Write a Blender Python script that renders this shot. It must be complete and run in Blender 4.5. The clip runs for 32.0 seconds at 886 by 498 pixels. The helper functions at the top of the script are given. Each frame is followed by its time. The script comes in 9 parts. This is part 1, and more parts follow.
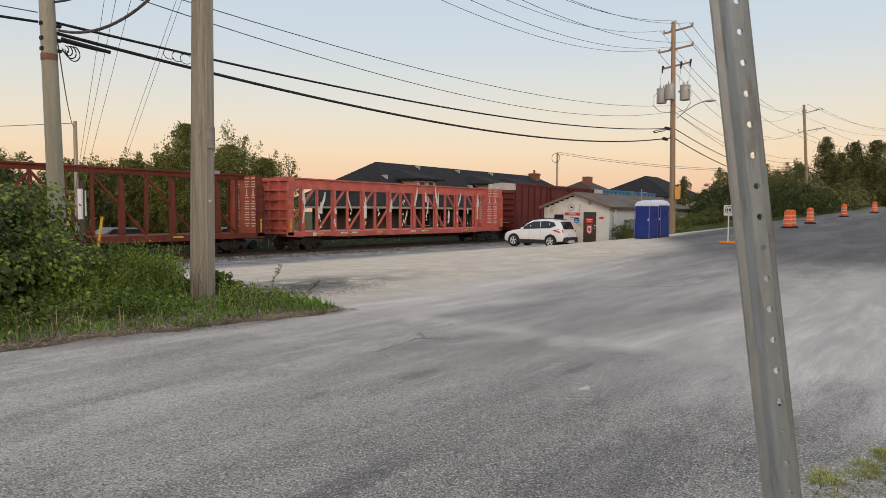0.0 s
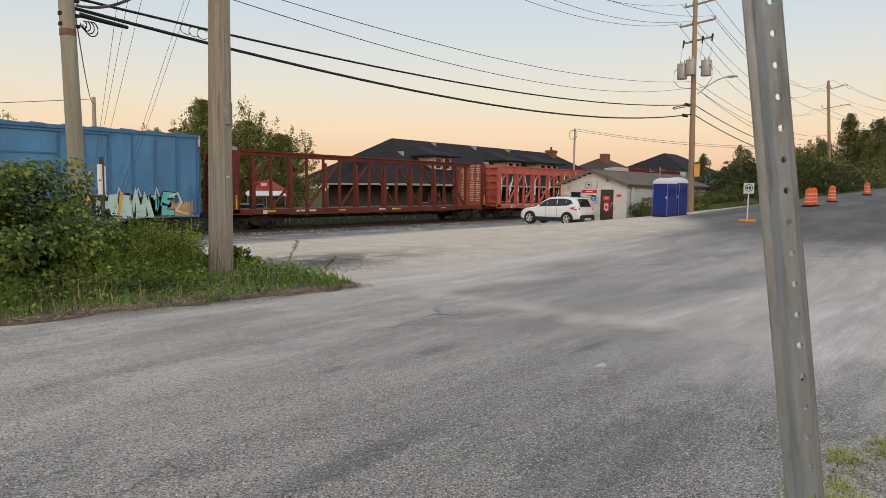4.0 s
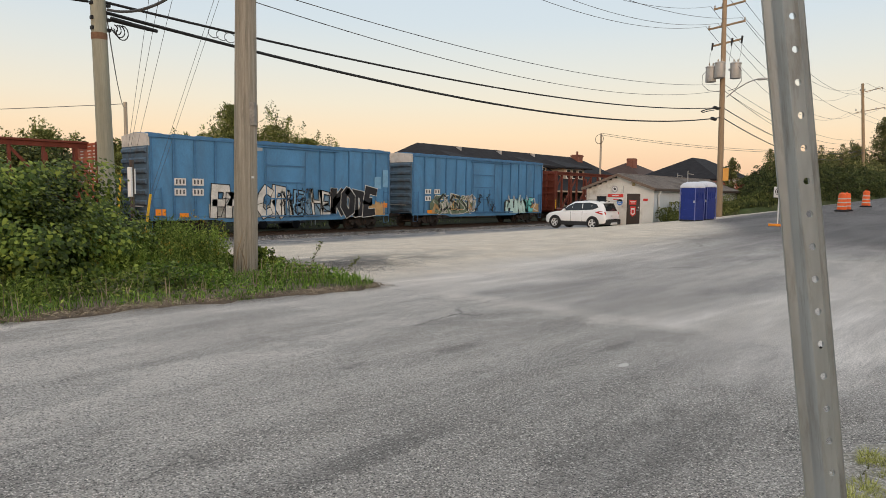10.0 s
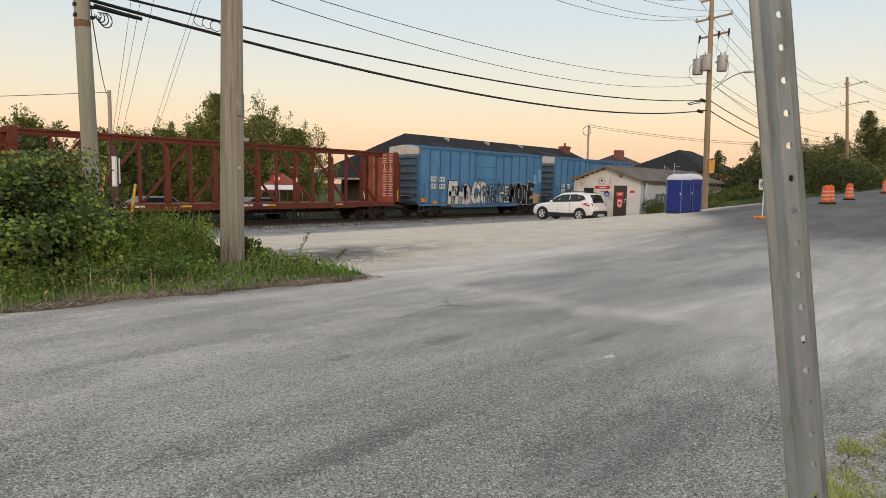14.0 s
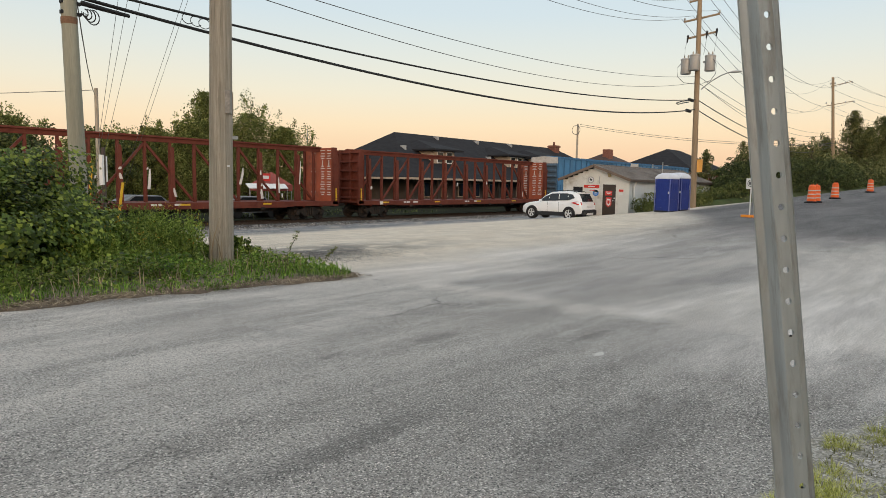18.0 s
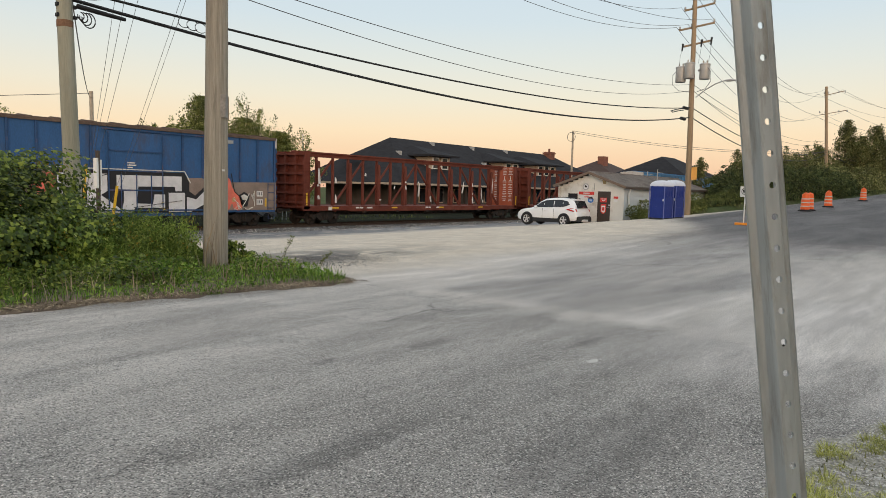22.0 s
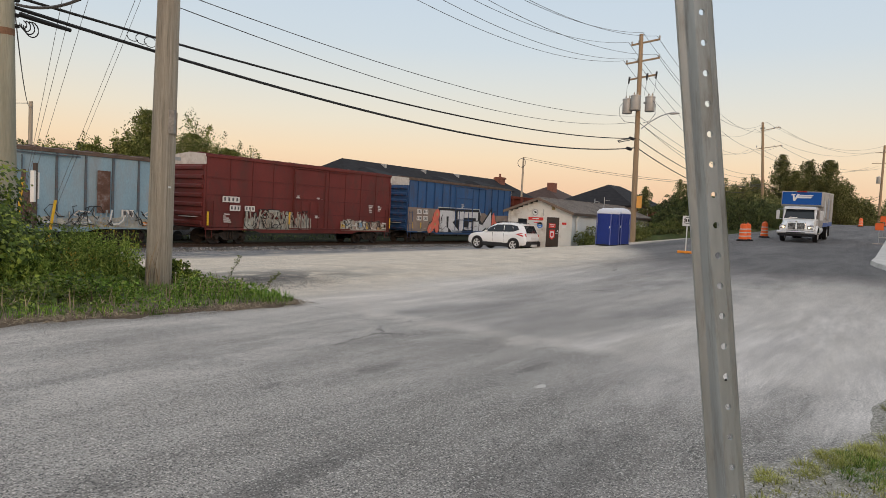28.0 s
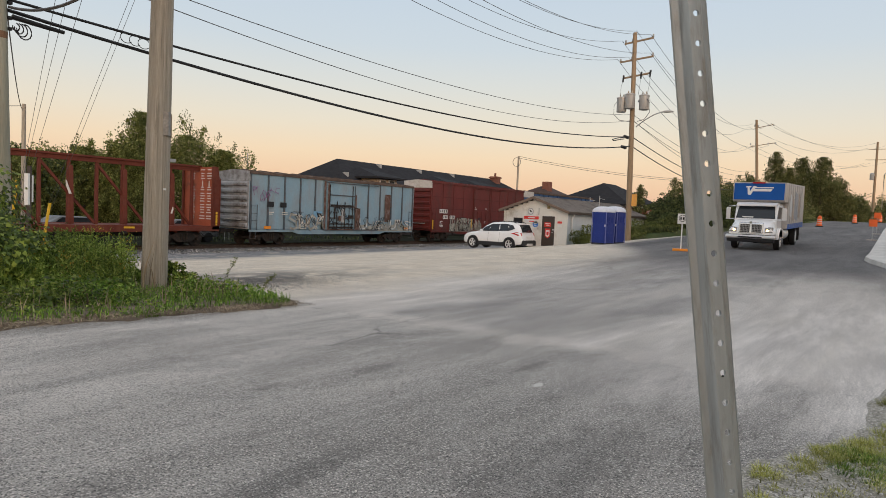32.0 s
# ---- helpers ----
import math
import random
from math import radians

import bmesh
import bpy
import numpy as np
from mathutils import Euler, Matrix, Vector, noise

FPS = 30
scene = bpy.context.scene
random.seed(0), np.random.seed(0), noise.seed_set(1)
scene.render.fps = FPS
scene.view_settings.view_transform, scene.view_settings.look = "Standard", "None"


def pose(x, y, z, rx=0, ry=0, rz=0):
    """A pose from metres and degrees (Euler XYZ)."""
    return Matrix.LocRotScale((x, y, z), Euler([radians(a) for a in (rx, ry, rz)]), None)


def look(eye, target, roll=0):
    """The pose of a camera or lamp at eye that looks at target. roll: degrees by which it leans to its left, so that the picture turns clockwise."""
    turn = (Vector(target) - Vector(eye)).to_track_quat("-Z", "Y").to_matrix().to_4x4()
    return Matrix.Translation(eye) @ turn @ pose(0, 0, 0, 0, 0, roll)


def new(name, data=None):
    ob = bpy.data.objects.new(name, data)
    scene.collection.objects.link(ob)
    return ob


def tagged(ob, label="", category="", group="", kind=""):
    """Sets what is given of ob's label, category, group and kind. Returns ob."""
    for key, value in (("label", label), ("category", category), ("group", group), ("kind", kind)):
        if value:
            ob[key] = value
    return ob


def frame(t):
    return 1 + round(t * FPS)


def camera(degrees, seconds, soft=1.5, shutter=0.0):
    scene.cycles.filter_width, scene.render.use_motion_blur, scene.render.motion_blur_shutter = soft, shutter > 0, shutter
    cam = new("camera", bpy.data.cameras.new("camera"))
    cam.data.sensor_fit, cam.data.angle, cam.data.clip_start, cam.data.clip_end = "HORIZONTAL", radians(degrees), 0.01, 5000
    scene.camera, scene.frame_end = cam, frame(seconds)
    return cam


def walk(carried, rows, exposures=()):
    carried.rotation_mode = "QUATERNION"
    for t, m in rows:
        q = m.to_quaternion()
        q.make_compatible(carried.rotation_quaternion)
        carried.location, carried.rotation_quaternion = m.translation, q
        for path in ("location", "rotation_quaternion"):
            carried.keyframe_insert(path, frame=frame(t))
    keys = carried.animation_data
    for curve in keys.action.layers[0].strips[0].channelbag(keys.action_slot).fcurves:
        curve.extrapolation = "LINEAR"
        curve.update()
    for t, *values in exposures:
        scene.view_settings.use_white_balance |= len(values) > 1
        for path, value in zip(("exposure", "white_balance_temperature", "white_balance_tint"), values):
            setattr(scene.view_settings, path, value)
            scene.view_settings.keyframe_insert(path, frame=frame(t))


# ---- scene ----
# ---------------------------------------------------------------- camera and its walk
cam = camera(67.63, 32.0, soft=0.8)
EYE = 1.55


def view(x, y, z, yaw, pitch, roll):
    return pose(x, y, z + EYE, 90 + pitch, 0, yaw) @ pose(0, 0, 0, 0, 0, roll)


PATH = [
    (0.0, 0.016, 0.077, 0.062, -51.54, -3.18, 0.45),
    (0.5, 0.013, 0.076, 0.061, -51.19, -3.26, 0.44),
    (1.0, 0.012, 0.079, 0.058, -51.26, -3.50, 0.86),
    (1.5, 0.006, 0.074, 0.061, -51.29, -3.80, 0.60),
    (2.0, 0.007, 0.082, 0.058, -51.18, -4.39, 1.04),
    (2.5, -0.000, 0.089, 0.056, -49.59, -4.82, 0.93),
    (3.0, 0.001, 0.087, 0.054, -50.18, -5.51, 1.16),
    (3.5, 0.005, 0.083, 0.054, -50.03, -5.30, 0.57),
    (5.5, 0.001, 0.085, 0.058, -50.94, -4.81, 1.45),
    (6.0, 0.013, 0.079, 0.052, -49.56, -3.76, 1.68),
    (6.5, 0.028, 0.076, 0.035, -47.69, -4.23, 1.60),
    (7.0, 0.037, 0.071, 0.008, -47.95, -3.54, 1.71),
    (7.5, 0.053, 0.072, -0.010, -47.48, -2.63, 2.77),
    (8.0, 0.055, 0.072, -0.022, -47.65, -4.28, 1.29),
    (8.5, 0.062, 0.072, -0.025, -48.44, -5.27, 0.57),
    (9.0, 0.058, 0.072, -0.024, -48.01, -5.52, 0.79),
    (9.5, 0.057, 0.073, -0.021, -48.04, -5.31, 0.86),
    (10.0, 0.052, 0.069, -0.019, -48.03, -4.77, 0.78),
    (10.5, 0.050, 0.068, -0.019, -47.95, -4.91, 0.53),
    (11.0, 0.047, 0.068, -0.019, -47.68, -4.77, 0.51),
    (11.5, 0.044, 0.069, -0.017, -47.90, -4.53, 0.57),
    (12.0, 0.043, 0.069, -0.013, -48.24, -4.07, 0.85),
    (12.5, 0.043, 0.067, -0.014, -48.34, -4.33, 0.73),
    (13.0, 0.048, 0.067, -0.017, -48.13, -5.52, 0.58),
    (13.5, 0.047, 0.069, -0.017, -48.75, -5.71, 0.90),
    (14.0, 0.048, 0.069, -0.012, -49.13, -5.53, 1.03),
    (14.5, 0.050, 0.069, -0.014, -49.24, -5.83, 0.79),
    (16.5, 0.043, 0.067, -0.014, -49.63, -5.90, 0.64),
    (17.0, 0.035, 0.065, -0.016, -49.68, -5.83, 0.40),
    (17.5, 0.034, 0.065, -0.016, -49.77, -5.71, 0.72),
    (18.0, 0.033, 0.066, -0.016, -50.04, -5.61, 1.08),
    (18.5, 0.037, 0.066, -0.011, -50.09, -5.07, 1.23),
    (19.0, 0.040, 0.067, -0.014, -50.07, -5.12, 1.29),
    (19.5, 0.037, 0.066, -0.014, -50.19, -5.20, 1.26),
    (20.0, 0.038, 0.067, -0.015, -50.27, -5.28, 1.21),
    (20.5, 0.036, 0.066, -0.012, -50.20, -5.05, 1.29),
    (21.0, 0.041, 0.067, -0.011, -50.28, -4.82, 1.27),
    (21.5, 0.039, 0.067, -0.012, -50.67, -5.06, 1.55),
    (22.0, 0.035, 0.066, -0.013, -50.47, -5.11, 1.49),
    (22.5, 0.031, 0.065, -0.009, -50.48, -4.58, 1.59),
    (23.0, 0.031, 0.066, -0.009, -50.47, -4.49, 1.46),
    (23.5, 0.036, 0.067, -0.010, -50.48, -4.63, 1.50),
    (24.0, 0.035, 0.068, -0.008, -50.37, -4.46, 1.85),
    (24.5, 0.034, 0.069, -0.004, -50.34, -4.01, 2.12),
    (25.0, 0.036, 0.071, -0.000, -49.71, -3.07, 2.41),
    (25.5, 0.036, 0.070, -0.001, -50.32, -3.27, 2.46),
    (26.0, 0.026, 0.068, -0.001, -52.41, -3.49, 2.76),
    (26.5, 0.026, 0.066, 0.002, -53.73, -3.55, 3.07),
    (28.5, 0.024, 0.071, 0.004, -54.72, -2.90, 2.80),
    (29.0, 0.019, 0.068, 0.003, -54.30, -3.08, 2.56),
    (29.5, 0.011, 0.067, 0.003, -55.01, -3.14, 2.66),
    (30.0, 0.018, 0.071, 0.004, -54.98, -3.21, 2.83),
    (30.5, 0.015, 0.071, 0.005, -55.02, -2.95, 2.76),
    (31.0, 0.007, 0.069, 0.004, -54.94, -3.14, 2.52),
    (31.5, 0.010, 0.069, 0.005, -54.67, -3.19, 2.48),
    (32.0, 0.013, 0.069, 0.005, -55.08, -3.02, 2.41),
]
walk(cam, [(r[0], view(*r[1:])) for r in PATH], exposures=[(0.0, 0.02, 6380, 10), (5.0, 0.06, 6420, 9), (9.0, 0.13, 6460, 8), (13.5, 0.14, 6500, 7), (17.0, 0.15, 6400, 5), (20.0, 0.15, 6370, 4), (25.0, 0.08, 6400, 8), (32.0, 0.0, 6380, 9)])

# ---------------------------------------------------------------- world and light: dusk, glow low behind
world = bpy.data.worlds.new("dusk_sky")
scene.world = world
world.use_nodes = True
wn, wl = world.node_tree.nodes, world.node_tree.links
wn.clear()
w_out, w_bg = wn.new("ShaderNodeOutputWorld"), wn.new("ShaderNodeBackground")
w_sky = wn.new("ShaderNodeTexSky")
w_sky.sky_type, w_sky.sun_disc = "NISHITA", False
w_sky.sun_elevation, w_sky.sun_rotation = radians(2.0), radians(-124)
w_sky.air_density, w_sky.dust_density = 1.2, 2.0
w_co, w_sep, w_ramp = wn.new("ShaderNodeTexCoord"), wn.new("ShaderNodeSeparateXYZ"), wn.new("ShaderNodeValToRGB")
wl.new(w_co.outputs["Generated"], w_sep.inputs[0])
wl.new(w_sep.outputs["Z"], w_ramp.inputs[0])
stops = [(0.0, (0.86, 0.50, 0.34)), (0.045, (0.90, 0.62, 0.42)), (0.085, (0.90, 0.70, 0.505)), (0.13, (0.81, 0.725, 0.61)),
         (0.18, (0.71, 0.705, 0.68)), (0.24, (0.605, 0.667, 0.735)), (0.35, (0.54, 0.63, 0.75)), (1.0, (0.97, 0.965, 0.99))]
el = w_ramp.color_ramp.elements
el[0].position, el[0].color = stops[0][0], (*stops[0][1], 1)
el[1].position, el[1].color = stops[-1][0], (*stops[-1][1], 1)
for p, c in stops[1:-1]:
    e = el.new(p)
    e.color = (*c, 1)
w_mix = wn.new("ShaderNodeMix")
w_mix.data_type, w_mix.blend_type = "RGBA", "ADD"
w_mix.inputs["Factor"].default_value = 0.06
wl.new(w_ramp.outputs[0], w_mix.inputs["A"])
wl.new(w_sky.outputs[0], w_mix.inputs["B"])
wl.new(w_mix.outputs["Result"], w_bg.inputs["Color"])
w_bg.inputs["Strength"].default_value = 0.92
wl.new(w_bg.outputs[0], w_out.inputs[0])

sun_data = bpy.data.lights.new("sun", "SUN")
sun_data.energy, sun_data.angle, sun_data.color = 1.7, radians(30), (1.0, 0.70, 0.48)
sun = new("sun", sun_data)
sun.matrix_world = look((0, 0, 30), (30 * math.cos(radians(46)), 30 * math.sin(radians(46)), 30 - 30 * math.tan(radians(9))))


# ---------------------------------------------------------------- materials
def mat(name, col, rough=0.6, metal=0.0, var=0.12, scale=2.0, dirt=None, amount=0.3, dscale=0.8, bump=0.15, bscale=30.0,
        rnd=0.0, spec=0.4, stretch=(1, 1, 1), coat=0.0):
    m = bpy.data.materials.new(name)
    m.use_nodes = True
    n, l = m.node_tree.nodes, m.node_tree.links
    b = n["Principled BSDF"]
    b.inputs["Roughness"].default_value, b.inputs["Metallic"].default_value = rough, metal
    b.inputs["Specular IOR Level"].default_value, b.inputs["Coat Weight"].default_value = spec, coat
    co, mp = n.new("ShaderNodeTexCoord"), n.new("ShaderNodeMapping")
    mp.inputs["Scale"].default_value = stretch
    l.new(co.outputs["Object"], mp.inputs[0])
    n1, n2 = n.new("ShaderNodeTexNoise"), n.new("ShaderNodeTexNoise")
    n1.inputs["Scale"].default_value, n1.inputs["Detail"].default_value = scale, 6
    n2.inputs["Scale"].default_value, n2.inputs["Detail"].default_value = bscale, 4
    for q in (n1, n2):
        l.new(mp.outputs[0], q.inputs["Vector"])
    hsv = n.new("ShaderNodeHueSaturation")
    hsv.inputs["Color"].default_value = (*col, 1)
    mr = n.new("ShaderNodeMapRange")
    mr.inputs["From Min"].default_value, mr.inputs["From Max"].default_value = 0.3, 0.7
    mr.inputs["To Min"].default_value, mr.inputs["To Max"].default_value = 1 - var, 1 + var
    l.new(n1.outputs[0], mr.inputs[0])
    val = mr.outputs[0]
    ad = n.new("ShaderNodeMath")
    ad.operation = "MULTIPLY"
    m2 = n.new("ShaderNodeMapRange")
    m2.inputs["From Min"].default_value, m2.inputs["From Max"].default_value = 0.3, 0.7
    m2.inputs["To Min"].default_value, m2.inputs["To Max"].default_value = 1 - var * 0.7, 1 + var * 0.7
    l.new(n2.outputs[0], m2.inputs[0])
    l.new(val, ad.inputs[0])
    l.new(m2.outputs[0], ad.inputs[1])
    val = ad.outputs[0]
    if rnd:
        oi, geo = n.new("ShaderNodeObjectInfo"), n.new("ShaderNodeNewGeometry")
        sm, rr, mu = n.new("ShaderNodeMath"), n.new("ShaderNodeMapRange"), n.new("ShaderNodeMath")
        sm.operation, mu.operation = "ADD", "MULTIPLY"
        l.new(oi.outputs["Random"], sm.inputs[0])
        l.new(geo.outputs["Random Per Island"], sm.inputs[1])
        rr.inputs["From Max"].default_value = 2.0
        rr.inputs["To Min"].default_value, rr.inputs["To Max"].default_value = 1 - rnd, 1 + rnd
        l.new(sm.outputs[0], rr.inputs[0])
        l.new(val, mu.inputs[0])
        l.new(rr.outputs[0], mu.inputs[1])
        val = mu.outputs[0]
    l.new(val, hsv.inputs["Value"])
    out = hsv.outputs[0]
    if dirt:
        n3, r3, mx = n.new("ShaderNodeTexNoise"), n.new("ShaderNodeMapRange"), n.new("ShaderNodeMix")
        n3.inputs["Scale"].default_value, n3.inputs["Detail"].default_value, n3.inputs["Roughness"].default_value = dscale, 9, 0.7
        l.new(mp.outputs[0], n3.inputs["Vector"])
        r3.inputs["From Min"].default_value, r3.inputs["From Max"].default_value = 0.62 - amount * 0.4, 0.78 - amount * 0.3
        l.new(n3.outputs[0], r3.inputs[0])
        mx.data_type = "RGBA"
        l.new(r3.outputs[0], mx.inputs["Factor"])
        l.new(out, mx.inputs["A"])
        mx.inputs["B"].default_value = (*dirt, 1)
        out = mx.outputs["Result"]
    l.new(out, b.inputs["Base Color"])
    if bump:
        bp = n.new("ShaderNodeBump")
        bp.inputs["Strength"].default_value, bp.inputs["Distance"].default_value = bump, 0.02
        l.new(n2.outputs[0], bp.inputs["Height"])
        l.new(bp.outputs[0], b.inputs["Normal"])
    return m


def glow(name, col, strength):
    m = bpy.data.materials.new(name)
    m.use_nodes = True
    b = m.node_tree.nodes["Principled BSDF"]
    b.inputs["Base Color"].default_value = (*col, 1)
    b.inputs["Emission Color"].default_value, b.inputs["Emission Strength"].default_value = (*col, 1), strength
    return m


def glass(name, col=(0.05, 0.06, 0.07), rough=0.05):
    m = bpy.data.materials.new(name)
    m.use_nodes = True
    b = m.node_tree.nodes["Principled BSDF"]
    b.inputs["Base Color"].default_value = (*col, 1)
    b.inputs["Roughness"].default_value, b.inputs["Specular IOR Level"].default_value = rough, 0.45
    return m


def leafy(name, col, tint, rough=0.6, trans=0.25):
    m = bpy.data.materials.new(name)
    m.use_nodes = True
    n, l = m.node_tree.nodes, m.node_tree.links
    b = n["Principled BSDF"]
    b.inputs["Roughness"].default_value, b.inputs["Specular IOR Level"].default_value = rough, 0.25
    geo, ramp = n.new("ShaderNodeNewGeometry"), n.new("ShaderNodeValToRGB")
    e = ramp.color_ramp.elements
    e[0].color, e[1].color = (*[c * 0.38 for c in col], 1), (*tint, 1)
    k = ramp.color_ramp.elements.new(0.55)
    k.color = (*col, 1)
    l.new(geo.outputs["Random Per Island"], ramp.inputs[0])
    co, nz, hs, mr = n.new("ShaderNodeTexCoord"), n.new("ShaderNodeTexNoise"), n.new("ShaderNodeHueSaturation"), n.new("ShaderNodeMapRange")
    nz.inputs["Scale"].default_value, nz.inputs["Detail"].default_value = 0.9, 3
    l.new(co.outputs["Object"], nz.inputs["Vector"])
    mr.inputs["From Min"].default_value, mr.inputs["From Max"].default_value = 0.35, 0.65
    mr.inputs["To Min"].default_value, mr.inputs["To Max"].default_value = 0.6, 1.4
    l.new(nz.outputs[0], mr.inputs[0])
    l.new(mr.outputs[0], hs.inputs["Value"])
    l.new(ramp.outputs[0], hs.inputs["Color"])
    l.new(hs.outputs[0], b.inputs["Base Color"])
    if trans:
        tr, mx = n.new("ShaderNodeBsdfTranslucent"), n.new("ShaderNodeMixShader")
        l.new(hs.outputs[0], tr.inputs["Color"])
        mx.inputs[0].default_value = trans
        l.new(b.outputs[0], mx.inputs[1])
        l.new(tr.outputs[0], mx.inputs[2])
        l.new(mx.outputs[0], n["Material Output"].inputs["Surface"])
    return m


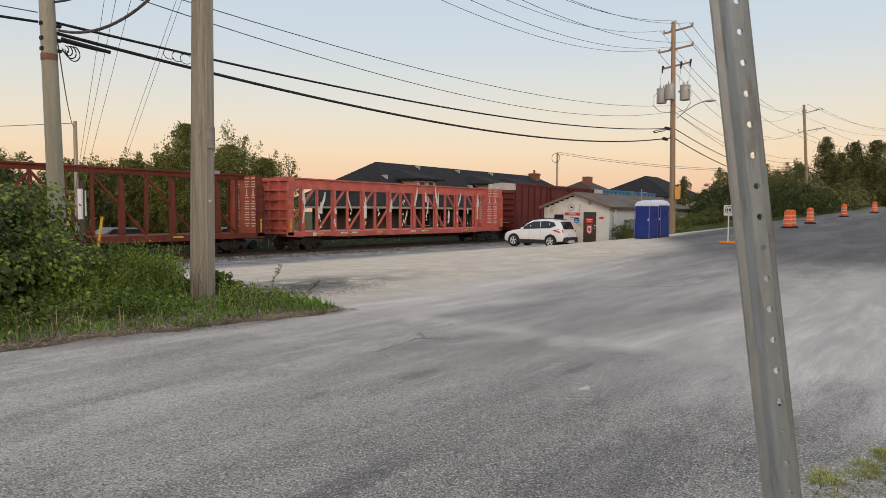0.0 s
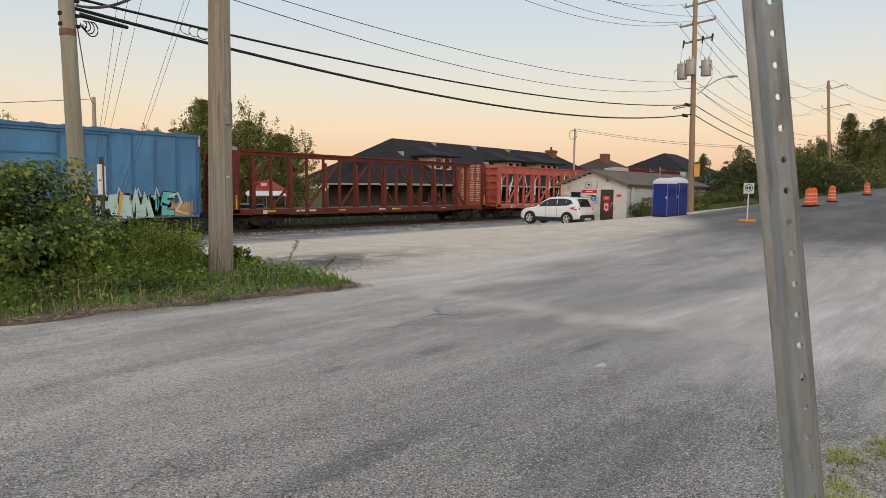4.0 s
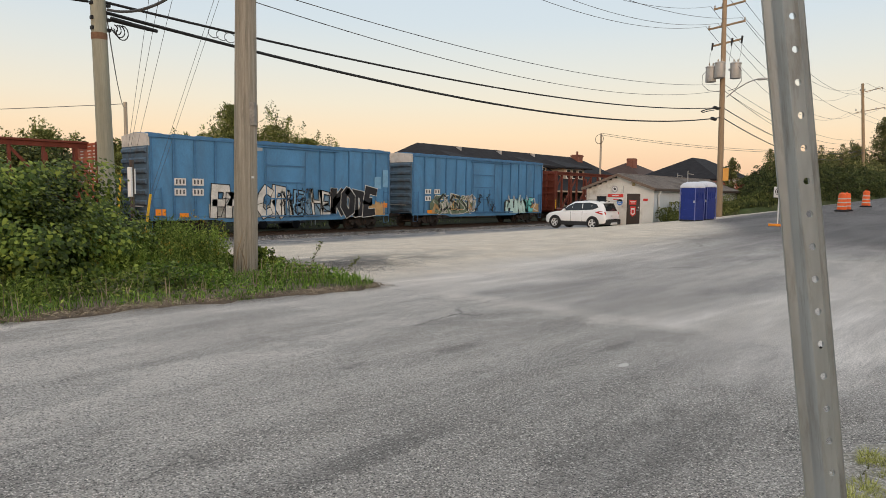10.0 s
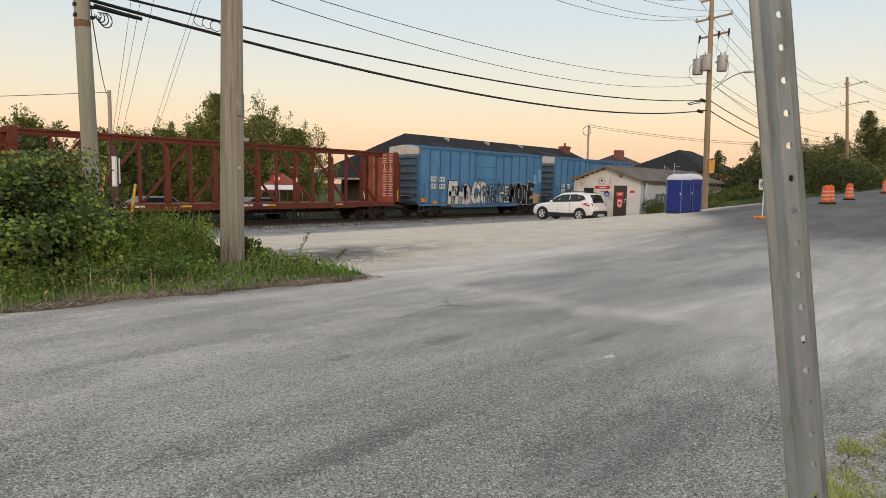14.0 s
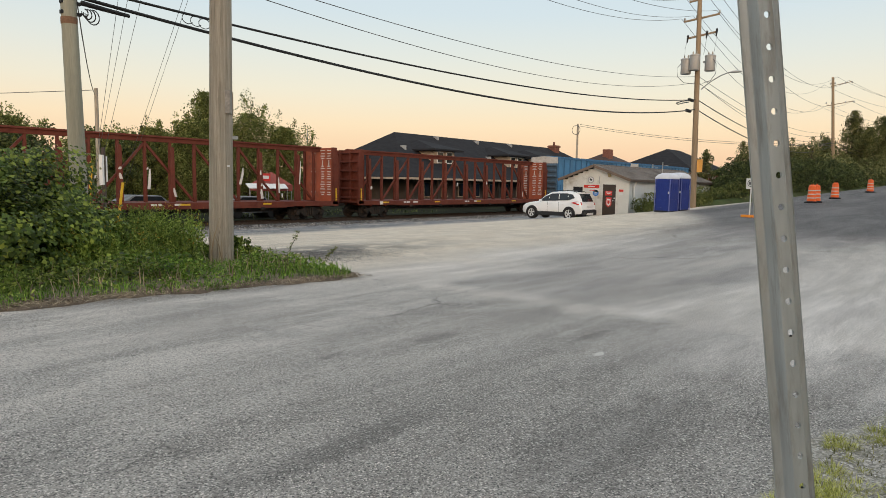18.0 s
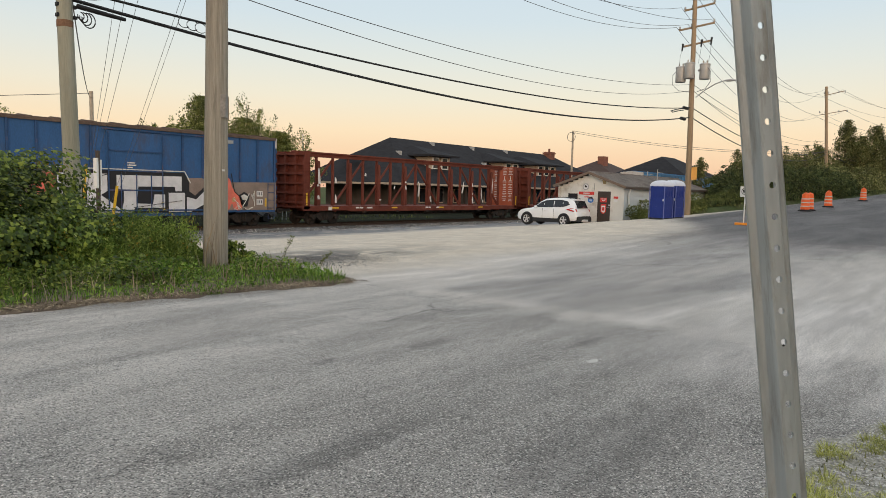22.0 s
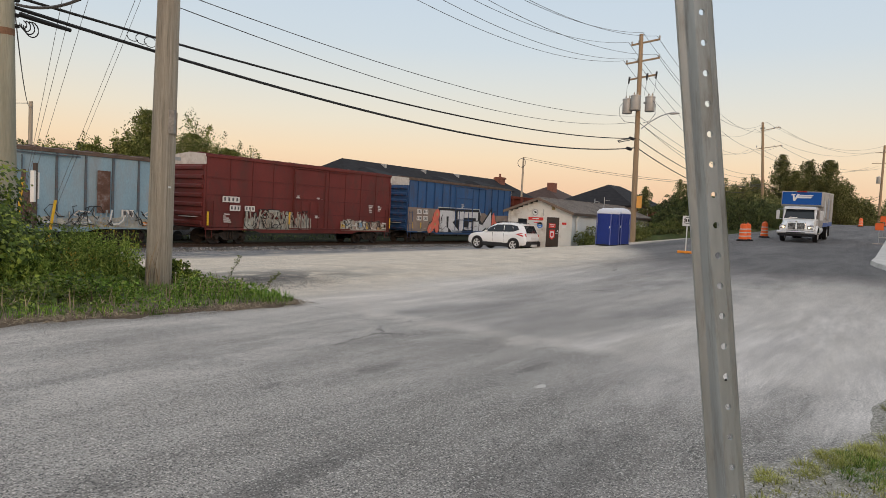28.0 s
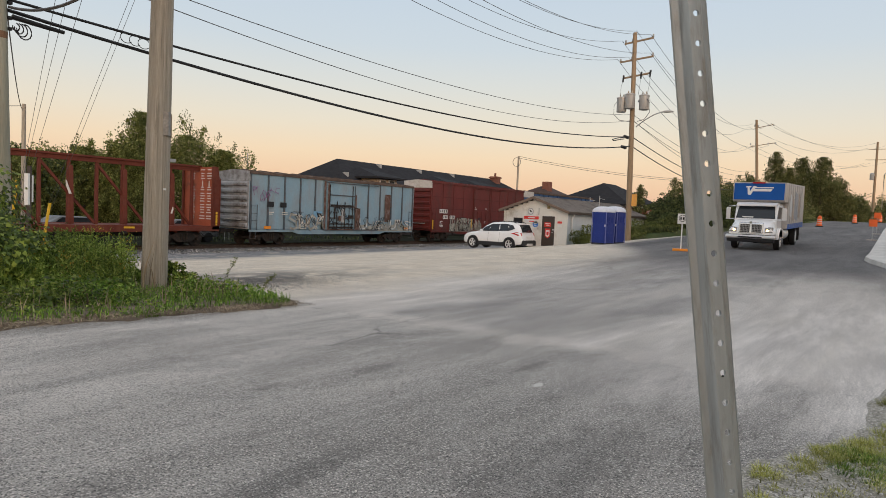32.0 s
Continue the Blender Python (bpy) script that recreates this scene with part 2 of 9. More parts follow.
RUST = (0.13, 0.055, 0.03)
GRIME = (0.06, 0.052, 0.045)
M = dict(
    wood_pole=mat("weathered_pole_wood", (0.40, 0.355, 0.285), 0.88, var=0.24, scale=2.2, bump=0.9, bscale=22, stretch=(9, 9, 0.22), dirt=(0.17, 0.145, 0.11), amount=0.18, dscale=3.4),
    wood_green=mat("treated_pole_wood", (0.33, 0.32, 0.25), 0.85, var=0.16, scale=1.2, bump=0.5, bscale=14, stretch=(6, 6, 0.35)),
    wood_tan=mat("tan_pole_wood", (0.30, 0.22, 0.14), 0.85, var=0.15, scale=1.0, bump=0.4, bscale=12, stretch=(5, 5, 0.3)),
    galv=mat("galvanised_steel", (0.42, 0.435, 0.425), 0.42, 0.25, var=0.12, scale=26, bump=0.03, bscale=70, stretch=(1, 1, 0.16), dirt=(0.25, 0.235, 0.205), amount=0.30, dscale=30),
    steel_gray=mat("grey_steel", (0.40, 0.40, 0.39), 0.5, 0.2, var=0.08, scale=4),
    cable=mat("black_cable", (0.012, 0.012, 0.013), 0.6, bump=0),
    wire=mat("grey_wire", (0.10, 0.10, 0.105), 0.5, 0.3, bump=0),
    pink=mat("faded_red_steel", (0.50, 0.125, 0.095), 0.6, var=0.2, scale=1.5, dirt=(0.33, 0.10, 0.075), amount=0.35, dscale=1.6),
    brown=mat("rust_red_steel", (0.125, 0.033, 0.021), 0.7, spec=0.2, var=0.22, scale=1.2, dirt=(0.14, 0.045, 0.03), amount=0.4, dscale=1.5),
    orange=mat("orange_red_steel", (0.34, 0.085, 0.04), 0.6, var=0.18, scale=1.2, dirt=RUST, amount=0.3, dscale=1.4),
    maroon=mat("maroon_boxcar_paint", (0.128, 0.021, 0.017), 0.55, var=0.16, scale=0.9, dirt=(0.075, 0.025, 0.02), amount=0.35, dscale=0.7, stretch=(1, 1, 0.5)),
    # maroon, blue and navy rib paints: wall colour darkened for the shade along ribs
    maroon_dark=mat("maroon_rib_shade_paint", (0.105, 0.019, 0.016), 0.6, var=0.15),
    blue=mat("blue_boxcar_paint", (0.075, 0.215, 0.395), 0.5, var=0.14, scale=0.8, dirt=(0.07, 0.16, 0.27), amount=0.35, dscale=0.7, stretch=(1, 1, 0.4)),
    blue_rib=mat("blue_rib_shade_paint", (0.052, 0.15, 0.285), 0.55, var=0.2),
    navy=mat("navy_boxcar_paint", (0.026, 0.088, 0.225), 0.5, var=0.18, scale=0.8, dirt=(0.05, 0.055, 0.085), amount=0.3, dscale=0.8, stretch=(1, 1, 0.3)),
    navy_rib=mat("navy_rib_shade_paint", (0.019, 0.06, 0.155), 0.55, var=0.25, dirt=RUST, amount=0.25, dscale=2.0),
    ltblue=mat("faded_light_blue_paint", (0.225, 0.345, 0.425), 0.6, var=0.15, scale=0.8, dirt=(0.23, 0.27, 0.29), amount=0.4, dscale=0.8, stretch=(1, 1, 0.35)),
    ltblue_rib=mat("dark_stained_rib", (0.075, 0.10, 0.12), 0.65, var=0.25, dirt=RUST, amount=0.3, dscale=2.0),
    roof_rust=mat("rusted_roof_steel", (0.10, 0.07, 0.055), 0.8, var=0.3, scale=2.5),
    end_white=mat("chalky_white_end_paint", (0.55, 0.52, 0.48), 0.6, var=0.12, dirt=(0.3, 0.24, 0.19), amount=0.25),
    end_gray=mat("grey_end_paint", (0.20, 0.21, 0.22), 0.6, var=0.2, dirt=GRIME, amount=0.35),
    primer=mat("grey_brown_primer", (0.22, 0.17, 0.14), 0.7, var=0.2, scale=1.5),
    truck_black=mat("grimy_bogie_steel", (0.020, 0.017, 0.015), 0.8, var=0.3, scale=4, dirt=(0.065, 0.042, 0.03), amount=0.3, dscale=4),
    rail=mat("worn_rail_steel", (0.09, 0.065, 0.05), 0.55, 0.4, var=0.2, scale=6),
    tie=mat("old_sleeper_wood", (0.06, 0.045, 0.035), 0.9, var=0.3, scale=5, rnd=0.3),
    yellow=mat("safety_yellow_paint", (0.62, 0.38, 0.02), 0.5, var=0.12),
    white=mat("white_stencil_paint", (0.62, 0.60, 0.57), 0.6, var=0.12, scale=6, bump=0),
    black=mat("black_paint", (0.014, 0.014, 0.016), 0.5, bump=0),
    siding=mat("cream_vinyl_siding", (0.70, 0.68, 0.625), 0.55, var=0.06, scale=1.5, bump=0.05, dirt=(0.42, 0.37, 0.30), amount=0.2),
    siding_blue=mat("pale_grey_siding", (0.56, 0.60, 0.62), 0.55, var=0.06, scale=1.5, bump=0.05),
    shingle=mat("brown_grey_shingle", (0.19, 0.165, 0.145), 0.9, var=0.25, scale=6, bump=0.6, bscale=25, dirt=(0.09, 0.08, 0.07), amount=0.3),
    slate=mat("dark_slate_roof", (0.026, 0.026, 0.029), 0.9, var=0.22, scale=1.2, bump=0.4, bscale=8, stretch=(1, 1, 3), spec=0.12),
    door_brown=mat("dark_brown_door", (0.055, 0.040, 0.032), 0.5, var=0.1),
    red_sign=mat("red_sign_paint", (0.62, 0.045, 0.035), 0.4, bump=0, var=0.05),
    white_sign=mat("white_sign_paint", (0.72, 0.72, 0.70), 0.4, bump=0, var=0.04),
    blue_sign=mat("blue_sign_paint", (0.06, 0.20, 0.55), 0.4, bump=0, var=0.05),
    potty_blue=mat("blue_toilet_plastic", (0.014, 0.034, 0.22), 0.4, var=0.06, scale=3, bump=0.05),
    potty_white=mat("white_toilet_roof_plastic", (0.66, 0.67, 0.72), 0.45, var=0.05, bump=0.03),
    car_white=mat("white_car_paint", (0.82, 0.82, 0.82), 0.25, var=0.03, bump=0, coat=0.6),
    plastic=mat("black_trim_plastic", (0.022, 0.022, 0.024), 0.6, bump=0.05, bscale=120),
    tyre=mat("black_rubber", (0.016, 0.016, 0.017), 0.8, var=0.15, bump=0.2, bscale=40),
    alloy=mat("silver_alloy", (0.68, 0.68, 0.68), 0.35, 0.3, bump=0, var=0.05),
    chrome=mat("bright_chrome", (0.75, 0.75, 0.76), 0.12, 1.0, bump=0, var=0.02),
    glass=glass("dark_window_glass", (0.02, 0.025, 0.03), 0.08),
    tail_red=mat("red_lamp_lens", (0.45, 0.02, 0.02), 0.2, bump=0, var=0.03),
    amber=mat("amber_lens", (0.75, 0.25, 0.02), 0.3, bump=0, var=0.03),
    drum_orange=mat("orange_barrel_plastic", (0.85, 0.14, 0.025), 0.5, var=0.06, bump=0.03),
    drum_white=mat("reflective_white_band", (0.56, 0.47, 0.42), 0.4, var=0.05, bump=0),
    concrete=mat("pale_concrete", (0.58, 0.55, 0.51), 0.9, var=0.12, scale=2.5, bump=0.4, bscale=50, dirt=(0.35, 0.33, 0.30), amount=0.25),
    brick=mat("red_brick_chimney", (0.20, 0.085, 0.06), 0.9, var=0.2, scale=4),
    stone=mat("beige_wall_render", (0.42, 0.34, 0.26), 0.9, var=0.12, scale=1.5),
    dark_wall=mat("dark_stone_wall", (0.10, 0.085, 0.075), 0.9, var=0.2, scale=1.5),
    dark_blue=mat("truck_blue_paint", (0.010, 0.085, 0.33), 0.5, var=0.05, bump=0, spec=0.2),
    lamp_on=glow("lit_headlamp", (1.0, 0.72, 0.35), 3.0),
    bark=mat("grey_brown_bark", (0.09, 0.07, 0.055), 0.95, var=0.3, scale=3, bump=0.8, bscale=12),
    leaf_tree=leafy("tree_leaves", (0.145, 0.175, 0.048), (0.34, 0.345, 0.11), trans=0.4),
    leaf_far=leafy("far_tree_leaves", (0.135, 0.152, 0.055), (0.31, 0.295, 0.115), trans=0.4),
    leaf_bush=leafy("shrub_leaves", (0.088, 0.14, 0.022), (0.31, 0.37, 0.06), 0.5),
    leaf_weed=leafy("weed_leaves", (0.15, 0.228, 0.04), (0.36, 0.42, 0.095)),
    leaf_hedge=leafy("hedge_leaves", (0.06, 0.084, 0.028), (0.175, 0.19, 0.066)),
    grass=leafy("grass_blades", (0.125, 0.24, 0.03), (0.31, 0.45, 0.08)),
    grass_dry=leafy("dry_grass_blades", (0.26, 0.245, 0.10), (0.42, 0.39, 0.18)),
    straw=leafy("dead_straw", (0.26, 0.20, 0.13), (0.46, 0.37, 0.25), trans=0.1),
    flower=leafy("yellow_flower_heads", (0.35, 0.24, 0.03), (0.55, 0.38, 0.06)),
    soil=mat("dry_verge_soil", (0.16, 0.12, 0.085), 0.95, var=0.25, scale=6, bump=0.8, bscale=40, dirt=(0.09, 0.07, 0.05), amount=0.35, dscale=4),
)


# ---------------------------------------------------------------- building helpers
class Geo:
    """Gathers vertices and faces of one mesh."""

    def __init__(self):
        self.v, self.f = [], []

    def add(self, verts, faces):
        k = len(self.v)
        self.v += [tuple(p) for p in verts]
        self.f += [tuple(i + k for i in q) for q in faces]
        return self

    def box(self, x0, x1, y0, y1, z0, z1):
        return self.add([(x0, y0, z0), (x1, y0, z0), (x1, y1, z0), (x0, y1, z0), (x0, y0, z1), (x1, y0, z1), (x1, y1, z1), (x0, y1, z1)],
                        [(3, 2, 1, 0), (4, 5, 6, 7), (0, 1, 5, 4), (1, 2, 6, 5), (2, 3, 7, 6), (3, 0, 4, 7)])

    def beam(self, a, b, w, h, up=(0, 0, 1)):
        """A bar of section w by h from a to b."""
        a, b = Vector(a), Vector(b)
        d = (b - a).normalized()
        s = d.cross(Vector(up))
        s = s.normalized() if s.length > 1e-4 else Vector((1, 0, 0))
        u = s.cross(d)
        pts = [p + s * i * w / 2 + u * j * h / 2 for p in (a, b) for i, j in ((-1, -1), (1, -1), (1, 1), (-1, 1))]
        return self.add(pts, [(0, 1, 2, 3), (7, 6, 5, 4), (0, 4, 5, 1), (1, 5, 6, 2), (2, 6, 7, 3), (3, 7, 4, 0)])

    def tube(self, pts, r, n=8, r1=None, cap=True):
        """A round bar along points; r may run to r1."""
        pts = [Vector(p) for p in pts]
        m = len(pts)
        rings = []
        for i, p in enumerate(pts):
            d = (pts[min(i + 1, m - 1)] - pts[max(i - 1, 0)]).normalized()
            s = d.cross(Vector((0, 0, 1)))
            s = s.normalized() if s.length > 1e-3 else Vector((1, 0, 0))
            u = s.cross(d)
            rad = r if r1 is None else r + (r1 - r) * i / (m - 1)
            rings += [p + (s * math.cos(a) + u * math.sin(a)) * rad for a in (2 * math.pi * k / n for k in range(n))]
        faces = [(i * n + k, i * n + (k + 1) % n, (i + 1) * n + (k + 1) % n, (i + 1) * n + k) for i in range(m - 1) for k in range(n)]
        if cap:
            faces += [tuple(range(n))[::-1], tuple((m - 1) * n + k for k in range(n))]
        return self.add(rings, faces)

    def prism(self, poly, y0, y1):
        """A polygon in x, z drawn out along y."""
        n = len(poly)
        return self.add([(x, y0, z) for x, z in poly] + [(x, y1, z) for x, z in poly],
                        [tuple(range(n)), tuple(range(2 * n - 1, n - 1, -1))] + [(i + n, (i + 1) % n + n, (i + 1) % n, i) for i in range(n)])

    def lathe(self, prof, n=20, axis="z", c=(0, 0, 0), cap=True):
        """A profile of radius, height turned round an axis."""
        m = len(prof)
        pts = []
        for r, h in prof:
            for k in range(n):
                a = 2 * math.pi * k / n
                p = (r * math.cos(a), r * math.sin(a), h) if axis == "z" else (r * math.cos(a), h, r * math.sin(a)) if axis == "y" else (h, r * math.cos(a), r * math.sin(a))
                pts.append((p[0] + c[0], p[1] + c[1], p[2] + c[2]))
        return self.add(pts, [(i * n + k, i * n + (k + 1) % n, (i + 1) * n + (k + 1) % n, (i + 1) * n + k) for i in range(m - 1) for k in range(n)]
                        + ([tuple(range(n))[::-1], tuple((m - 1) * n + k for k in range(n))] if cap else []))

    def weld(self):
        """Joins vertices that share a place."""
        seen, keep, idx = {}, [], []
        for p in self.v:
            k = tuple(round(c, 5) for c in p)
            if k not in seen:
                seen[k] = len(keep)
                keep.append(p)
            idx.append(seen[k])
        self.v, self.f = keep, [tuple(idx[i] for i in q) for q in self.f]
        return self

    def mesh(self, name, material, bevel=0.0, smooth=False):
        me = bpy.data.meshes.new(name)
        me.from_pydata(self.v, [], self.f)
        bm = bmesh.new()
        bm.from_mesh(me)
        bmesh.ops.recalc_face_normals(bm, faces=bm.faces)
        if bevel:
            bmesh.ops.bevel(bm, geom=[e for e in bm.edges if len(e.link_faces) == 2 and e.calc_face_angle(0) > 0.5], offset=bevel, segments=2, profile=0.6, affect="EDGES", clamp_overlap=True)
        if smooth:
            for q in bm.faces:
                q.smooth = True
            for e in bm.edges:
                if len(e.link_faces) == 2 and e.calc_face_angle(0) > 0.7:
                    e.smooth = False
        bm.to_mesh(me)
        bm.free()
        if material:
            me.materials.append(material)
        return me


def part(name, geo, material, parent, label="", bevel=0.0, smooth=False, at=None, category="", kind=""):
    me = geo if isinstance(geo, bpy.types.Mesh) else geo.mesh(name, material, bevel, smooth)
    ob = new(name, me)
    ob.parent = parent
    if at is not None:
        ob.matrix_basis = at
    return tagged(ob, label, category, "", kind)


def thing(name, label, category, m=None, group="", kind=""):
    ob = new(name)
    ob.empty_display_size = 0.2
    if m is not None:
        ob.matrix_basis = m
    return tagged(ob, label, category, group, kind)


def solid(name, geo, material, label, category, m=None, group="", kind="", bevel=0.0, smooth=False):
    """A thing that is one mesh."""
    ob = new(name, geo.mesh(name, material, bevel, smooth))
    if m is not None:
        ob.matrix_basis = m
    return tagged(ob, label, category, group, kind)


def bulk_mesh(name, verts, faces, material, smooth=False):
    """A large mesh from numpy arrays of vertices and quads."""
    me = bpy.data.meshes.new(name)
    me.from_pydata(verts.tolist(), [], faces.tolist())
    if smooth:
        me.shade_smooth()
    me.materials.append(material)
    return me


# ---------------------------------------------------------------- the lie of the land
def smooth01(t):
    t = np.clip(t, 0.0, 1.0)
    return t * t * (3 - 2 * t)


RAIL_Z = -0.80


def gz(x, y):
    """Height of the ground: a road that climbs along +x, and a yard that falls towards the track."""
    x, y = np.asarray(x, float), np.asarray(y, float)
    road = 0.022 * np.clip(x - 12, 0, 23) + 0.033 * np.clip(x - 35, 0, 70) + 0.012 * np.clip(x - 105, 0, 200)
    s = smooth01((y - 8.0) / 21.0)
    return road * (1 - s) + (RAIL_Z - 0.14) * s


def gnd(x, y):
    return float(gz(x, y))


def sheet(name, xs, ys, lift, material, label, category, warp=0.0):
    xx, yy = np.meshgrid(xs, ys)
    zz = gz(xx, yy) + lift
    if warp:
        zz = zz + warp * (np.sin(xx * 0.9 + yy * 0.4) * np.cos(yy * 0.7 - xx * 0.2))
    v = np.stack([xx, yy, zz], -1).reshape(-1, 3)
    nx, ny = len(xs), len(ys)
    i = np.arange(nx * ny).reshape(ny, nx)
    f = np.stack([i[:-1, :-1], i[:-1, 1:], i[1:, 1:], i[1:, :-1]], -1).reshape(-1, 4)
    return tagged(new(name, bulk_mesh(name, v, f, material, True)), label, category, kind="structure")


def ground_material():
    """Worn grey asphalt with streaks along the road, pale dust drifting over it, darker fresh asphalt up the hill."""
    m = bpy.data.materials.new("dusty_asphalt_yard")
    m.use_nodes = True
    n, l = m.node_tree.nodes, m.node_tree.links
    b = n["Principled BSDF"]
    b.inputs["Roughness"].default_value, b.inputs["Specular IOR Level"].default_value = 0.85, 0.25
    co = n.new("ShaderNodeTexCoord")

    def noise_at(scale, detail, stretch=(1, 1, 1), rough=0.6, turn=0.0, warp=0.0):
        mp, q = n.new("ShaderNodeMapping"), n.new("ShaderNodeTexNoise")
        mp.inputs["Scale"].default_value, mp.inputs["Rotation"].default_value = stretch, (0, 0, turn)
        l.new(co.outputs["Object"], mp.inputs[0])
        l.new(mp.outputs[0], q.inputs["Vector"])
        q.inputs["Scale"].default_value, q.inputs["Detail"].default_value, q.inputs["Roughness"].default_value = scale, detail, rough
        q.inputs["Distortion"].default_value = warp
        return q.outputs[0]

    def span(v, a, c, lo=0.0, hi=1.0, soft=True):
        q = n.new("ShaderNodeMapRange")
        q.interpolation_type = "SMOOTHSTEP" if soft else "LINEAR"
        for key, val in (("From Min", a), ("From Max", c), ("To Min", lo), ("To Max", hi)):
            q.inputs[key].default_value = val
        l.new(v, q.inputs["Value"])
        return q.outputs[0]

    def op(kind, a, c):
        q = n.new("ShaderNodeMath")
        q.operation = kind
        for k, v in ((0, a), (1, c)):
            if isinstance(v, float):
                q.inputs[k].default_value = v
            else:
                l.new(v, q.inputs[k])
        return q.outputs[0]

    def blend(f, a, c):
        q = n.new("ShaderNodeMix")
        q.data_type = "RGBA"
        l.new(f, q.inputs["Factor"])
        for key, v in (("A", a), ("B", c)):
            if isinstance(v, tuple):
                q.inputs[key].default_value = (*v, 1)
            else:
                l.new(v, q.inputs[key])
        return q.outputs["Result"]

    sep = n.new("ShaderNodeSeparateXYZ")
    l.new(co.outputs["Object"], sep.inputs[0])
    wob = op("MULTIPLY", op("SUBTRACT", noise_at(0.22, 5), 0.5), 9.0)
    x, y = op("ADD", sep.outputs["X"], wob), op("ADD", sep.outputs["Y"], op("MULTIPLY", wob, 0.45))
    grit = noise_at(55.0, 3, rough=0.7)
    fleck = n.new("ShaderNodeTexVoronoi")
    fleck.inputs["Scale"].default_value = 125.0
    l.new(co.outputs["Object"], fleck.inputs["Vector"])
    fsep = n.new("ShaderNodeSeparateColor")
    l.new(fleck.outputs["Color"], fsep.inputs[0])
    streak = noise_at(1.0, 7, (0.16, 1.5, 1), 0.62, 0.0, 0.3)
    streak2 = noise_at(1.0, 8, (0.13, 0.70, 1), 0.66, radians(10), 0.5)
    patch = noise_at(0.35, 6, warp=0.6)
    base = blend(span(streak, 0.36, 0.68), (0.30, 0.274, 0.247), (0.49, 0.448, 0.404))
    base = blend(span(noise_at(1.3, 8, (0.6, 1.6, 1), 0.72, radians(6), 0.8), 0.46, 0.66, 0.0, 0.5), base, (0.56, 0.516, 0.468))
    base = blend(span(noise_at(1.0, 6, (0.28, 4.5, 1), 0.6, radians(5), 0.4), 0.54, 0.70, 0.0, 0.45), base, (0.58, 0.536, 0.487))
    base = blend(span(noise_at(0.55, 6, (0.45, 1.35, 1), 0.62, radians(18), 1.2), 0.50, 0.66, 0.0, 0.40), base, (0.165, 0.156, 0.146))
    base = blend(span(patch, 0.47, 0.68, 0.0, 0.6), base, (0.205, 0.186, 0.168))
    # the coarse old surface is worn darker where the wheels run and dustier towards the verge
    lane = n.new("ShaderNodeHueSaturation")
    l.new(span(op("ADD", sep.outputs["Y"], op("MULTIPLY", op("SUBTRACT", patch, 0.5), 5.0)), 2.2, 7.6, 0.84, 1.36), lane.inputs["Value"])
    l.new(base, lane.inputs["Color"])
    stone = blend(span(fsep.outputs[0], 0.66, 1.0, 0.0, 0.9), lane.outputs[0], (0.72, 0.67, 0.61))
    stone = blend(span(fsep.outputs[1], 0.60, 1.0, 0.0, 0.9), stone, (0.055, 0.053, 0.051))
    # a joint across the road: coarse old surface on one side, smoother and dustier on the other
    joint = op("ADD", sep.outputs["X"], op("MULTIPLY", op("SUBTRACT", noise_at(1.6, 5), 0.5), 0.35))
    smoothed = blend(span(streak2, 0.34, 0.70), (0.44, 0.398, 0.355), (0.72, 0.652, 0.58))
    smoothed = blend(span(fsep.outputs[1], 0.72, 1.0, 0.0, 0.45), smoothed, (0.12, 0.115, 0.108))
    smoothed = blend(span(fsep.outputs[0], 0.75, 1.0, 0.0, 0.45), smoothed, (0.60, 0.57, 0.53))
    wedge = op("MULTIPLY", op("MULTIPLY", span(y, 7.9, 6.2), span(y, 2.2, 3.9)), span(joint, 7.4, 8.2))
    smoothed = blend(op("MULTIPLY", wedge, span(noise_at(0.8, 7, (0.3, 1.2, 1), 0.65, radians(8)), 0.3, 0.62, 1.0, 0.45)), smoothed, (0.27, 0.25, 0.235))
    worn = blend(span(op("ADD", joint, op("MULTIPLY", op("SUBTRACT", noise_at(0.8, 7, (1, 1.6, 1), 0.7), 0.5), 1.6)), 7.05, 7.75), stone, smoothed)
    # fresh, darker asphalt up the road
    fresh = blend(span(streak2, 0.35, 0.7), (0.115, 0.108, 0.106), (0.185, 0.174, 0.168))
    hill = op("MULTIPLY", span(x, 14.0, 27.0), span(op("ADD", y, span(x, 24.0, 38.0, 4.0, -0.8)), 14.5, 11.6))
    c = blend(hill, worn, fresh)
    # pale dust of the yard, thick north of the road, drifting over it in streaks
    dustcol = blend(span(noise_at(0.9, 9, (1.5, 1.0, 1), 0.74), 0.35, 0.7), (0.58, 0.49, 0.385), (0.78, 0.68, 0.55))
    yard = op("MULTIPLY", span(op("SUBTRACT", y, span(x, 22.0, 39.0, 0.0, 5.2)), 7.3, 10.6), span(x, 3.0, 8.0))
    yard = op("MULTIPLY", yard, span(noise_at(0.5, 6, (0.5, 1.2, 1)), 0.3, 0.6, 0.78, 1.0))
    drift = op("MULTIPLY", op("MULTIPLY", span(joint, 7.36, 7.7), span(x, 28.0, 15.0)), span(noise_at(1.0, 7, (0.13, 1.0, 1), 0.68, radians(-12), 0.45), 0.44, 0.70, 0.0, 0.75))
    drift = op("MULTIPLY", op("MULTIPLY", drift, span(y, 1.2, 2.6)), op("SUBTRACT", 1.0, op("MULTIPLY", wedge, 0.55)))
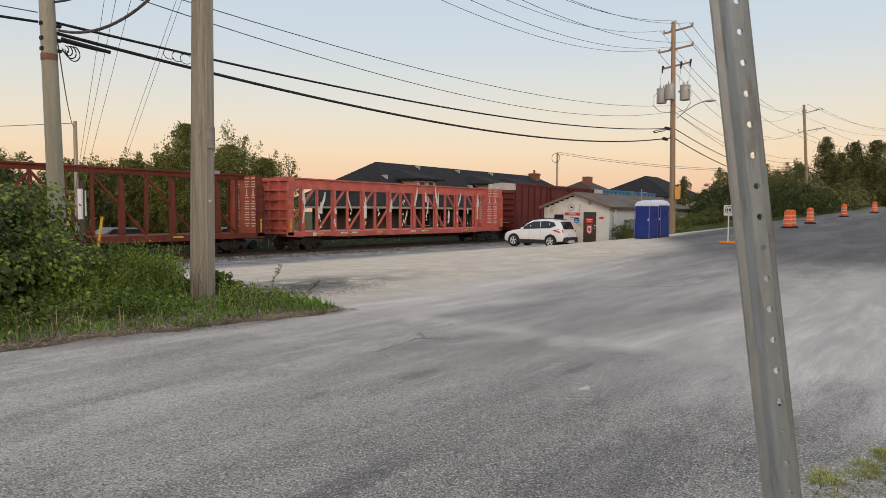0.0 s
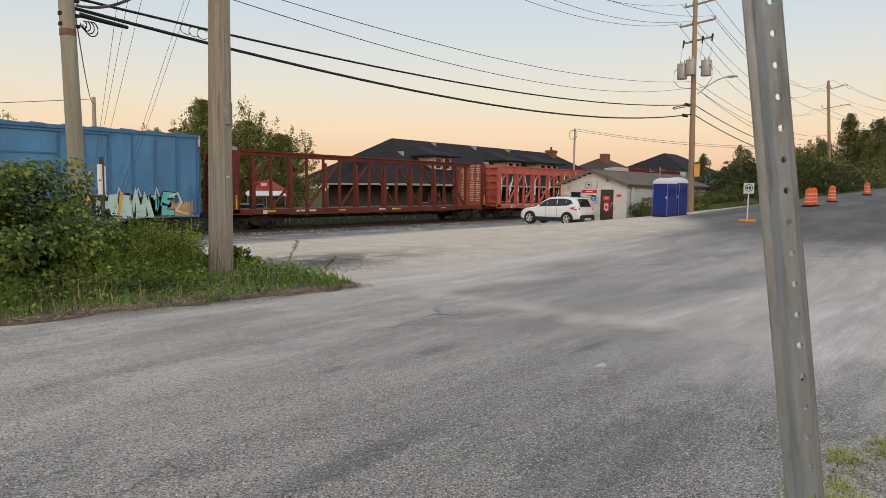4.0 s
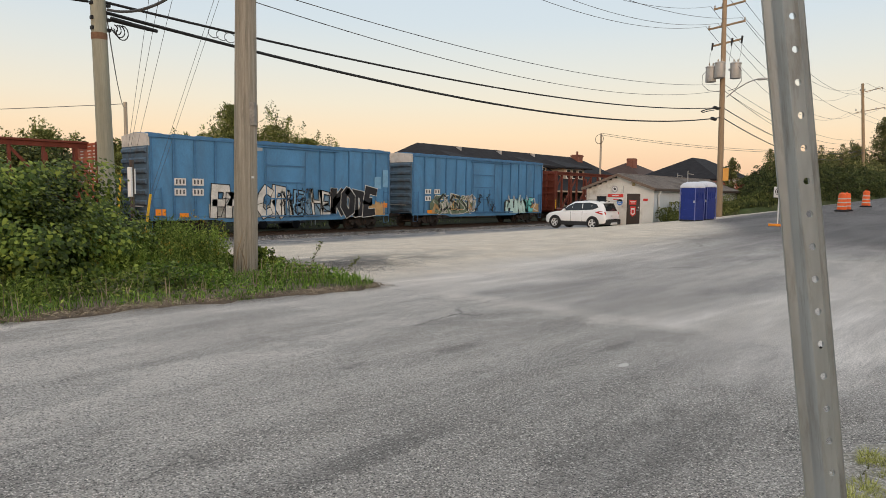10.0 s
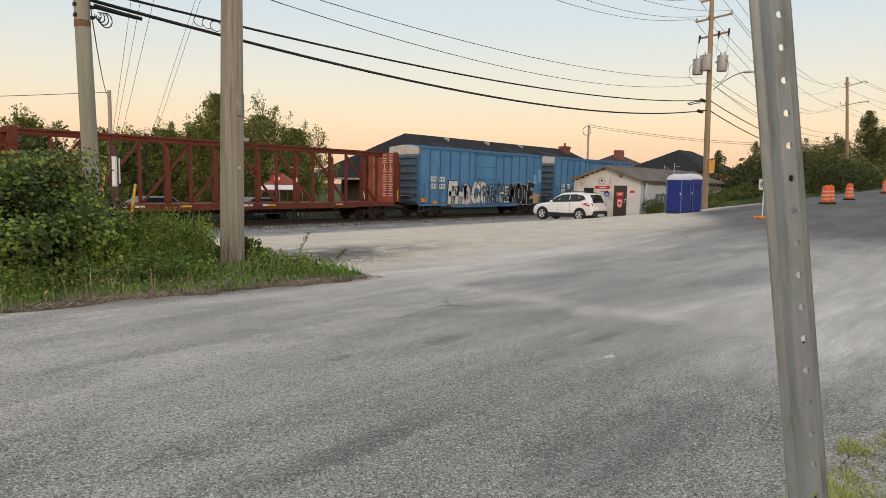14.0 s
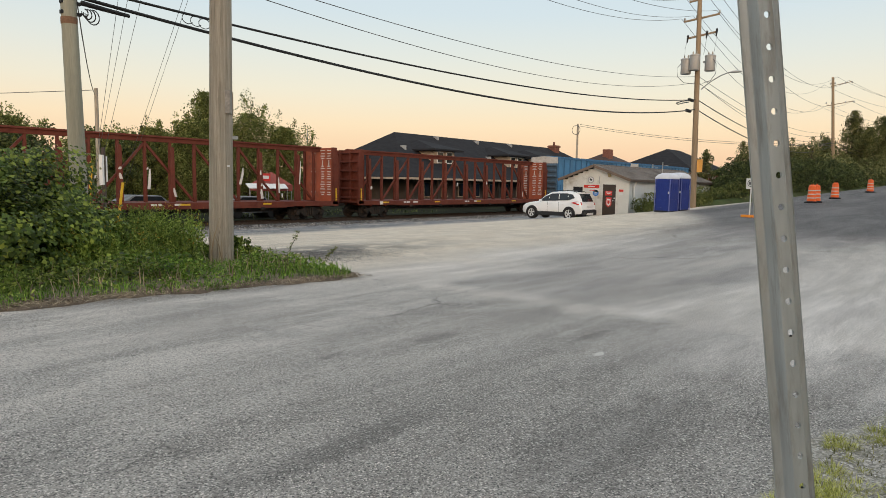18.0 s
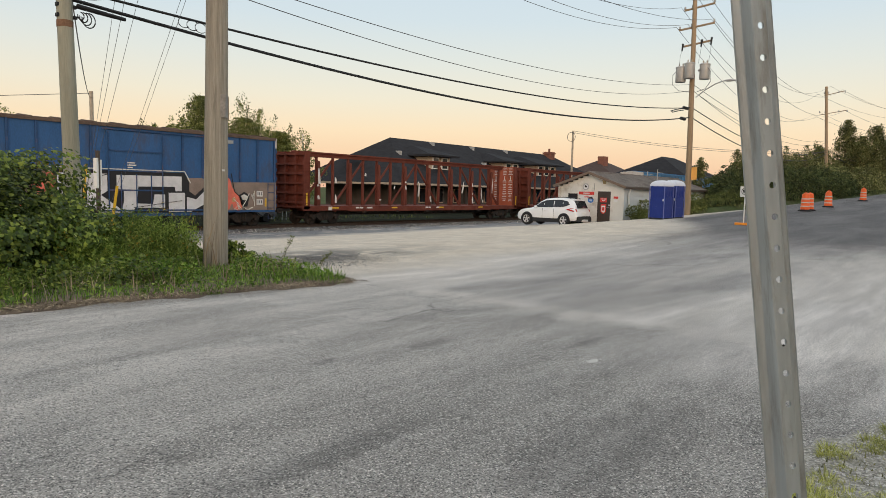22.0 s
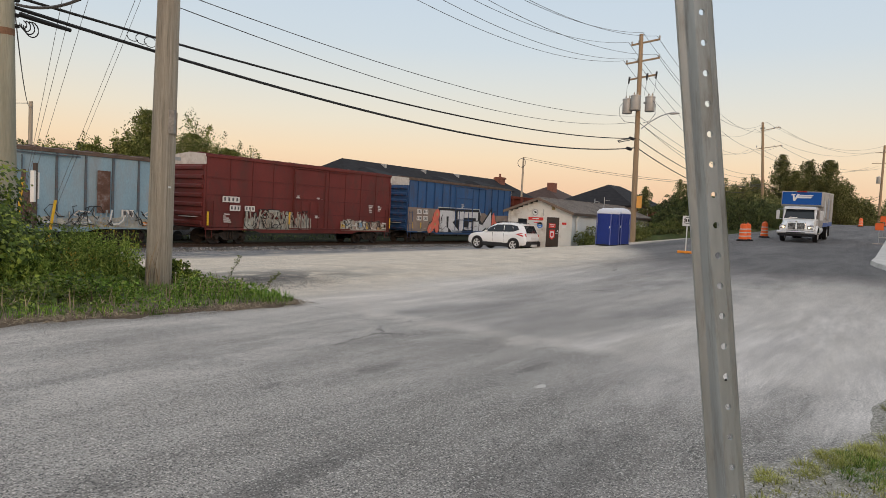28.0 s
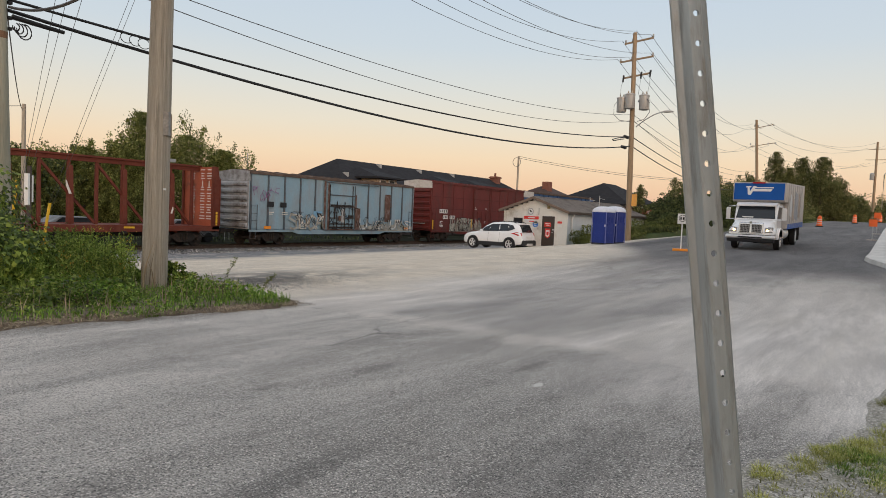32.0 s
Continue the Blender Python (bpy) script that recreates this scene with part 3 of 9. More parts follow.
    edge = op("MULTIPLY", op("MULTIPLY", span(x, 4.8, 7.4), span(x, 22.0, 10.0)), op("MULTIPLY", span(y, 3.6, 1.6), span(noise_at(0.9, 8, (0.22, 1.4, 1), 0.68, radians(-10)), 0.33, 0.62, 0.1, 0.85)))
    tip = op("ADD", op("POWER", op("DIVIDE", op("SUBTRACT", sep.outputs["X"], 9.3), 2.2), 2.0), op("POWER", op("DIVIDE", op("SUBTRACT", sep.outputs["Y"], 7.9), 0.95), 2.0))
    tip = op("ADD", tip, op("MULTIPLY", op("SUBTRACT", noise_at(1.4, 7, (0.5, 1.5, 1), 0.7), 0.5), 3.0))
    edge = op("MAXIMUM", edge, span(tip, 1.2, 0.2, 0.0, 0.7))
    dust = op("MAXIMUM", op("MAXIMUM", yard, drift), edge)
    paledust = blend(span(noise_at(1.1, 9, (0.22, 1.5, 1), 0.75, radians(-14), 0.3), 0.36, 0.66), (0.50, 0.455, 0.42), (0.84, 0.77, 0.71))
    c = blend(op("MAXIMUM", drift, edge), c, paledust)
    c = blend(yard, c, dustcol)
    # stony strip where the yard meets the verge, and crushed stone near the track
    loose = op("MULTIPLY", op("MULTIPLY", span(x, 16.0, 9.0), span(x, 5.0, 7.5)), op("MULTIPLY", span(y, 10.0, 11.5), span(y, 15.5, 12.0)))
    c = blend(op("MULTIPLY", loose, span(noise_at(1.2, 7), 0.36, 0.52, 0.0, 0.92)), c, (0.115, 0.112, 0.11))
    pebble = n.new("ShaderNodeTexVoronoi")
    pebble.inputs["Scale"].default_value = 16.0
    l.new(co.outputs["Object"], pebble.inputs["Vector"])
    psep = n.new("ShaderNodeSeparateColor")
    l.new(pebble.outputs["Color"], psep.inputs[0])
    crushed = blend(psep.outputs[0], (0.115, 0.115, 0.122), (0.30, 0.295, 0.295))
    c = blend(op("MULTIPLY", span(y, 23.5, 27.0), span(noise_at(0.9, 7), 0.36, 0.5, 0.55, 1.0)), c, crushed)
    tone = n.new("ShaderNodeHueSaturation")
    l.new(span(grit, 0.3, 0.7, 0.60, 1.40, False), tone.inputs["Value"])
    l.new(c, tone.inputs["Color"])
    # cracks and a few dark patches
    crack = n.new("ShaderNodeTexVoronoi")
    crack.feature = "DISTANCE_TO_EDGE"
    crack.inputs["Scale"].default_value = 0.28
    cm = n.new("ShaderNodeMapping")
    cm.inputs["Scale"].default_value = (0.6, 1.4, 1)
    wv = n.new("ShaderNodeVectorMath")
    nv = n.new("ShaderNodeTexNoise")
    nv.inputs["Scale"].default_value, nv.inputs["Detail"].default_value = 1.3, 6
    l.new(co.outputs["Object"], nv.inputs["Vector"])
    wv.operation = "MULTIPLY_ADD"
    l.new(nv.outputs["Color"], wv.inputs[0])
    wv.inputs[1].default_value = (1.6, 1.6, 0)
    l.new(co.outputs["Object"], wv.inputs[2])
    l.new(wv.outputs[0], cm.inputs[0])
    l.new(cm.outputs[0], crack.inputs["Vector"])
    cmask = op("MULTIPLY", span(crack.outputs["Distance"], 0.006, 0.0), span(noise_at(0.3, 2), 0.5, 0.62, 0.0, 0.7))
    cmask = op("MULTIPLY", cmask, op("SUBTRACT", 1.0, dust))
    seam = op("MULTIPLY", op("MULTIPLY", span(joint, 7.30, 7.345), span(joint, 7.40, 7.355)), span(noise_at(2.2, 4), 0.50, 0.64, 0.0, 0.42))
    cmask = op("MAXIMUM", cmask, seam)
    # a few worn dark and pale patches
    for px, py, rx, ry in ((4.96, 4.27, 0.45, 0.12), (3.8, 4.5, 0.2, 0.07), (6.1, 3.2, 0.5, 0.06), (3.75, 1.75, 1.3, 0.38), (2.5, 2.9, 0.9, 0.16)):
        q = op("ADD", op("POWER", op("DIVIDE", op("SUBTRACT", sep.outputs["X"], px), rx), 2.0), op("POWER", op("DIVIDE", op("SUBTRACT", sep.outputs["Y"], py), ry), 2.0))
        q = op("ADD", q, op("MULTIPLY", op("SUBTRACT", noise_at(4.0, 5), 0.5), 2.2))
        cmask = op("MAXIMUM", cmask, span(q, 1.1, 0.2, 0.0, 0.30))
    out = blend(cmask, tone.outputs[0], (0.075, 0.071, 0.068))
    q = op("ADD", op("POWER", op("DIVIDE", op("SUBTRACT", sep.outputs["X"], 5.56), 0.09), 2.0), op("POWER", op("DIVIDE", op("SUBTRACT", sep.outputs["Y"], 2.79), 0.045), 2.0))
    out = blend(span(op("ADD", q, op("MULTIPLY", op("SUBTRACT", noise_at(14.0, 4), 0.5), 2.0)), 1.0, 0.6, 0.0, 0.8), out, (0.66, 0.63, 0.58))
    l.new(out, b.inputs["Base Color"])
    bp = n.new("ShaderNodeBump")
    bp.inputs["Strength"].default_value, bp.inputs["Distance"].default_value = 0.8, 0.014
    l.new(op("ADD", grit, op("MULTIPLY", fsep.outputs[2], 0.5)), bp.inputs["Height"])
    l.new(bp.outputs[0], b.inputs["Normal"])
    return m


M["yard"] = ground_material()
M["meadow"] = mat("rough_grass_ground", (0.06, 0.078, 0.03), 0.95, spec=0.05, var=0.3, scale=0.6, bump=0.6, bscale=9, dirt=(0.12, 0.11, 0.06), amount=0.35, dscale=0.25)
M["ballast"] = mat("grey_crushed_stone", (0.17, 0.17, 0.175), 0.95, spec=0.1, var=0.3, scale=2.0, bump=1.0, bscale=28, dirt=(0.055, 0.05, 0.047), amount=0.35, dscale=1.1)


def graded(a, b, mid0, mid1, step):
    """Grid lines, fine between mid0 and mid1, coarse outside."""
    fine = np.arange(mid0, mid1 + 0.01, step)
    return np.concatenate([np.linspace(a, mid0, 14)[:-1], fine, np.linspace(mid1, b, 16)[1:]])


sheet("ground", graded(-900, 2500, -30, 130, 2.0), graded(-1500, 2500, -30, 60, 1.5), -0.06, M["meadow"], "rough grassy ground round the road and the railway", "ground")
sheet("road", np.arange(-60, 160.1, 1.0), np.arange(-0.6, 30.01, 0.6), 0.0, M["yard"], "worn dusty asphalt road and yard that falls to the track", "road")

# near-black yard colour includes the shade of weeds seen beneath the wagons
M["yard_far"] = mat("shade_dark_station_yard", (0.022, 0.023, 0.017), 0.95, spec=0.02, var=0.2, scale=0.7, bump=0.5, bscale=12, dirt=(0.04, 0.045, 0.025), amount=0.4, dscale=0.3)
sheet("station_yard", np.arange(-40, 141, 3.0), np.arange(36.5, 66, 1.5), -0.02, M["yard_far"], "gravel yard beyond the track, its colour darkened for shade", "yard")

# ---------------------------------------------------------------- track
TRACK_Y = 33.0
track = thing("railway_track", "single railway track with worn steel rails on dark sleepers", "railway track", kind="structure")
tagged(track, kind="structure")
bed = Geo()
for i in range(60):
    x0, x1 = -90 + i * 5.0, -85 + i * 5.0
    prof = [(-4.4, -0.26), (-2.3, -0.10), (-1.6, -0.02), (1.6, -0.02), (2.3, -0.10), (4.8, -0.4)]
    z = RAIL_Z - 0.12
    bed.add([(x, TRACK_Y + a, z + h) for x in (x0, x1) for a, h in prof], [(k, k + 1, k + 7, k + 6) for k in range(5)])
part("ballast_bed", bed, M["ballast"], track, "grey crushed stone ballast")
for side in (-0.72, 0.72):
    g = Geo().prism([(-0.035, 0), (0.035, 0), (0.03, -0.035), (0.01, -0.05), (0.01, -0.12), (0.07, -0.135), (0.07, -0.15), (-0.07, -0.15), (-0.07, -0.135), (-0.01, -0.12), (-0.01, -0.05), (-0.03, -0.035)], -90, 210)
    part("rail", g, M["rail"], track, "brown steel rail with a polished head", at=Matrix.Translation((0, TRACK_Y + side, RAIL_Z)) @ pose(0, 0, 0, 0, 0, -90))
tie_me = Geo().box(-0.12, 0.12, -1.3, 1.3, -0.16, 0).mesh("sleeper", M["tie"], 0.015)
for i in range(190):
    part("sleeper", tie_me, None, track, at=pose(-10 + i * 0.6, TRACK_Y, RAIL_Z - 0.135, 0, 0, random.uniform(-1, 1)))

# ---------------------------------------------------------------- train
WHEEL_R = 0.42
wheel_me = Geo()
for s in (-1, 1):
    wheel_me.lathe([(0.10, s * 0.66), (WHEEL_R + 0.028, s * 0.67), (WHEEL_R + 0.028, s * 0.70), (WHEEL_R, s * 0.705), (WHEEL_R - 0.01, s * 0.80), (WHEEL_R - 0.07, s * 0.80), (WHEEL_R - 0.09, s * 0.76), (0.16, s * 0.75), (0.13, s * 0.82), (0.05, s * 0.83)], 20, "y")
wheel_me.lathe([(0.08, -0.66), (0.08, 0.66)], 10, "y")
for a in range(4):
    wheel_me.beam((0.18 * math.cos(a * 1.57), -0.775, 0.18 * math.sin(a * 1.57)), (0.32 * math.cos(a * 1.57), -0.775, 0.32 * math.sin(a * 1.57)), 0.05, 0.03)
wheel_me = wheel_me.mesh("wheelset", M["truck_black"], 0, True)
frame_g = Geo()
for s in (-1, 1):
    y0, y1 = s * 0.93, s * 1.09
    frame_g.prism([(-1.15, 0.50), (-1.15, 0.62), (-0.65, 0.66), (-0.35, 0.82), (0.35, 0.82), (0.65, 0.66), (1.15, 0.62), (1.15, 0.50), (0.72, 0.50), (0.38, 0.26), (-0.38, 0.26), (-0.72, 0.50)], min(y0, y1), max(y0, y1))
    for sx in (-0.9, 0.9):
        frame_g.lathe([(0.13, min(y0, y1) - 0.04), (0.13, max(y0, y1) + 0.04)], 12, "y", (sx, 0, 0.45))
    for sx in (-0.16, 0, 0.16):
        frame_g.lathe([(0.065, 0.34), (0.065, 0.74)], 8, "z", (sx, s * 1.12, 0))
frame_g.box(-0.2, 0.2, -0.95, 0.95, 0.5, 0.85)
frame_me = frame_g.mesh("bogie_frame", M["truck_black"], 0.01)
coupler_me = Geo().box(0, 0.75, -0.07, 0.07, 0.78, 0.95).box(0.7, 1.0, -0.16, 0.12, 0.74, 1.0).tube([(0.1, 0.5, 0.75), (0.6, 0.45, 0.42), (0.95, 0.3, 0.55)], 0.025, 6).mesh("coupler", M["truck_black"], 0.02)
WHEELS = []
TRAIN = []


def running_gear(car, length, inset):
    for cx in (inset, length - inset):
        part("bogie", frame_me, None, car, "grimy black cast steel bogie", at=pose(cx, 0, 0))
        for dx in (-0.9, 0.9):
            w = part("wheelset", wheel_me, None, car, at=pose(cx + dx, 0, WHEEL_R))
            WHEELS.append((w, cx + dx))
    part("coupler", coupler_me, None, car, "black steel coupler", at=pose(length - 0.05, 0, 0))
    part("coupler", coupler_me, None, car, "black steel coupler", at=pose(0.05, 0, 0, 0, 0, 180))


def ladder(n, h, w=0.42):
    g = Geo()
    g.beam((-w / 2, 0, 0), (-w / 2, 0, h), 0.04, 0.03).beam((w / 2, 0, 0), (w / 2, 0, h), 0.04, 0.03)
    for i in range(n):
        z = 0.12 + i * (h - 0.2) / (n - 1)
        g.beam((-w / 2, -0.03, z), (w / 2, -0.03, z), 0.025, 0.025)
    return g


def bars(x0, z0, rows, material, parent, y, label="rows of unreadable stencilled writing", name="stencil"):
    """Plain bars for writing: rows of (width, height) pairs in a column going down."""
    z, out = z0, None
    for row in rows:
        x = x0
        hmax = 0.02
        for w, h in row:
            if w > 0:
                out = part(name, Geo().box(x, x + w, y - 0.006, y, z - h, z), material, parent, label)
            x += abs(w) + 0.07
            hmax = max(hmax, h)
        z -= hmax * 1.6
    return out


def slab(poly, y, d=0.006):
    """A thin painted shape on a wall, from a polygon in x, z."""
    return Geo().prism(poly, y - d, y)


HALF_W = 1.45


def boxcar(label, wall, rib, end, roof, eave=4.98, pitch=1.12, door=(6.3, 9.0), smooth_side=False, cap=True, length=15.65):
    car = thing("boxcar", label, "freight wagon", group="wagons of the passing train")
    y = HALF_W
    g = Geo().prism([(0, 1.0), (length, 1.0), (length, eave), (0, eave)], -y + 0.06, y - 0.06)
    part("body", g, wall, car, bevel=0.02)
    # sill, deeper between the bogies
    g = Geo()
    for s in (-1, 1):
        a, c = sorted((s * (y - 0.10), s * (y - 0.005)))
        g.prism([(0.05, 0.98), (length - 0.05, 0.98), (length - 0.05, 0.84), (length - 3.4, 0.84), (length - 3.9, 0.70), (3.9, 0.70), (3.4, 0.84), (0.05, 0.84)][::-1], a, c)
    part("side_sill", g, wall, car, bevel=0.01)
    # posts or panel seams
    post_h = eave - 0.10 - 0.98
    for s in (-1, 1):
        nx = int(round(length / pitch))
        pm = None
        for i in range(nx + 1):
            x = 0.1 + i * (length - 0.2) / nx
            if door[0] - 0.2 < x < door[1] + 0.2:
                continue
            if pm is None:
                w = 0.035 if smooth_side else 0.06
                d = 0.03 if smooth_side else 0.075
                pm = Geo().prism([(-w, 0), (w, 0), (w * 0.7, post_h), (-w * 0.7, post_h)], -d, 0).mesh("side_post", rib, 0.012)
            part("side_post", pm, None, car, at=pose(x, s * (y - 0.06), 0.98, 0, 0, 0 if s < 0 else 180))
        if smooth_side:
            rm = Geo()
            for z in (1.9, 2.8, 3.75):
                for a, c in ((0.1, door[0] - 0.15), (door[1] + 0.15, length - 0.1)):
                    yy = sorted((s * (y - 0.06), s * (y - 0.03)))
                    rm.box(a, c, yy[0], yy[1], z - 0.03, z + 0.03)
            part("side_rib", rm, rib, car)
        # top rail
        yy = sorted((s * (y - 0.07), s * (y + 0.02)))
        part("top_rail", Geo().box(0, length, yy[0], yy[1], eave - 0.14, eave + 0.02), roof if not smooth_side else wall, car, bevel=0.01)
    # plug door on the near and the far side
    for s in (-1, 1):
        d = part("door", Geo().box(door[0], door[1], -0.05, 0.05, 1.02, eave - 0.3), wall, car, "sliding plug door in the wagon's paint", bevel=0.015, at=pose(0, s * (y - 0.045), 0))
        o = -0.07 if s < 0 else 0.07
        for i in range(1, 4):
            z = 1.02 + i * (eave - 1.32) / 4
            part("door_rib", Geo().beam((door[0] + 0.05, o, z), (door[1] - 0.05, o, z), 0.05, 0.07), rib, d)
        for fx in (0.0, 0.22, 0.5, 0.78, 1.0):
            x = door[0] + 0.06 + fx * (door[1] - door[0] - 0.12)
            part("lock_rod", Geo().tube([(x, o * 1.5, 1.05), (x, o * 1.5, eave - 0.36 if fx in (0.0, 1.0) else 2.7)], 0.028, 6), rib, d)
        part("door_track", Geo().beam((door[0] - 0.3, o * 1.2, 0.98), (door[1] + 2.4, o * 1.2, 0.98), 0.09, 0.07), rib, d)
        part("door_track", Geo().beam((door[0] - 0.2, o * 1.2, eave - 0.24), (door[1] + 2.4, o * 1.2, eave - 0.24), 0.07, 0.05), rib, d)
    # corrugated ends
    for x, s in ((0.0, -1), (length, 1)):
        e = part("end_wall", Geo().prism([(-y + 0.05, 1.0), (y - 0.05, 1.0), (y - 0.05, eave - 0.55), (-y + 0.05, eave - 0.55)], -0.03, 0.03), end, car, at=pose(x + s * 0.03, 0, 0, 0, 0, 90))
        k = 7
        rib_me = Geo().prism([(-0.15, 0), (-0.07, 0.11), (0.07, 0.11), (0.15, 0)], -y + 0.12, y - 0.12).mesh("end_rib", end, 0.01)
        for i in range(k):
            z = 1.2 + i * (eave - 0.75 - 1.2) / (k - 1)
            part("end_rib", rib_me, None, e, at=Matrix.Translation((0, -s * 0.03, z)) @ Matrix(((0, 1, 0, 0), (0, 0, -s, 0), (-1, 0, 0, 0), (0, 0, 0, 1))))
        c = Geo().add([(x + s * 0.07, -y + 0.03, eave - 0.55), (x + s * 0.07, y - 0.03, eave - 0.55), (x + s * 0.07, y - 0.03, eave), (x + s * 0.07, 0, eave + 0.13), (x + s * 0.07, -y + 0.03, eave), (x - s * 0.05, -y + 0.03, eave - 0.55), (x - s * 0.05, y - 0.03, eave - 0.55), (x - s * 0.05, y - 0.03, eave), (x - s * 0.05, 0, eave + 0.13), (x - s * 0.05, -y + 0.03, eave)],
                      [(0, 1, 2, 3, 4), (9, 8, 7, 6, 5), (0, 5, 6, 1), (1, 6, 7, 2), (2, 7, 8, 3), (3, 8, 9, 4), (4, 9, 5, 0)])
        part("end_cap", c, M["end_white"] if cap else end, car, "chalky white upper end panel" if cap else "")
        part("brake_step", Geo().box(min(x, x + s * 0.45), max(x, x + s * 0.45), -0.9, 0.3, 1.52, 1.56), M["steel_gray"], car)
    # roof with seams
    g = Geo().add([(0, -y, eave), (length, -y, eave), (length, 0, eave + 0.15), (0, 0, eave + 0.15), (0, y, eave), (length, y, eave)], [(0, 1, 2, 3), (3, 2, 5, 4), (0, 3, 4), (1, 5, 2), (0, 4, 5, 1)])
    r = part("roof", g, roof, car)
    seam = Geo().add([(-0.04, -y, 0.0), (0.04, -y, 0.0), (0.04, 0, 0.15), (-0.04, 0, 0.15), (-0.04, y, 0), (0.04, y, 0), (-0.04, -y, 0.05), (0.04, -y, 0.05), (0.04, 0, 0.20), (-0.04, 0, 0.20), (-0.04, y, 0.05), (0.04, y, 0.05)],
                     [(6, 7, 8, 9), (9, 8, 11, 10), (0, 1, 7, 6), (4, 10, 11, 5), (0, 6, 9, 3), (3, 9, 10, 4), (1, 2, 8, 7), (2, 5, 11, 8)]).mesh("roof_seam", roof)
    for i in range(12):
        part("roof_seam", seam, None, r, at=pose(0.6 + i * (length - 1.2) / 11, 0, eave))
    # ladders and grab irons at the corners
    for x, s in ((0.34, -1), (length - 0.34, -1), (0.34, 1), (length - 0.34, 1)):
        part("ladder", ladder(4, 1.5), rib, car, at=pose(x, s * (y + 0.02), 0.95, 0, 0, 0 if s < 0 else 180))
    for x in (0.3, length - 0.3):
        part("stirrup_step", Geo().tube([(x - 0.2, -y + 0.02, 0.9), (x - 0.2, -y + 0.02, 0.45), (x + 0.2, -y + 0.02, 0.45), (x + 0.2, -y + 0.02, 0.9)], 0.02, 6), rib, car)
    running_gear(car, length, 1.95)
    return car


CB_LEN = 22.9


def centerbeam(label, steel, face, wraps=0, seed=0, chord=0.24, wing=None):
    rng = random.Random(seed)
    car = thing("centre_beam_wagon", label, "freight wagon", group="wagons of the passing train")
    L, y = CB_LEN, HALF_W
    top = 4.42
    part("deck", Geo().box(0.1, L - 0.1, -y + 0.08, y - 0.08, 1.02, 1.14), steel, car, bevel=0.01)
    for s in (-1, 1):
        yy = sorted((s * (y - 0.10), s * y))
        part("side_sill", Geo().prism([(0, 0.88), (0, 1.16), (L, 1.16), (L, 0.88), (L - 3.3, 0.88), (L - 4.0, 0.82), (4.0, 0.82), (3.3, 0.88)], yy[0], yy[1]), steel, car, bevel=0.01)
    part("centre_sill", Geo().prism([(2.6, 1.0), (L - 2.6, 1.0), (L - 3.6, 0.55), (3.6, 0.55)], -0.25, 0.25), M["truck_black"], car)
    nb = 16
    cross = Geo().box(-0.05, 0.05, -y + 0.1, y - 0.1, 0.80, 1.02).mesh("cross_bearer", steel)
    for i in range(nb):
        part("cross_bearer", cross, None, car, at=pose(1.2 + i * (L - 2.4) / (nb - 1), 0, 0))
    part("brake_cylinder", Geo().lathe([(0.14, -0.4), (0.16, -0.38), (0.16, 0.35), (0.1, 0.4)], 12, "x", (L * 0.52, -0.7, 0.72)), M["truck_black"], car, smooth=True)
    for i in range(5):
        x = 5.0 + i * 3.1
        part("tie_down_winch", Geo().box(x - 0.13, x + 0.13, -y - 0.02, -y + 0.1, 0.72, 0.86), M["truck_black"], car, bevel=0.01)
    # bulkheads: a plate, corner posts, and ribs on the outside
    for x, s in ((0.0, -1), (L, 1)):
        b = part("bulkhead", Geo().box(x - 0.04 - s * 0.30, x + 0.04 - s * 0.30, -y + 0.02, y - 0.02, 1.1, top), face if s > 0 else steel, car, "painted steel end bulkhead", bevel=0.005)
        for sy in (-1, 1):
            yy = sorted((sy * (y - 0.14), sy * y))
            part("bulkhead_post", Geo().prism([(x - s * 0.46, 0.95), (x + s * 0.02, 0.95), (x + s * 0.02, top - 0.9), (x - s * 0.14, top + 0.02), (x - s * 0.46, top + 0.02)], yy[0], yy[1]), steel, b, bevel=0.012)
        for i in range(6):
            z = 1.35 + i * 0.58
            yy = sorted((x - s * 0.26, x - s * 0.06))
            part("bulkhead_rib", Geo().box(yy[0], yy[1], -y + 0.13, y - 0.13, z - 0.06, z + 0.06), steel, b, bevel=0.01)
        for yv in (-0.5, 0.5):
            yy = sorted((x - s * 0.26, x - s * 0.08))
            part("bulkhead_rib", Geo().box(yy[0], yy[1], yv - 0.06, yv + 0.06, 1.1, top), steel, b)
        part("ladder", ladder(6, 2.6), steel, b, at=pose(x - s * 0.2, -y - 0.02, 1.2))
        part("corner_bar", Geo().box(x - s * 0.2 - 0.05, x - s * 0.2 + 0.05, -y - 0.035, -y - 0.01, 1.2, 1.95), M["yellow"], b, "yellow safety strip")
    # writing on the inner face of the leading bulkhead
    xin = L - 0.345
    g = Geo()
    for col, yc in ((0, -0.95), (1, -0.35), (2, 0.55)):
        z = top - 0.12
        for k in range(19):
            w = rng.uniform(0.25, 0.46)
            if k in (4, 5, 6, 7):
                if k == 4:
                    g.box(xin - 0.005, xin, yc - 0.03, yc + 0.05, z - 0.36, z)
                    g.box(xin - 0.005, xin, yc - 0.12, yc + 0.14, z - 0.40, z - 0.34)
                z -= 0.12
                continue
            g.box(xin - 0.005, xin, yc - w / 2, yc + w / 2, z - 0.055, z)
            z -= 0.145 if k % 4 else 0.2
    part("stencil", g, M["white"], car, "columns of small white loading instructions")
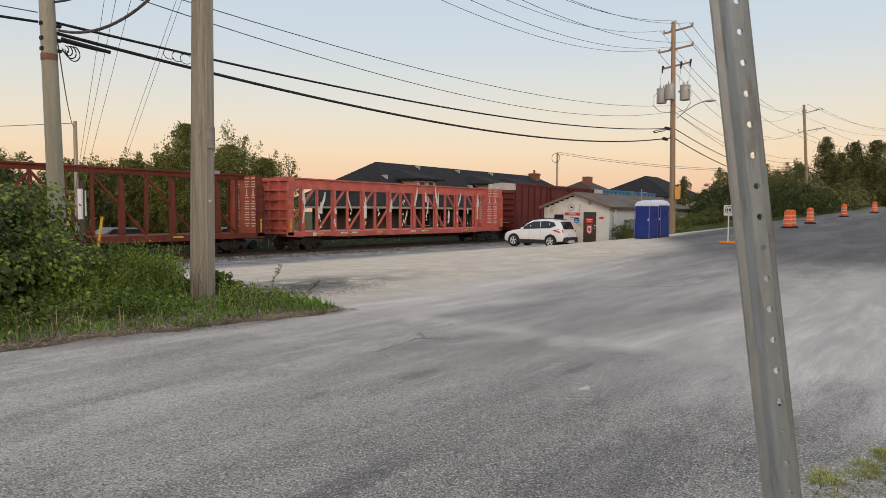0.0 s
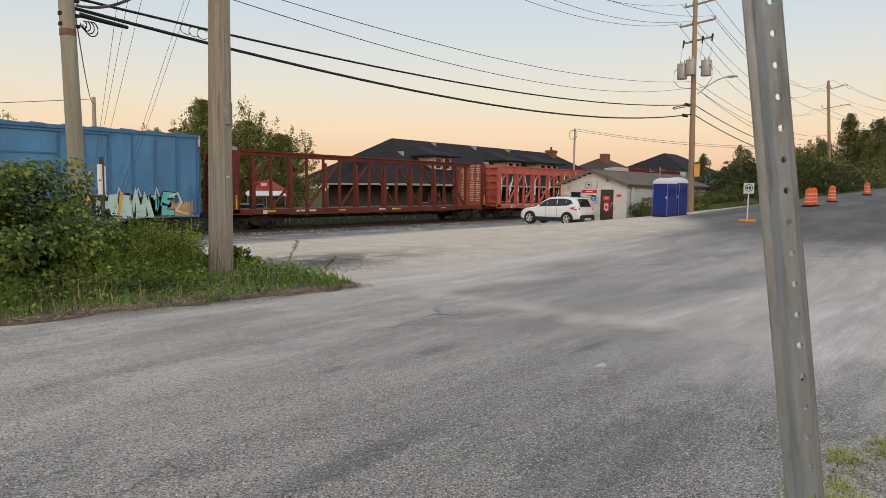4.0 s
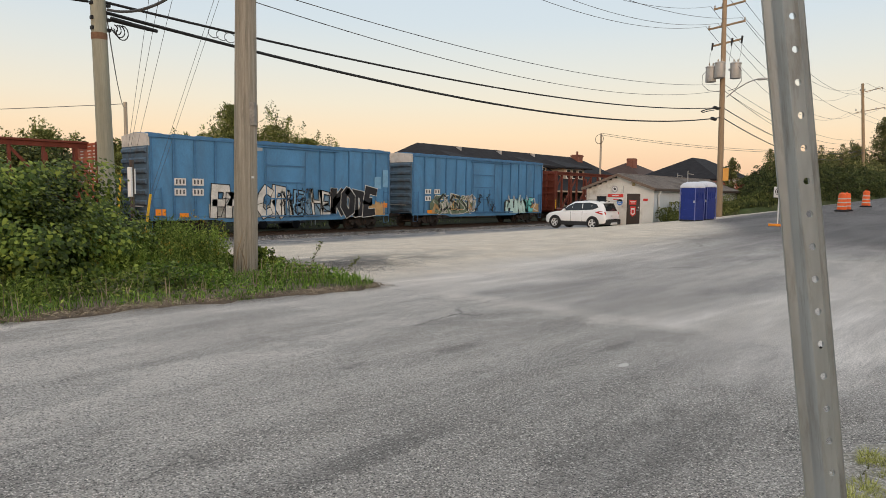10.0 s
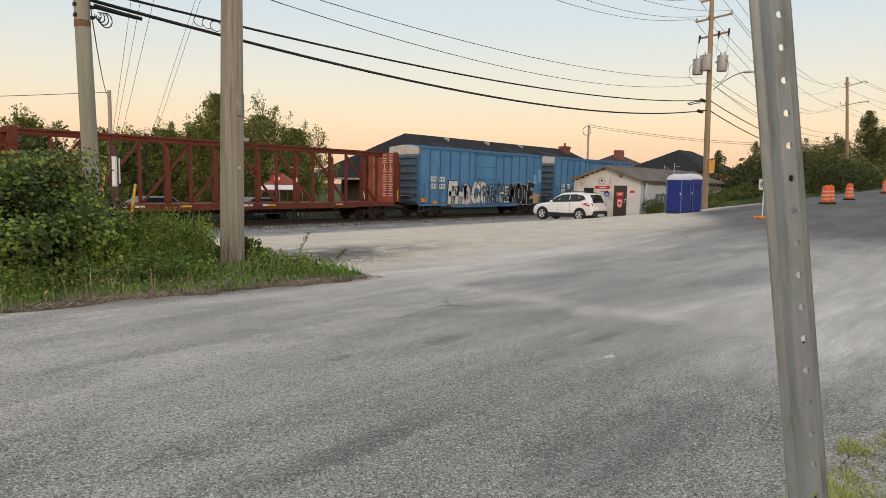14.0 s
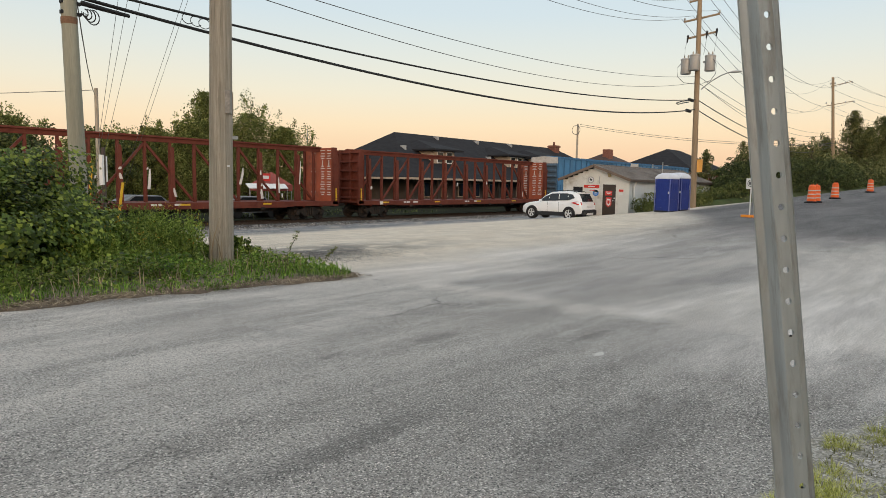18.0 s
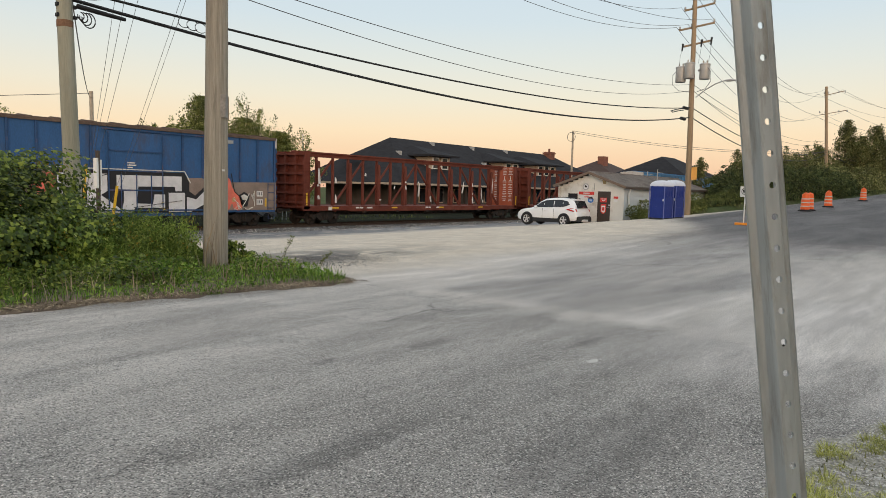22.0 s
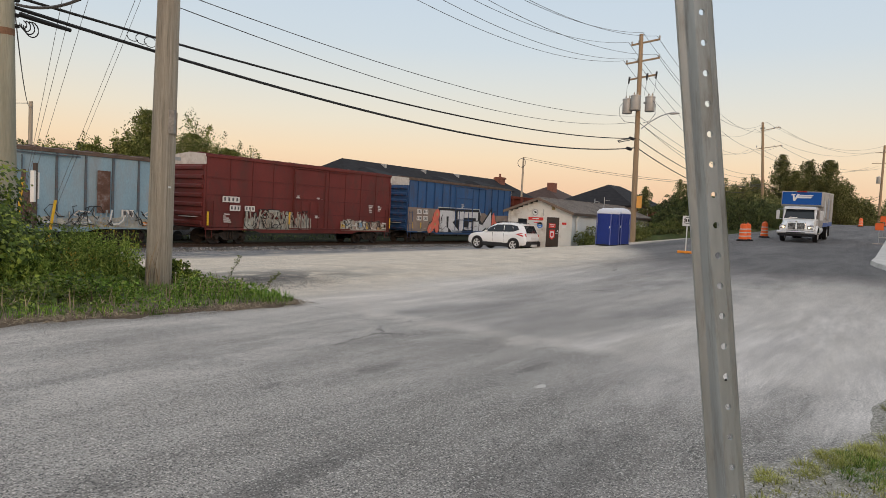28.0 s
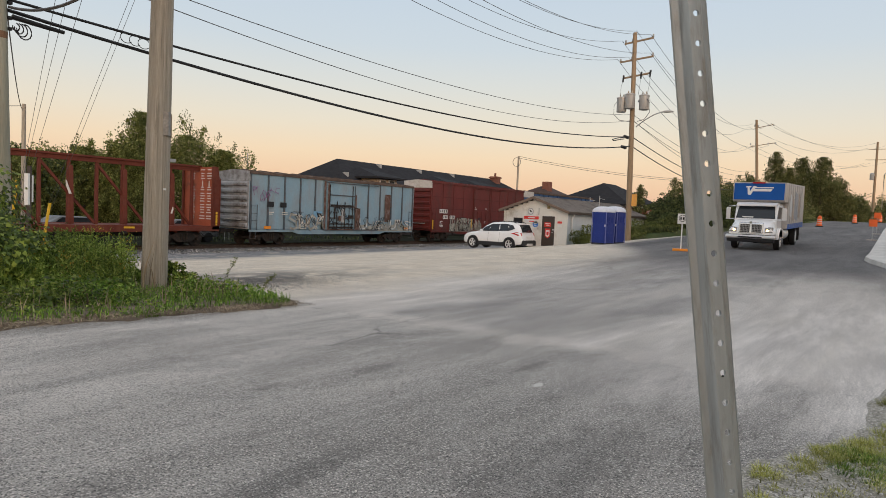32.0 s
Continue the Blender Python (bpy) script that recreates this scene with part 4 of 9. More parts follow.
    # centre truss
    truss = part("top_chord", Geo().box(0.3, L - 0.3, -0.19, 0.19, top - 0.02, top + 0.07).box(0.3, L - 0.3, -0.09, 0.09, top - chord, top - 0.02), steel, car, "red steel top chord of the centre beam", bevel=0.01)
    n = 16
    bay = (L - 1.6) / n
    full = Geo().prism([(-0.075, 1.12), (0.075, 1.12), (0.06, top - 0.1), (-0.06, top - 0.1)], -0.08, 0.08).mesh("riser_post", steel, 0.01)
    wide = Geo().prism([(-0.13, 1.12), (0.15, 1.12), (0.095, 3.8), (0.05, 3.95), (-0.05, 3.95), (-0.095, 3.8)], -0.26, -0.16).mesh("wing_post", wing or steel, 0.012)
    tops = []
    for i in range(n + 1):
        x = 0.8 + i * bay
        if i % 2 == 0:
            part("riser_post", full, None, car, at=pose(x, 0, 0))
        else:
            part("wing_post", wide, None, car, at=pose(x, 0, 0))
            part("riser_post", full, None, car, at=pose(x, 0.02, 0))
        tops.append(x)
    for i in range(0, n, 2):
        a, c = (tops[i], tops[i + 2]) if i < n // 2 else (tops[i + 2], tops[i])
        part("diagonal_brace", Geo().beam((a + (0.1 if a < c else -0.1), 0.0, 1.2), (c, 0.0, top - 0.3), 0.10, 0.12), steel, truss)
    for k in range(wraps):
        i = rng.randrange(1, n)
        x = tops[i] + rng.uniform(-0.1, 0.15)
        z = rng.uniform(1.3, 3.2)
        h = rng.uniform(0.3, 1.4) if rng.random() < 0.5 else rng.uniform(0.1, 0.3)
        lean = rng.uniform(-0.25, 0.25) * h
        wd = rng.uniform(0.04, 0.1)
        part("torn_wrap", Geo().add([(x - wd, -0.28, z), (x + wd, -0.29, z), (x + wd + lean, -0.31, z + h * 0.6), (x - wd * 0.7 + lean, -0.28, z + h * 0.6), (x + wd * 0.6 + lean * 1.3, -0.29, z + h), (x - wd * 0.4 + lean * 1.3, -0.3, z + h)], [(0, 1, 2, 3), (3, 2, 4, 5)]), M["white"], car, "torn strip of white plastic wrap")
    # marks along the sill
    for x in (2.2, 7.5, 12.5, 17.4):
        part("reflector", Geo().box(x, x + 0.55, -y - 0.008, -y, 1.0, 1.09), M["yellow"], car, "yellow reflective strip")
    bars(4.2, 1.10, [[(0.25, 0.10), (0.3, 0.10), (-0.2, 0.1), (0.5, 0.10)]], M["white"], car, -y)
    bars(11.0, 1.10, [[(0.3, 0.10), (0.2, 0.10), (-0.5, 0.1), (0.4, 0.10)]], M["white"], car, -y)
    bars(1.9, 1.12, [[(0.28, 0.22)]], M["white"], car, -y - 0.01)
    running_gear(car, L, 1.95)
    return car


M["end_blue"] = mat("dull_blue_end_paint", (0.075, 0.125, 0.18), 0.6, var=0.2, dirt=GRIME, amount=0.3)
M["end_pale"] = mat("pale_grey_end_paint", (0.33, 0.34, 0.35), 0.6, var=0.2, dirt=GRIME, amount=0.35)
# order of the train: offset of each wagon's rear end along the track
def marks(car, groups, y=-HALF_W + 0.05):
    for x0, z0, rows in groups:
        bars(x0, z0, rows, M["white"], car, y - 0.02, "white stencilled marks on the wagon side")


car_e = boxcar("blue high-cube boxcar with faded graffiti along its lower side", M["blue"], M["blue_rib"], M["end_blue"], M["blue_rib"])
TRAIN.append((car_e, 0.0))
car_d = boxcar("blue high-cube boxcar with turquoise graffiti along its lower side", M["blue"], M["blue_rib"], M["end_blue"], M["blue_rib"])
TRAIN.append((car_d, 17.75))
TRAIN.append((centerbeam("empty rust-red centre-beam flat wagon", M["brown"], M["orange"], 2, 3), 35.3))
TRAIN.append((centerbeam("empty faded pink-red centre-beam flat wagon with torn white wrap", M["pink"], M["pink"], 60, 5, 0.62), 59.9))
TRAIN.append((boxcar("maroon boxcar at the head of the visible train", M["maroon"], M["maroon_dark"], M["maroon"], M["maroon_dark"]), 84.9))
TRAIN.append((boxcar("blue boxcar ahead of the maroon boxcar", M["blue"], M["blue_rib"], M["end_gray"], M["blue_rib"]), 102.65))
TRAIN.append((centerbeam("empty rust-red centre-beam flat wagon with scraps of wrap", M["brown"], M["orange"], 4, 7), -24.8))
TRAIN.append((centerbeam("empty red centre-beam flat wagon with scraps of white wrap", M["brown"], M["orange"], 22, 9), -49.4))
car_h = boxcar("navy boxcar with large silver and black graffiti letters", M["navy"], M["navy_rib"], M["navy_rib"], M["roof_rust"])
TRAIN.append((car_h, -67.05))
car_i = boxcar("maroon smooth-sided boxcar with pale graffiti near its sill", M["maroon"], M["maroon_dark"], M["maroon"], M["maroon_dark"], smooth_side=True, pitch=1.55)
TRAIN.append((car_i, -84.8))
car_j = boxcar("faded light blue boxcar with rust stains and a patched door", M["ltblue"], M["ltblue_rib"], M["end_pale"], M["roof_rust"], eave=4.38, pitch=1.3, cap=False)
TRAIN.append((car_j, -102.85))
TRAIN.append((centerbeam("empty orange-red centre-beam flat wagon", M["brown"], M["orange"], 2, 11), -127.8))

# train progress: seconds and place of the reference wagon's rear end
PROGRESS = [(0.0, -35.0), (6.0, -5.34), (9.0, 9.3), (13.0, 28.8), (19.0, 59.0), (23.0, 79.8), (26.0, 96.1), (29.5, 114.6), (32.0, 128.05)]


def train_x(t):
    return float(np.interp(t, [p[0] for p in PROGRESS], [p[1] for p in PROGRESS]))


# ---------------------------------------------------------------- perforated sign post beside the camera
def sign_post():
    p = thing("sign_post", "leaning galvanised steel sign post with a row of holes", "sign post")
    top, low = Vector((1.172, 0.3935, 1.96)), Vector((1.202, 0.2935, 1.15))
    axis = (top - low).normalized()
    side = Vector((0.61, -0.79, 0))
    side = (side - axis * side.dot(axis)).normalized()
    back = axis.cross(side)
    if back.dot(Vector((1, 0.3, 0))) < 0:
        back = -back
    foot = low - axis * (1.15 / axis.z)
    m = Matrix(((side.x, back.x, axis.x, foot.x), (side.y, back.y, axis.y, foot.y), (side.z, back.z, axis.z, foot.z), (0, 0, 0, 1)))
    p.matrix_basis = m
    h, t = 2.6, 0.003
    prof = [(-0.0265, 0.0262), (-0.0250, 0.0275), (-0.0132, 0.0275), (-0.0118, 0.0268), (-0.0108, 0.0250), (-0.0080, 0.0030), (-0.0072, 0.0010), (-0.0060, 0.0)]
    left = prof + [(x, y + t) for x, y in prof[::-1]]
    rprof = [(0.0150, 0.0), (0.0162, 0.0010), (0.0170, 0.0030), (0.0202, 0.0250), (0.0214, 0.0268), (0.0228, 0.0275), (0.0360, 0.0275), (0.0375, 0.0262)]
    right = rprof + [(x, y + t) for x, y in rprof[::-1]]

    def swept(poly):
        n = len(poly)
        return Geo().add([(x, y, 0) for x, y in poly] + [(x, y, h) for x, y in poly],
                         [tuple(range(n))[::-1], tuple(range(n, 2 * n))] + [(i, (i + 1) % n, (i + 1) % n + n, i + n) for i in range(n)])
    part("flange", swept(left), M["galv"], p, smooth=True)
    part("flange", swept(right), M["galv"], p, smooth=True)
    # web: one stretch for each hole
    g = Geo()
    k, step, r, cx, hx = 16, 0.0508, 0.0050, 0.0045, 0.0058
    ring = [(math.cos(2 * math.pi * i / k), math.sin(2 * math.pi * i / k)) for i in range(k)]

    def outer(c, s, z):
        m_ = max(abs(c), abs(s))
        return (cx + 0.0105 * c / m_, z + step / 2 * s / m_)
    for j in range(int(h / step)):
        z = step * (j + 0.5) + 0.021
        vs = []
        for y in (0.0, t):
            vs += [(hx + c * r, y, z + s * r * 1.08) for c, s in ring]
            vs += [(o[0], y, o[1]) for o in (outer(c, s, z) for c, s in ring)]
        fs = []
        for i in range(k):
            n = (i + 1) % k
            fs += [(i, n, k + n, k + i), (2 * k + i, 3 * k + i, 3 * k + n, 2 * k + n), (i, 2 * k + i, 2 * k + n, n)]
        g.add(vs, fs)
    part("web", g.weld(), M["galv"], p, "galvanised web with a row of round holes", smooth=False)
    for zz in (1.31, 1.06, 0.86):
        part("rust_mark", Geo().tube([(0.003, -0.0006, zz), (0.005, -0.0006, zz + 0.002), (0.006, -0.0006, zz)], 0.0015, 5), M["black"], p, "small dark scratch")
    return p


sign_post()

# ---------------------------------------------------------------- utility poles
def pole(label, x, y, height, r0, r1, wood, lean=(0, 0)):
    z = gnd(x, y) - 0.15
    p = thing("utility_pole", label, "utility pole", pose(x, y, z), group="utility poles")
    n = 12
    g = Geo().tube([(lean[0] * i / n, lean[1] * i / n, (height + 0.15) * i / n) for i in range(n + 1)], r0, 20, r1)
    part("pole_shaft", g, wood, p, smooth=True)
    return p


mid_pole = pole("weathered grey wooden utility pole in tall weeds", 6.83, 11.2, 11.5, 0.225, 0.145, M["wood_pole"], (0.10, -0.06))
part("meter_box", Geo().box(-0.075, 0.055, -0.05, 0.05, 0, 0.42), mat("weathered_conduit_cover", (0.30, 0.275, 0.245), 0.7, var=0.25, scale=4), mid_pole, "weathered grey conduit cover", 0.012, at=pose(0.07, -0.205, 2.95, 0, 0, 38))
part("conduit", Geo().box(-0.02, 0.02, -0.02, 0.02, 0, 0.42), M["wood_tan"], mid_pole, at=pose(0.17, -0.15, 2.93, 0, 0, 38))
part("pole_tag", Geo().box(-0.03, 0.03, -0.004, 0.004, 0, 0.035), M["white_sign"], mid_pole, "small white tag", at=pose(0.03, -0.222, 1.98, 0, 0, -20))
part("insulator_bracket", Geo().box(-0.03, 0.13, -0.04, 0.04, 0, 0.06), M["steel_gray"], mid_pole, at=pose(0.17, -0.1, 2.50))
left_pole = pole("grey-green wooden utility pole behind a shrub", 5.56, 14.2, 11.6, 0.165, 0.115, M["wood_green"], (-0.24, 0.05))
part("rust_band", Geo().lathe([(0.147, 0), (0.149, 0.02), (0.149, 0.12), (0.147, 0.13)], 20, "z", (-0.105, 0.02, 4.84)), mat("rusty_steel_band", (0.22, 0.12, 0.07), 0.8, var=0.3), left_pole, "rust-stained steel band", smooth=True)
for zz in (5.22, 5.02, 5.5):
    part("cable_bracket", Geo().box(-0.27, -0.22, -0.05, 0.05, zz, zz + 0.07), M["cable"], left_pole, bevel=0.01)
    part("cable_bracket", Geo().box(0.02, 0.10, -0.07, 0.03, zz, zz + 0.06), M["cable"], left_pole, bevel=0.01)
part("splice_case", Geo().tube([(0.1, -0.05, 5.28), (0.5, -0.04, 5.25), (0.85, -0.03, 5.23), (1.05, -0.02, 5.22)], 0.05, 10, 0.036), M["cable"], left_pole, "black cable splice sleeve", smooth=True)
for k in range(4):
    r = 0.06 + 0.02 * k
    part("drip_loop", Geo().tube([(0.12 + 0.05 * k + r * math.cos(a), -0.16, 5.08 - 0.02 * k + r * math.sin(a) * 1.2) for a in np.linspace(-3.4, 1.6, 12)], 0.012, 5), M["cable"], left_pole)

RP = (43.4, 15.32)
right_pole = pole("tall tan wooden pole with transformers and a street lamp", RP[0], RP[1], 14.05 - gnd(*RP), 0.20, 0.13, M["wood_tan"], (0.0, 0.28))
rz0 = gnd(*RP) - 0.15


def rp(z):
    return z - rz0


for z, w0, w1 in ((13.42, 0.95, 0.95), (12.22, 1.25, 1.0), (11.15, 0.9, 0.9)):
    part("crossarm", Geo().beam((0.1, w0, rp(z)), (0.1, -w1, rp(z + 0.2)), 0.09, 0.11), M["wood_tan"], right_pole, bevel=0.01)
    for yy in ((w0, 0.45, -w1) if z > 12 else (w0, -0.3, -w1)):
        zz = rp(z + 0.2 * (w0 - yy) / (w0 + w1))
        if z > 12:
            part("insulator", Geo().lathe([(0.03, 0), (0.07, 0.04), (0.05, 0.09), (0.07, 0.13), (0.04, 0.2)], 10, "z", (0.1, yy * 0.96, zz + 0.04)), M["steel_gray"], right_pole, smooth=True)
        else:
            part("fuse_cutout", Geo().tube([(0.0, yy, zz + 0.15), (-0.1, yy, zz - 0.3)], 0.07, 8, 0.05), M["cable"], right_pole, "dark fuse cutout")
for dx, dy, zb in ((-0.35, 0.80, 8.82), (-0.45, 0.22, 9.0), (-0.15, -0.64, 8.92)):
    g = Geo().lathe([(0.30, 0), (0.32, 0.03), (0.32, 0.86), (0.34, 0.88), (0.34, 0.94), (0.27, 0.98), (0.1, 1.01)], 18, "z", (dx, dy, rp(zb)))
    tr = part("transformer", g, M["steel_gray"], right_pole, "grey steel transformer can", smooth=True)
    for ddy in (-0.12, 0.12):
        part("bushing", Geo().lathe([(0.035, 0), (0.06, 0.05), (0.035, 0.1), (0.05, 0.15), (0.02, 0.24)], 8, "z", (dx, dy + ddy, rp(zb + 0.95))), M["wood_pole"], tr, smooth=True)
    part("transformer_bracket", Geo().beam((dx * 0.3, dy * 0.3, rp(zb + 0.6)), (dx, dy, rp(zb + 0.6)), 0.08, 0.12), M["steel_gray"], tr)
for dy, s in ((1.3, 1), (-1.1, -1)):
    part("drip_loop", Geo().tube([(-0.35, dy * 0.8, rp(9.6)), (-0.4, dy, rp(9.3)), (-0.4, dy * 1.0, rp(8.7)), (-0.3, dy * 0.7, rp(8.3)), (-0.1, dy * 0.2, rp(8.2))], 0.018, 6), M["wire"], right_pole)
for dy in (0.9, -0.3, -0.9):
    part("lead_wire", Geo().tube([(-0.05, dy, rp(11.0)), (-0.25, dy * 1.05, rp(10.5)), (-0.4, dy, rp(9.9))], 0.01, 5), M["wire"], right_pole)
arm = part("lamp_arm", Geo().tube([(0, -0.12, rp(7.85)), (-0.1, -0.7, rp(8.25)), (-0.3, -1.4, rp(8.56)), (-0.5, -1.9, rp(8.66)), (-0.55, -2.1, rp(8.66))], 0.035, 8), M["steel_gray"], right_pole, "curved grey lamp arm", smooth=True)
part("lamp_head", Geo().lathe([(0.05, -0.35), (0.10, -0.25), (0.15, 0.0), (0.13, 0.2), (0.05, 0.32)], 12, "y"), M["steel_gray"], arm, "grey cobra street lamp head", smooth=True, at=pose(-0.57, -2.35, rp(8.66), 0, 0, 8) @ Matrix.Diagonal((1, 1, 0.55, 1)))
part("pole_sign", Geo().box(-0.24, -0.22, -0.55, -0.2, rp(2.6), rp(3.4)), mat("orange_notice_board", (0.75, 0.36, 0.08), 0.5, bump=0), right_pole, "small orange notice board")

far_pole = pole("distant wooden power pole on the hill", 108.3, 18.4, 17.4 - gnd(108.3, 19), 0.24, 0.17, M["wood_tan"], (0, 1.1))
for z, w in ((16.3, 1.3), (13.6, 1.7)):
    part("crossarm", Geo().beam((0, w, z - gnd(108.3, 19)), (0, -w, z + 0.5 - gnd(108.3, 19)), 0.08, 0.09), M["wood_tan"], far_pole)
    for yy in (-w, -w * 0.4, w * 0.6, w):
        part("insulator", Geo().lathe([(0.05, 0), (0.1, 0.1), (0.05, 0.3)], 8, "z", (0, yy, z + 0.25 - gnd(108.3, 19))), M["steel_gray"], far_pole)
fp2 = pole("distant wooden power pole with a grey transformer", 150.0, 5.6, 18.6 - gnd(150, 5.6), 0.25, 0.18, M["wood_tan"])
for z, w in ((17.4, 1.4), (15.4, 1.8)):
    part("crossarm", Geo().beam((0, w, z - gnd(150, 5.6)), (0, -w, z - gnd(150, 5.6)), 0.09, 0.1), M["wood_tan"], fp2)
part("transformer", Geo().lathe([(0.35, 0), (0.38, 0.05), (0.38, 1.2), (0.2, 1.35)], 12, "z", (-0.4, 0.5, 8.2)), M["steel_gray"], fp2, smooth=True)
fp3 = pole("distant thin wooden pole above the trees", 179.0, 15.6, 17.8 - gnd(179, 15.6), 0.25, 0.2, M["wood_tan"])
part("crossarm", Geo().beam((0, 1.5, 12.6), (0, -1.5, 12.6), 0.14, 0.16), M["wood_tan"], fp3)
lamp_far = thing("street_lamp", "distant grey street lamp on a thin mast", "street lamp", pose(158, 4.4, gnd(158, 4.4)))
part("mast", Geo().tube([(0, 0, 0), (0, 0, 9.5), (0, -0.6, 10.4), (0, -2.2, 10.8)], 0.1, 8, 0.06), M["steel_gray"], lamp_far, smooth=True)
part("lamp_head", Geo().box(-0.15, 0.15, -3.0, -2.1, 10.7, 10.9), M["steel_gray"], lamp_far, bevel=0.04)

pole("thin wooden pole beyond the track", 16.3, 39.2, 6.5 - gnd(16.3, 39.2), 0.12, 0.10, M["wood_pole"])
tower = pole("wooden pole with a round cable coil at its top", 83.3, 45.8, 10.2 - gnd(83.3, 45.8), 0.16, 0.13, M["wood_pole"])
part("cable_coil", Geo().tube([(-0.2, 0.15 + 0.62 * math.cos(a), 10.45 + 0.62 * math.sin(a)) for a in np.linspace(0, 6.4, 26)], 0.035, 6), M["wire"], tower, "round coil of grey cable")
aerial = solid("aerial_mast", Geo().tube([(0, 0, 0), (0, 0, 5.0)], 0.05, 6).beam((0, -0.6, 4.6), (0, 0.6, 4.6), 0.03, 0.03).beam((0, -0.5, 4.2), (0, 0.5, 4.2), 0.03, 0.03), M["steel_gray"], "thin aerial mast behind the track", "aerial", pose(41.2, 52, 1.6))


# ---------------------------------------------------------------- overhead lines
def wire(name, label, a, b, sag, r, material, n=22, group="overhead lines"):
    a, b = Vector(a), Vector(b)
    pts = [a.lerp(b, i / n) - Vector((0, 0, 4 * sag * (i / n) * (1 - i / n))) for i in range(n + 1)]
    return solid(name, Geo().tube(pts, r, 6), material, label, "cable", group=group, smooth=True)


thick, thin = "thick black overhead communications cable between two poles", "thin grey overhead power line"
wire("overhead_cable", thick, (5.55, 14.2, 5.25), (43.35, 15.5, 7.21), 0.70, 0.028, M["cable"], 40)
wire("overhead_cable", thick, (5.55, 14.2, 5.05), (43.35, 15.5, 6.59), 0.95, 0.036, M["cable"], 40)
for a, b, s in (((5.5, 14.2, 6.48), (43.3, 15.6, 8.67), 0.90), ((5.5, 14.2, 6.26), (43.3, 15.6, 8.27), 1.20)):
    wire("power_line", thin, a, b, s, 0.011, M["wire"], 40)
for yl, yr, zl, zr, s in ((0.6, 0.95, 11.5, 13.62, 2.0), (-0.6, -0.95, 11.6, 13.82, 1.9), (0.1, 0.0, 12.0, 14.15, 1.9), (0.9, 1.2, 10.5, 12.42, 1.85), (0.2, 0.45, 10.6, 12.5, 1.85), (-0.8, -1.0, 10.7, 12.62, 1.75)):
    wire("power_line", thin, (5.4, 14.3 + yl, zl), (43.4, 15.5 + yr, zr), s, 0.011, M["wire"], 40)
for yl, yr, zl, zr, s in ((0.95, 1.5, 13.62, 16.6, 3.2), (-0.95, -1.5, 13.82, 17.0, 3.0), (0.0, 0.0, 14.15, 17.6, 3.0), (1.2, 2.0, 12.42, 13.7, 3.0), (0.45, 0.8, 12.5, 13.8, 3.0), (-1.0, -2.0, 12.62, 14.1, 2.8)):
    wire("power_line", thin, (43.4, 15.5 + yl, zl), (108.3, 19 + yr, zr), s, 0.014, M["wire"], 40)
    wire("power_line", thin, (108.3, 19 + yr, zr), (150, 5.6 + yr, zr + 0.9), 2.2, 0.016, M["wire"], 26)
for za, zb, s, r in ((7.21, 8.6, 1.6, 0.028), (6.59, 8.1, 1.8, 0.032), (8.67, 10.0, 1.4, 0.014), (8.27, 9.7, 1.6, 0.014), (8.3, 9.2, 1.9, 0.014)):
    wire("overhead_cable", "black overhead cable running up the hill", (43.4, 15.4, za), (108.3, 18.8, zb), s, r, M["cable"], 34)
for z, s in ((8.6, 2.2), (8.1, 2.4)):
    wire("overhead_cable", "black overhead cable running past the trees", (108.3, 18.8, z), (150, 5.6, z + 0.5), s, 0.03, M["cable"], 24)
for dz in (0.0, 0.25):
    wire("overhead_cable", "thin cable from the pole with the coil", (83.3, 45.8, 10.2 - dz), (108.3, 18.6, 8.3 - dz), 0.9, 0.025, M["wire"], 26)
for a, b in (((6.48, 13.61, 7.13), (9.99, 24.09, 2.40)), ((6.72, 13.49, 7.17), (10.04, 24.07, 2.40)), ((7.03, 13.34, 7.24), (10.19, 24.00, 2.41)), ((7.88, 12.85, 7.39), (11.00, 23.64, 2.43)), ((7.98, 12.79, 7.41), (11.12, 23.59, 2.43))):
    a, b = Vector(a), Vector(b)
    wire("guy_wire", "thin slanting guy wire behind the shrub", b + (a - b) * 1.35, b - (a - b) * 0.52, 0.0, 0.0055, M["wire"], 3, "guy wires")
wire("overhead_cable", "thick grey cable looping up between two poles", (5.6, 14.15, 5.10), (6.98, 11.2, 6.75), 0.62, 0.028, M["wire"], 20)
wire("overhead_cable", "thick grey cable looping up between two poles", (5.5, 14.2, 5.62), (6.95, 11.2, 7.4), 0.45, 0.022, M["wire"], 20)
wire("overhead_cable", "black cable leaving the pole along the road", (5.3, 14.3, 5.22), (-25, 16, 6.4), 0.7, 0.026, M["cable"], 30)
wire("power_line", "thin wire leaving the pole along the road", (5.3, 14.3, 5.4), (-25, 11, 5.6), 0.6, 0.01, M["wire"], 24)
wire("overhead_cable", "slack twisted wire between two poles", (5.6, 14.4, 5.7), (16.3, 39.2, 6.2), 0.75, 0.014, M["wire"], 26)
wire("power_line", "thin wire from the pole beyond the track", (16.3, 39.2, 6.4), (-20, 44, 2.2), 0.3, 0.018, M["wire"], 16)
loop = Geo()
for k in range(3):
    loop.tube([(7.95 + 0.20 * k + 0.14 * math.cos(a), 14.25, 5.10 - 0.02 * k + 0.11 * math.sin(a)) for a in np.linspace(0.6, 5.6, 14)], 0.009, 5)
solid("cable_slack_loop", loop, M["cable"], "loops of slack black cable hung on the line", "cable", smooth=True)
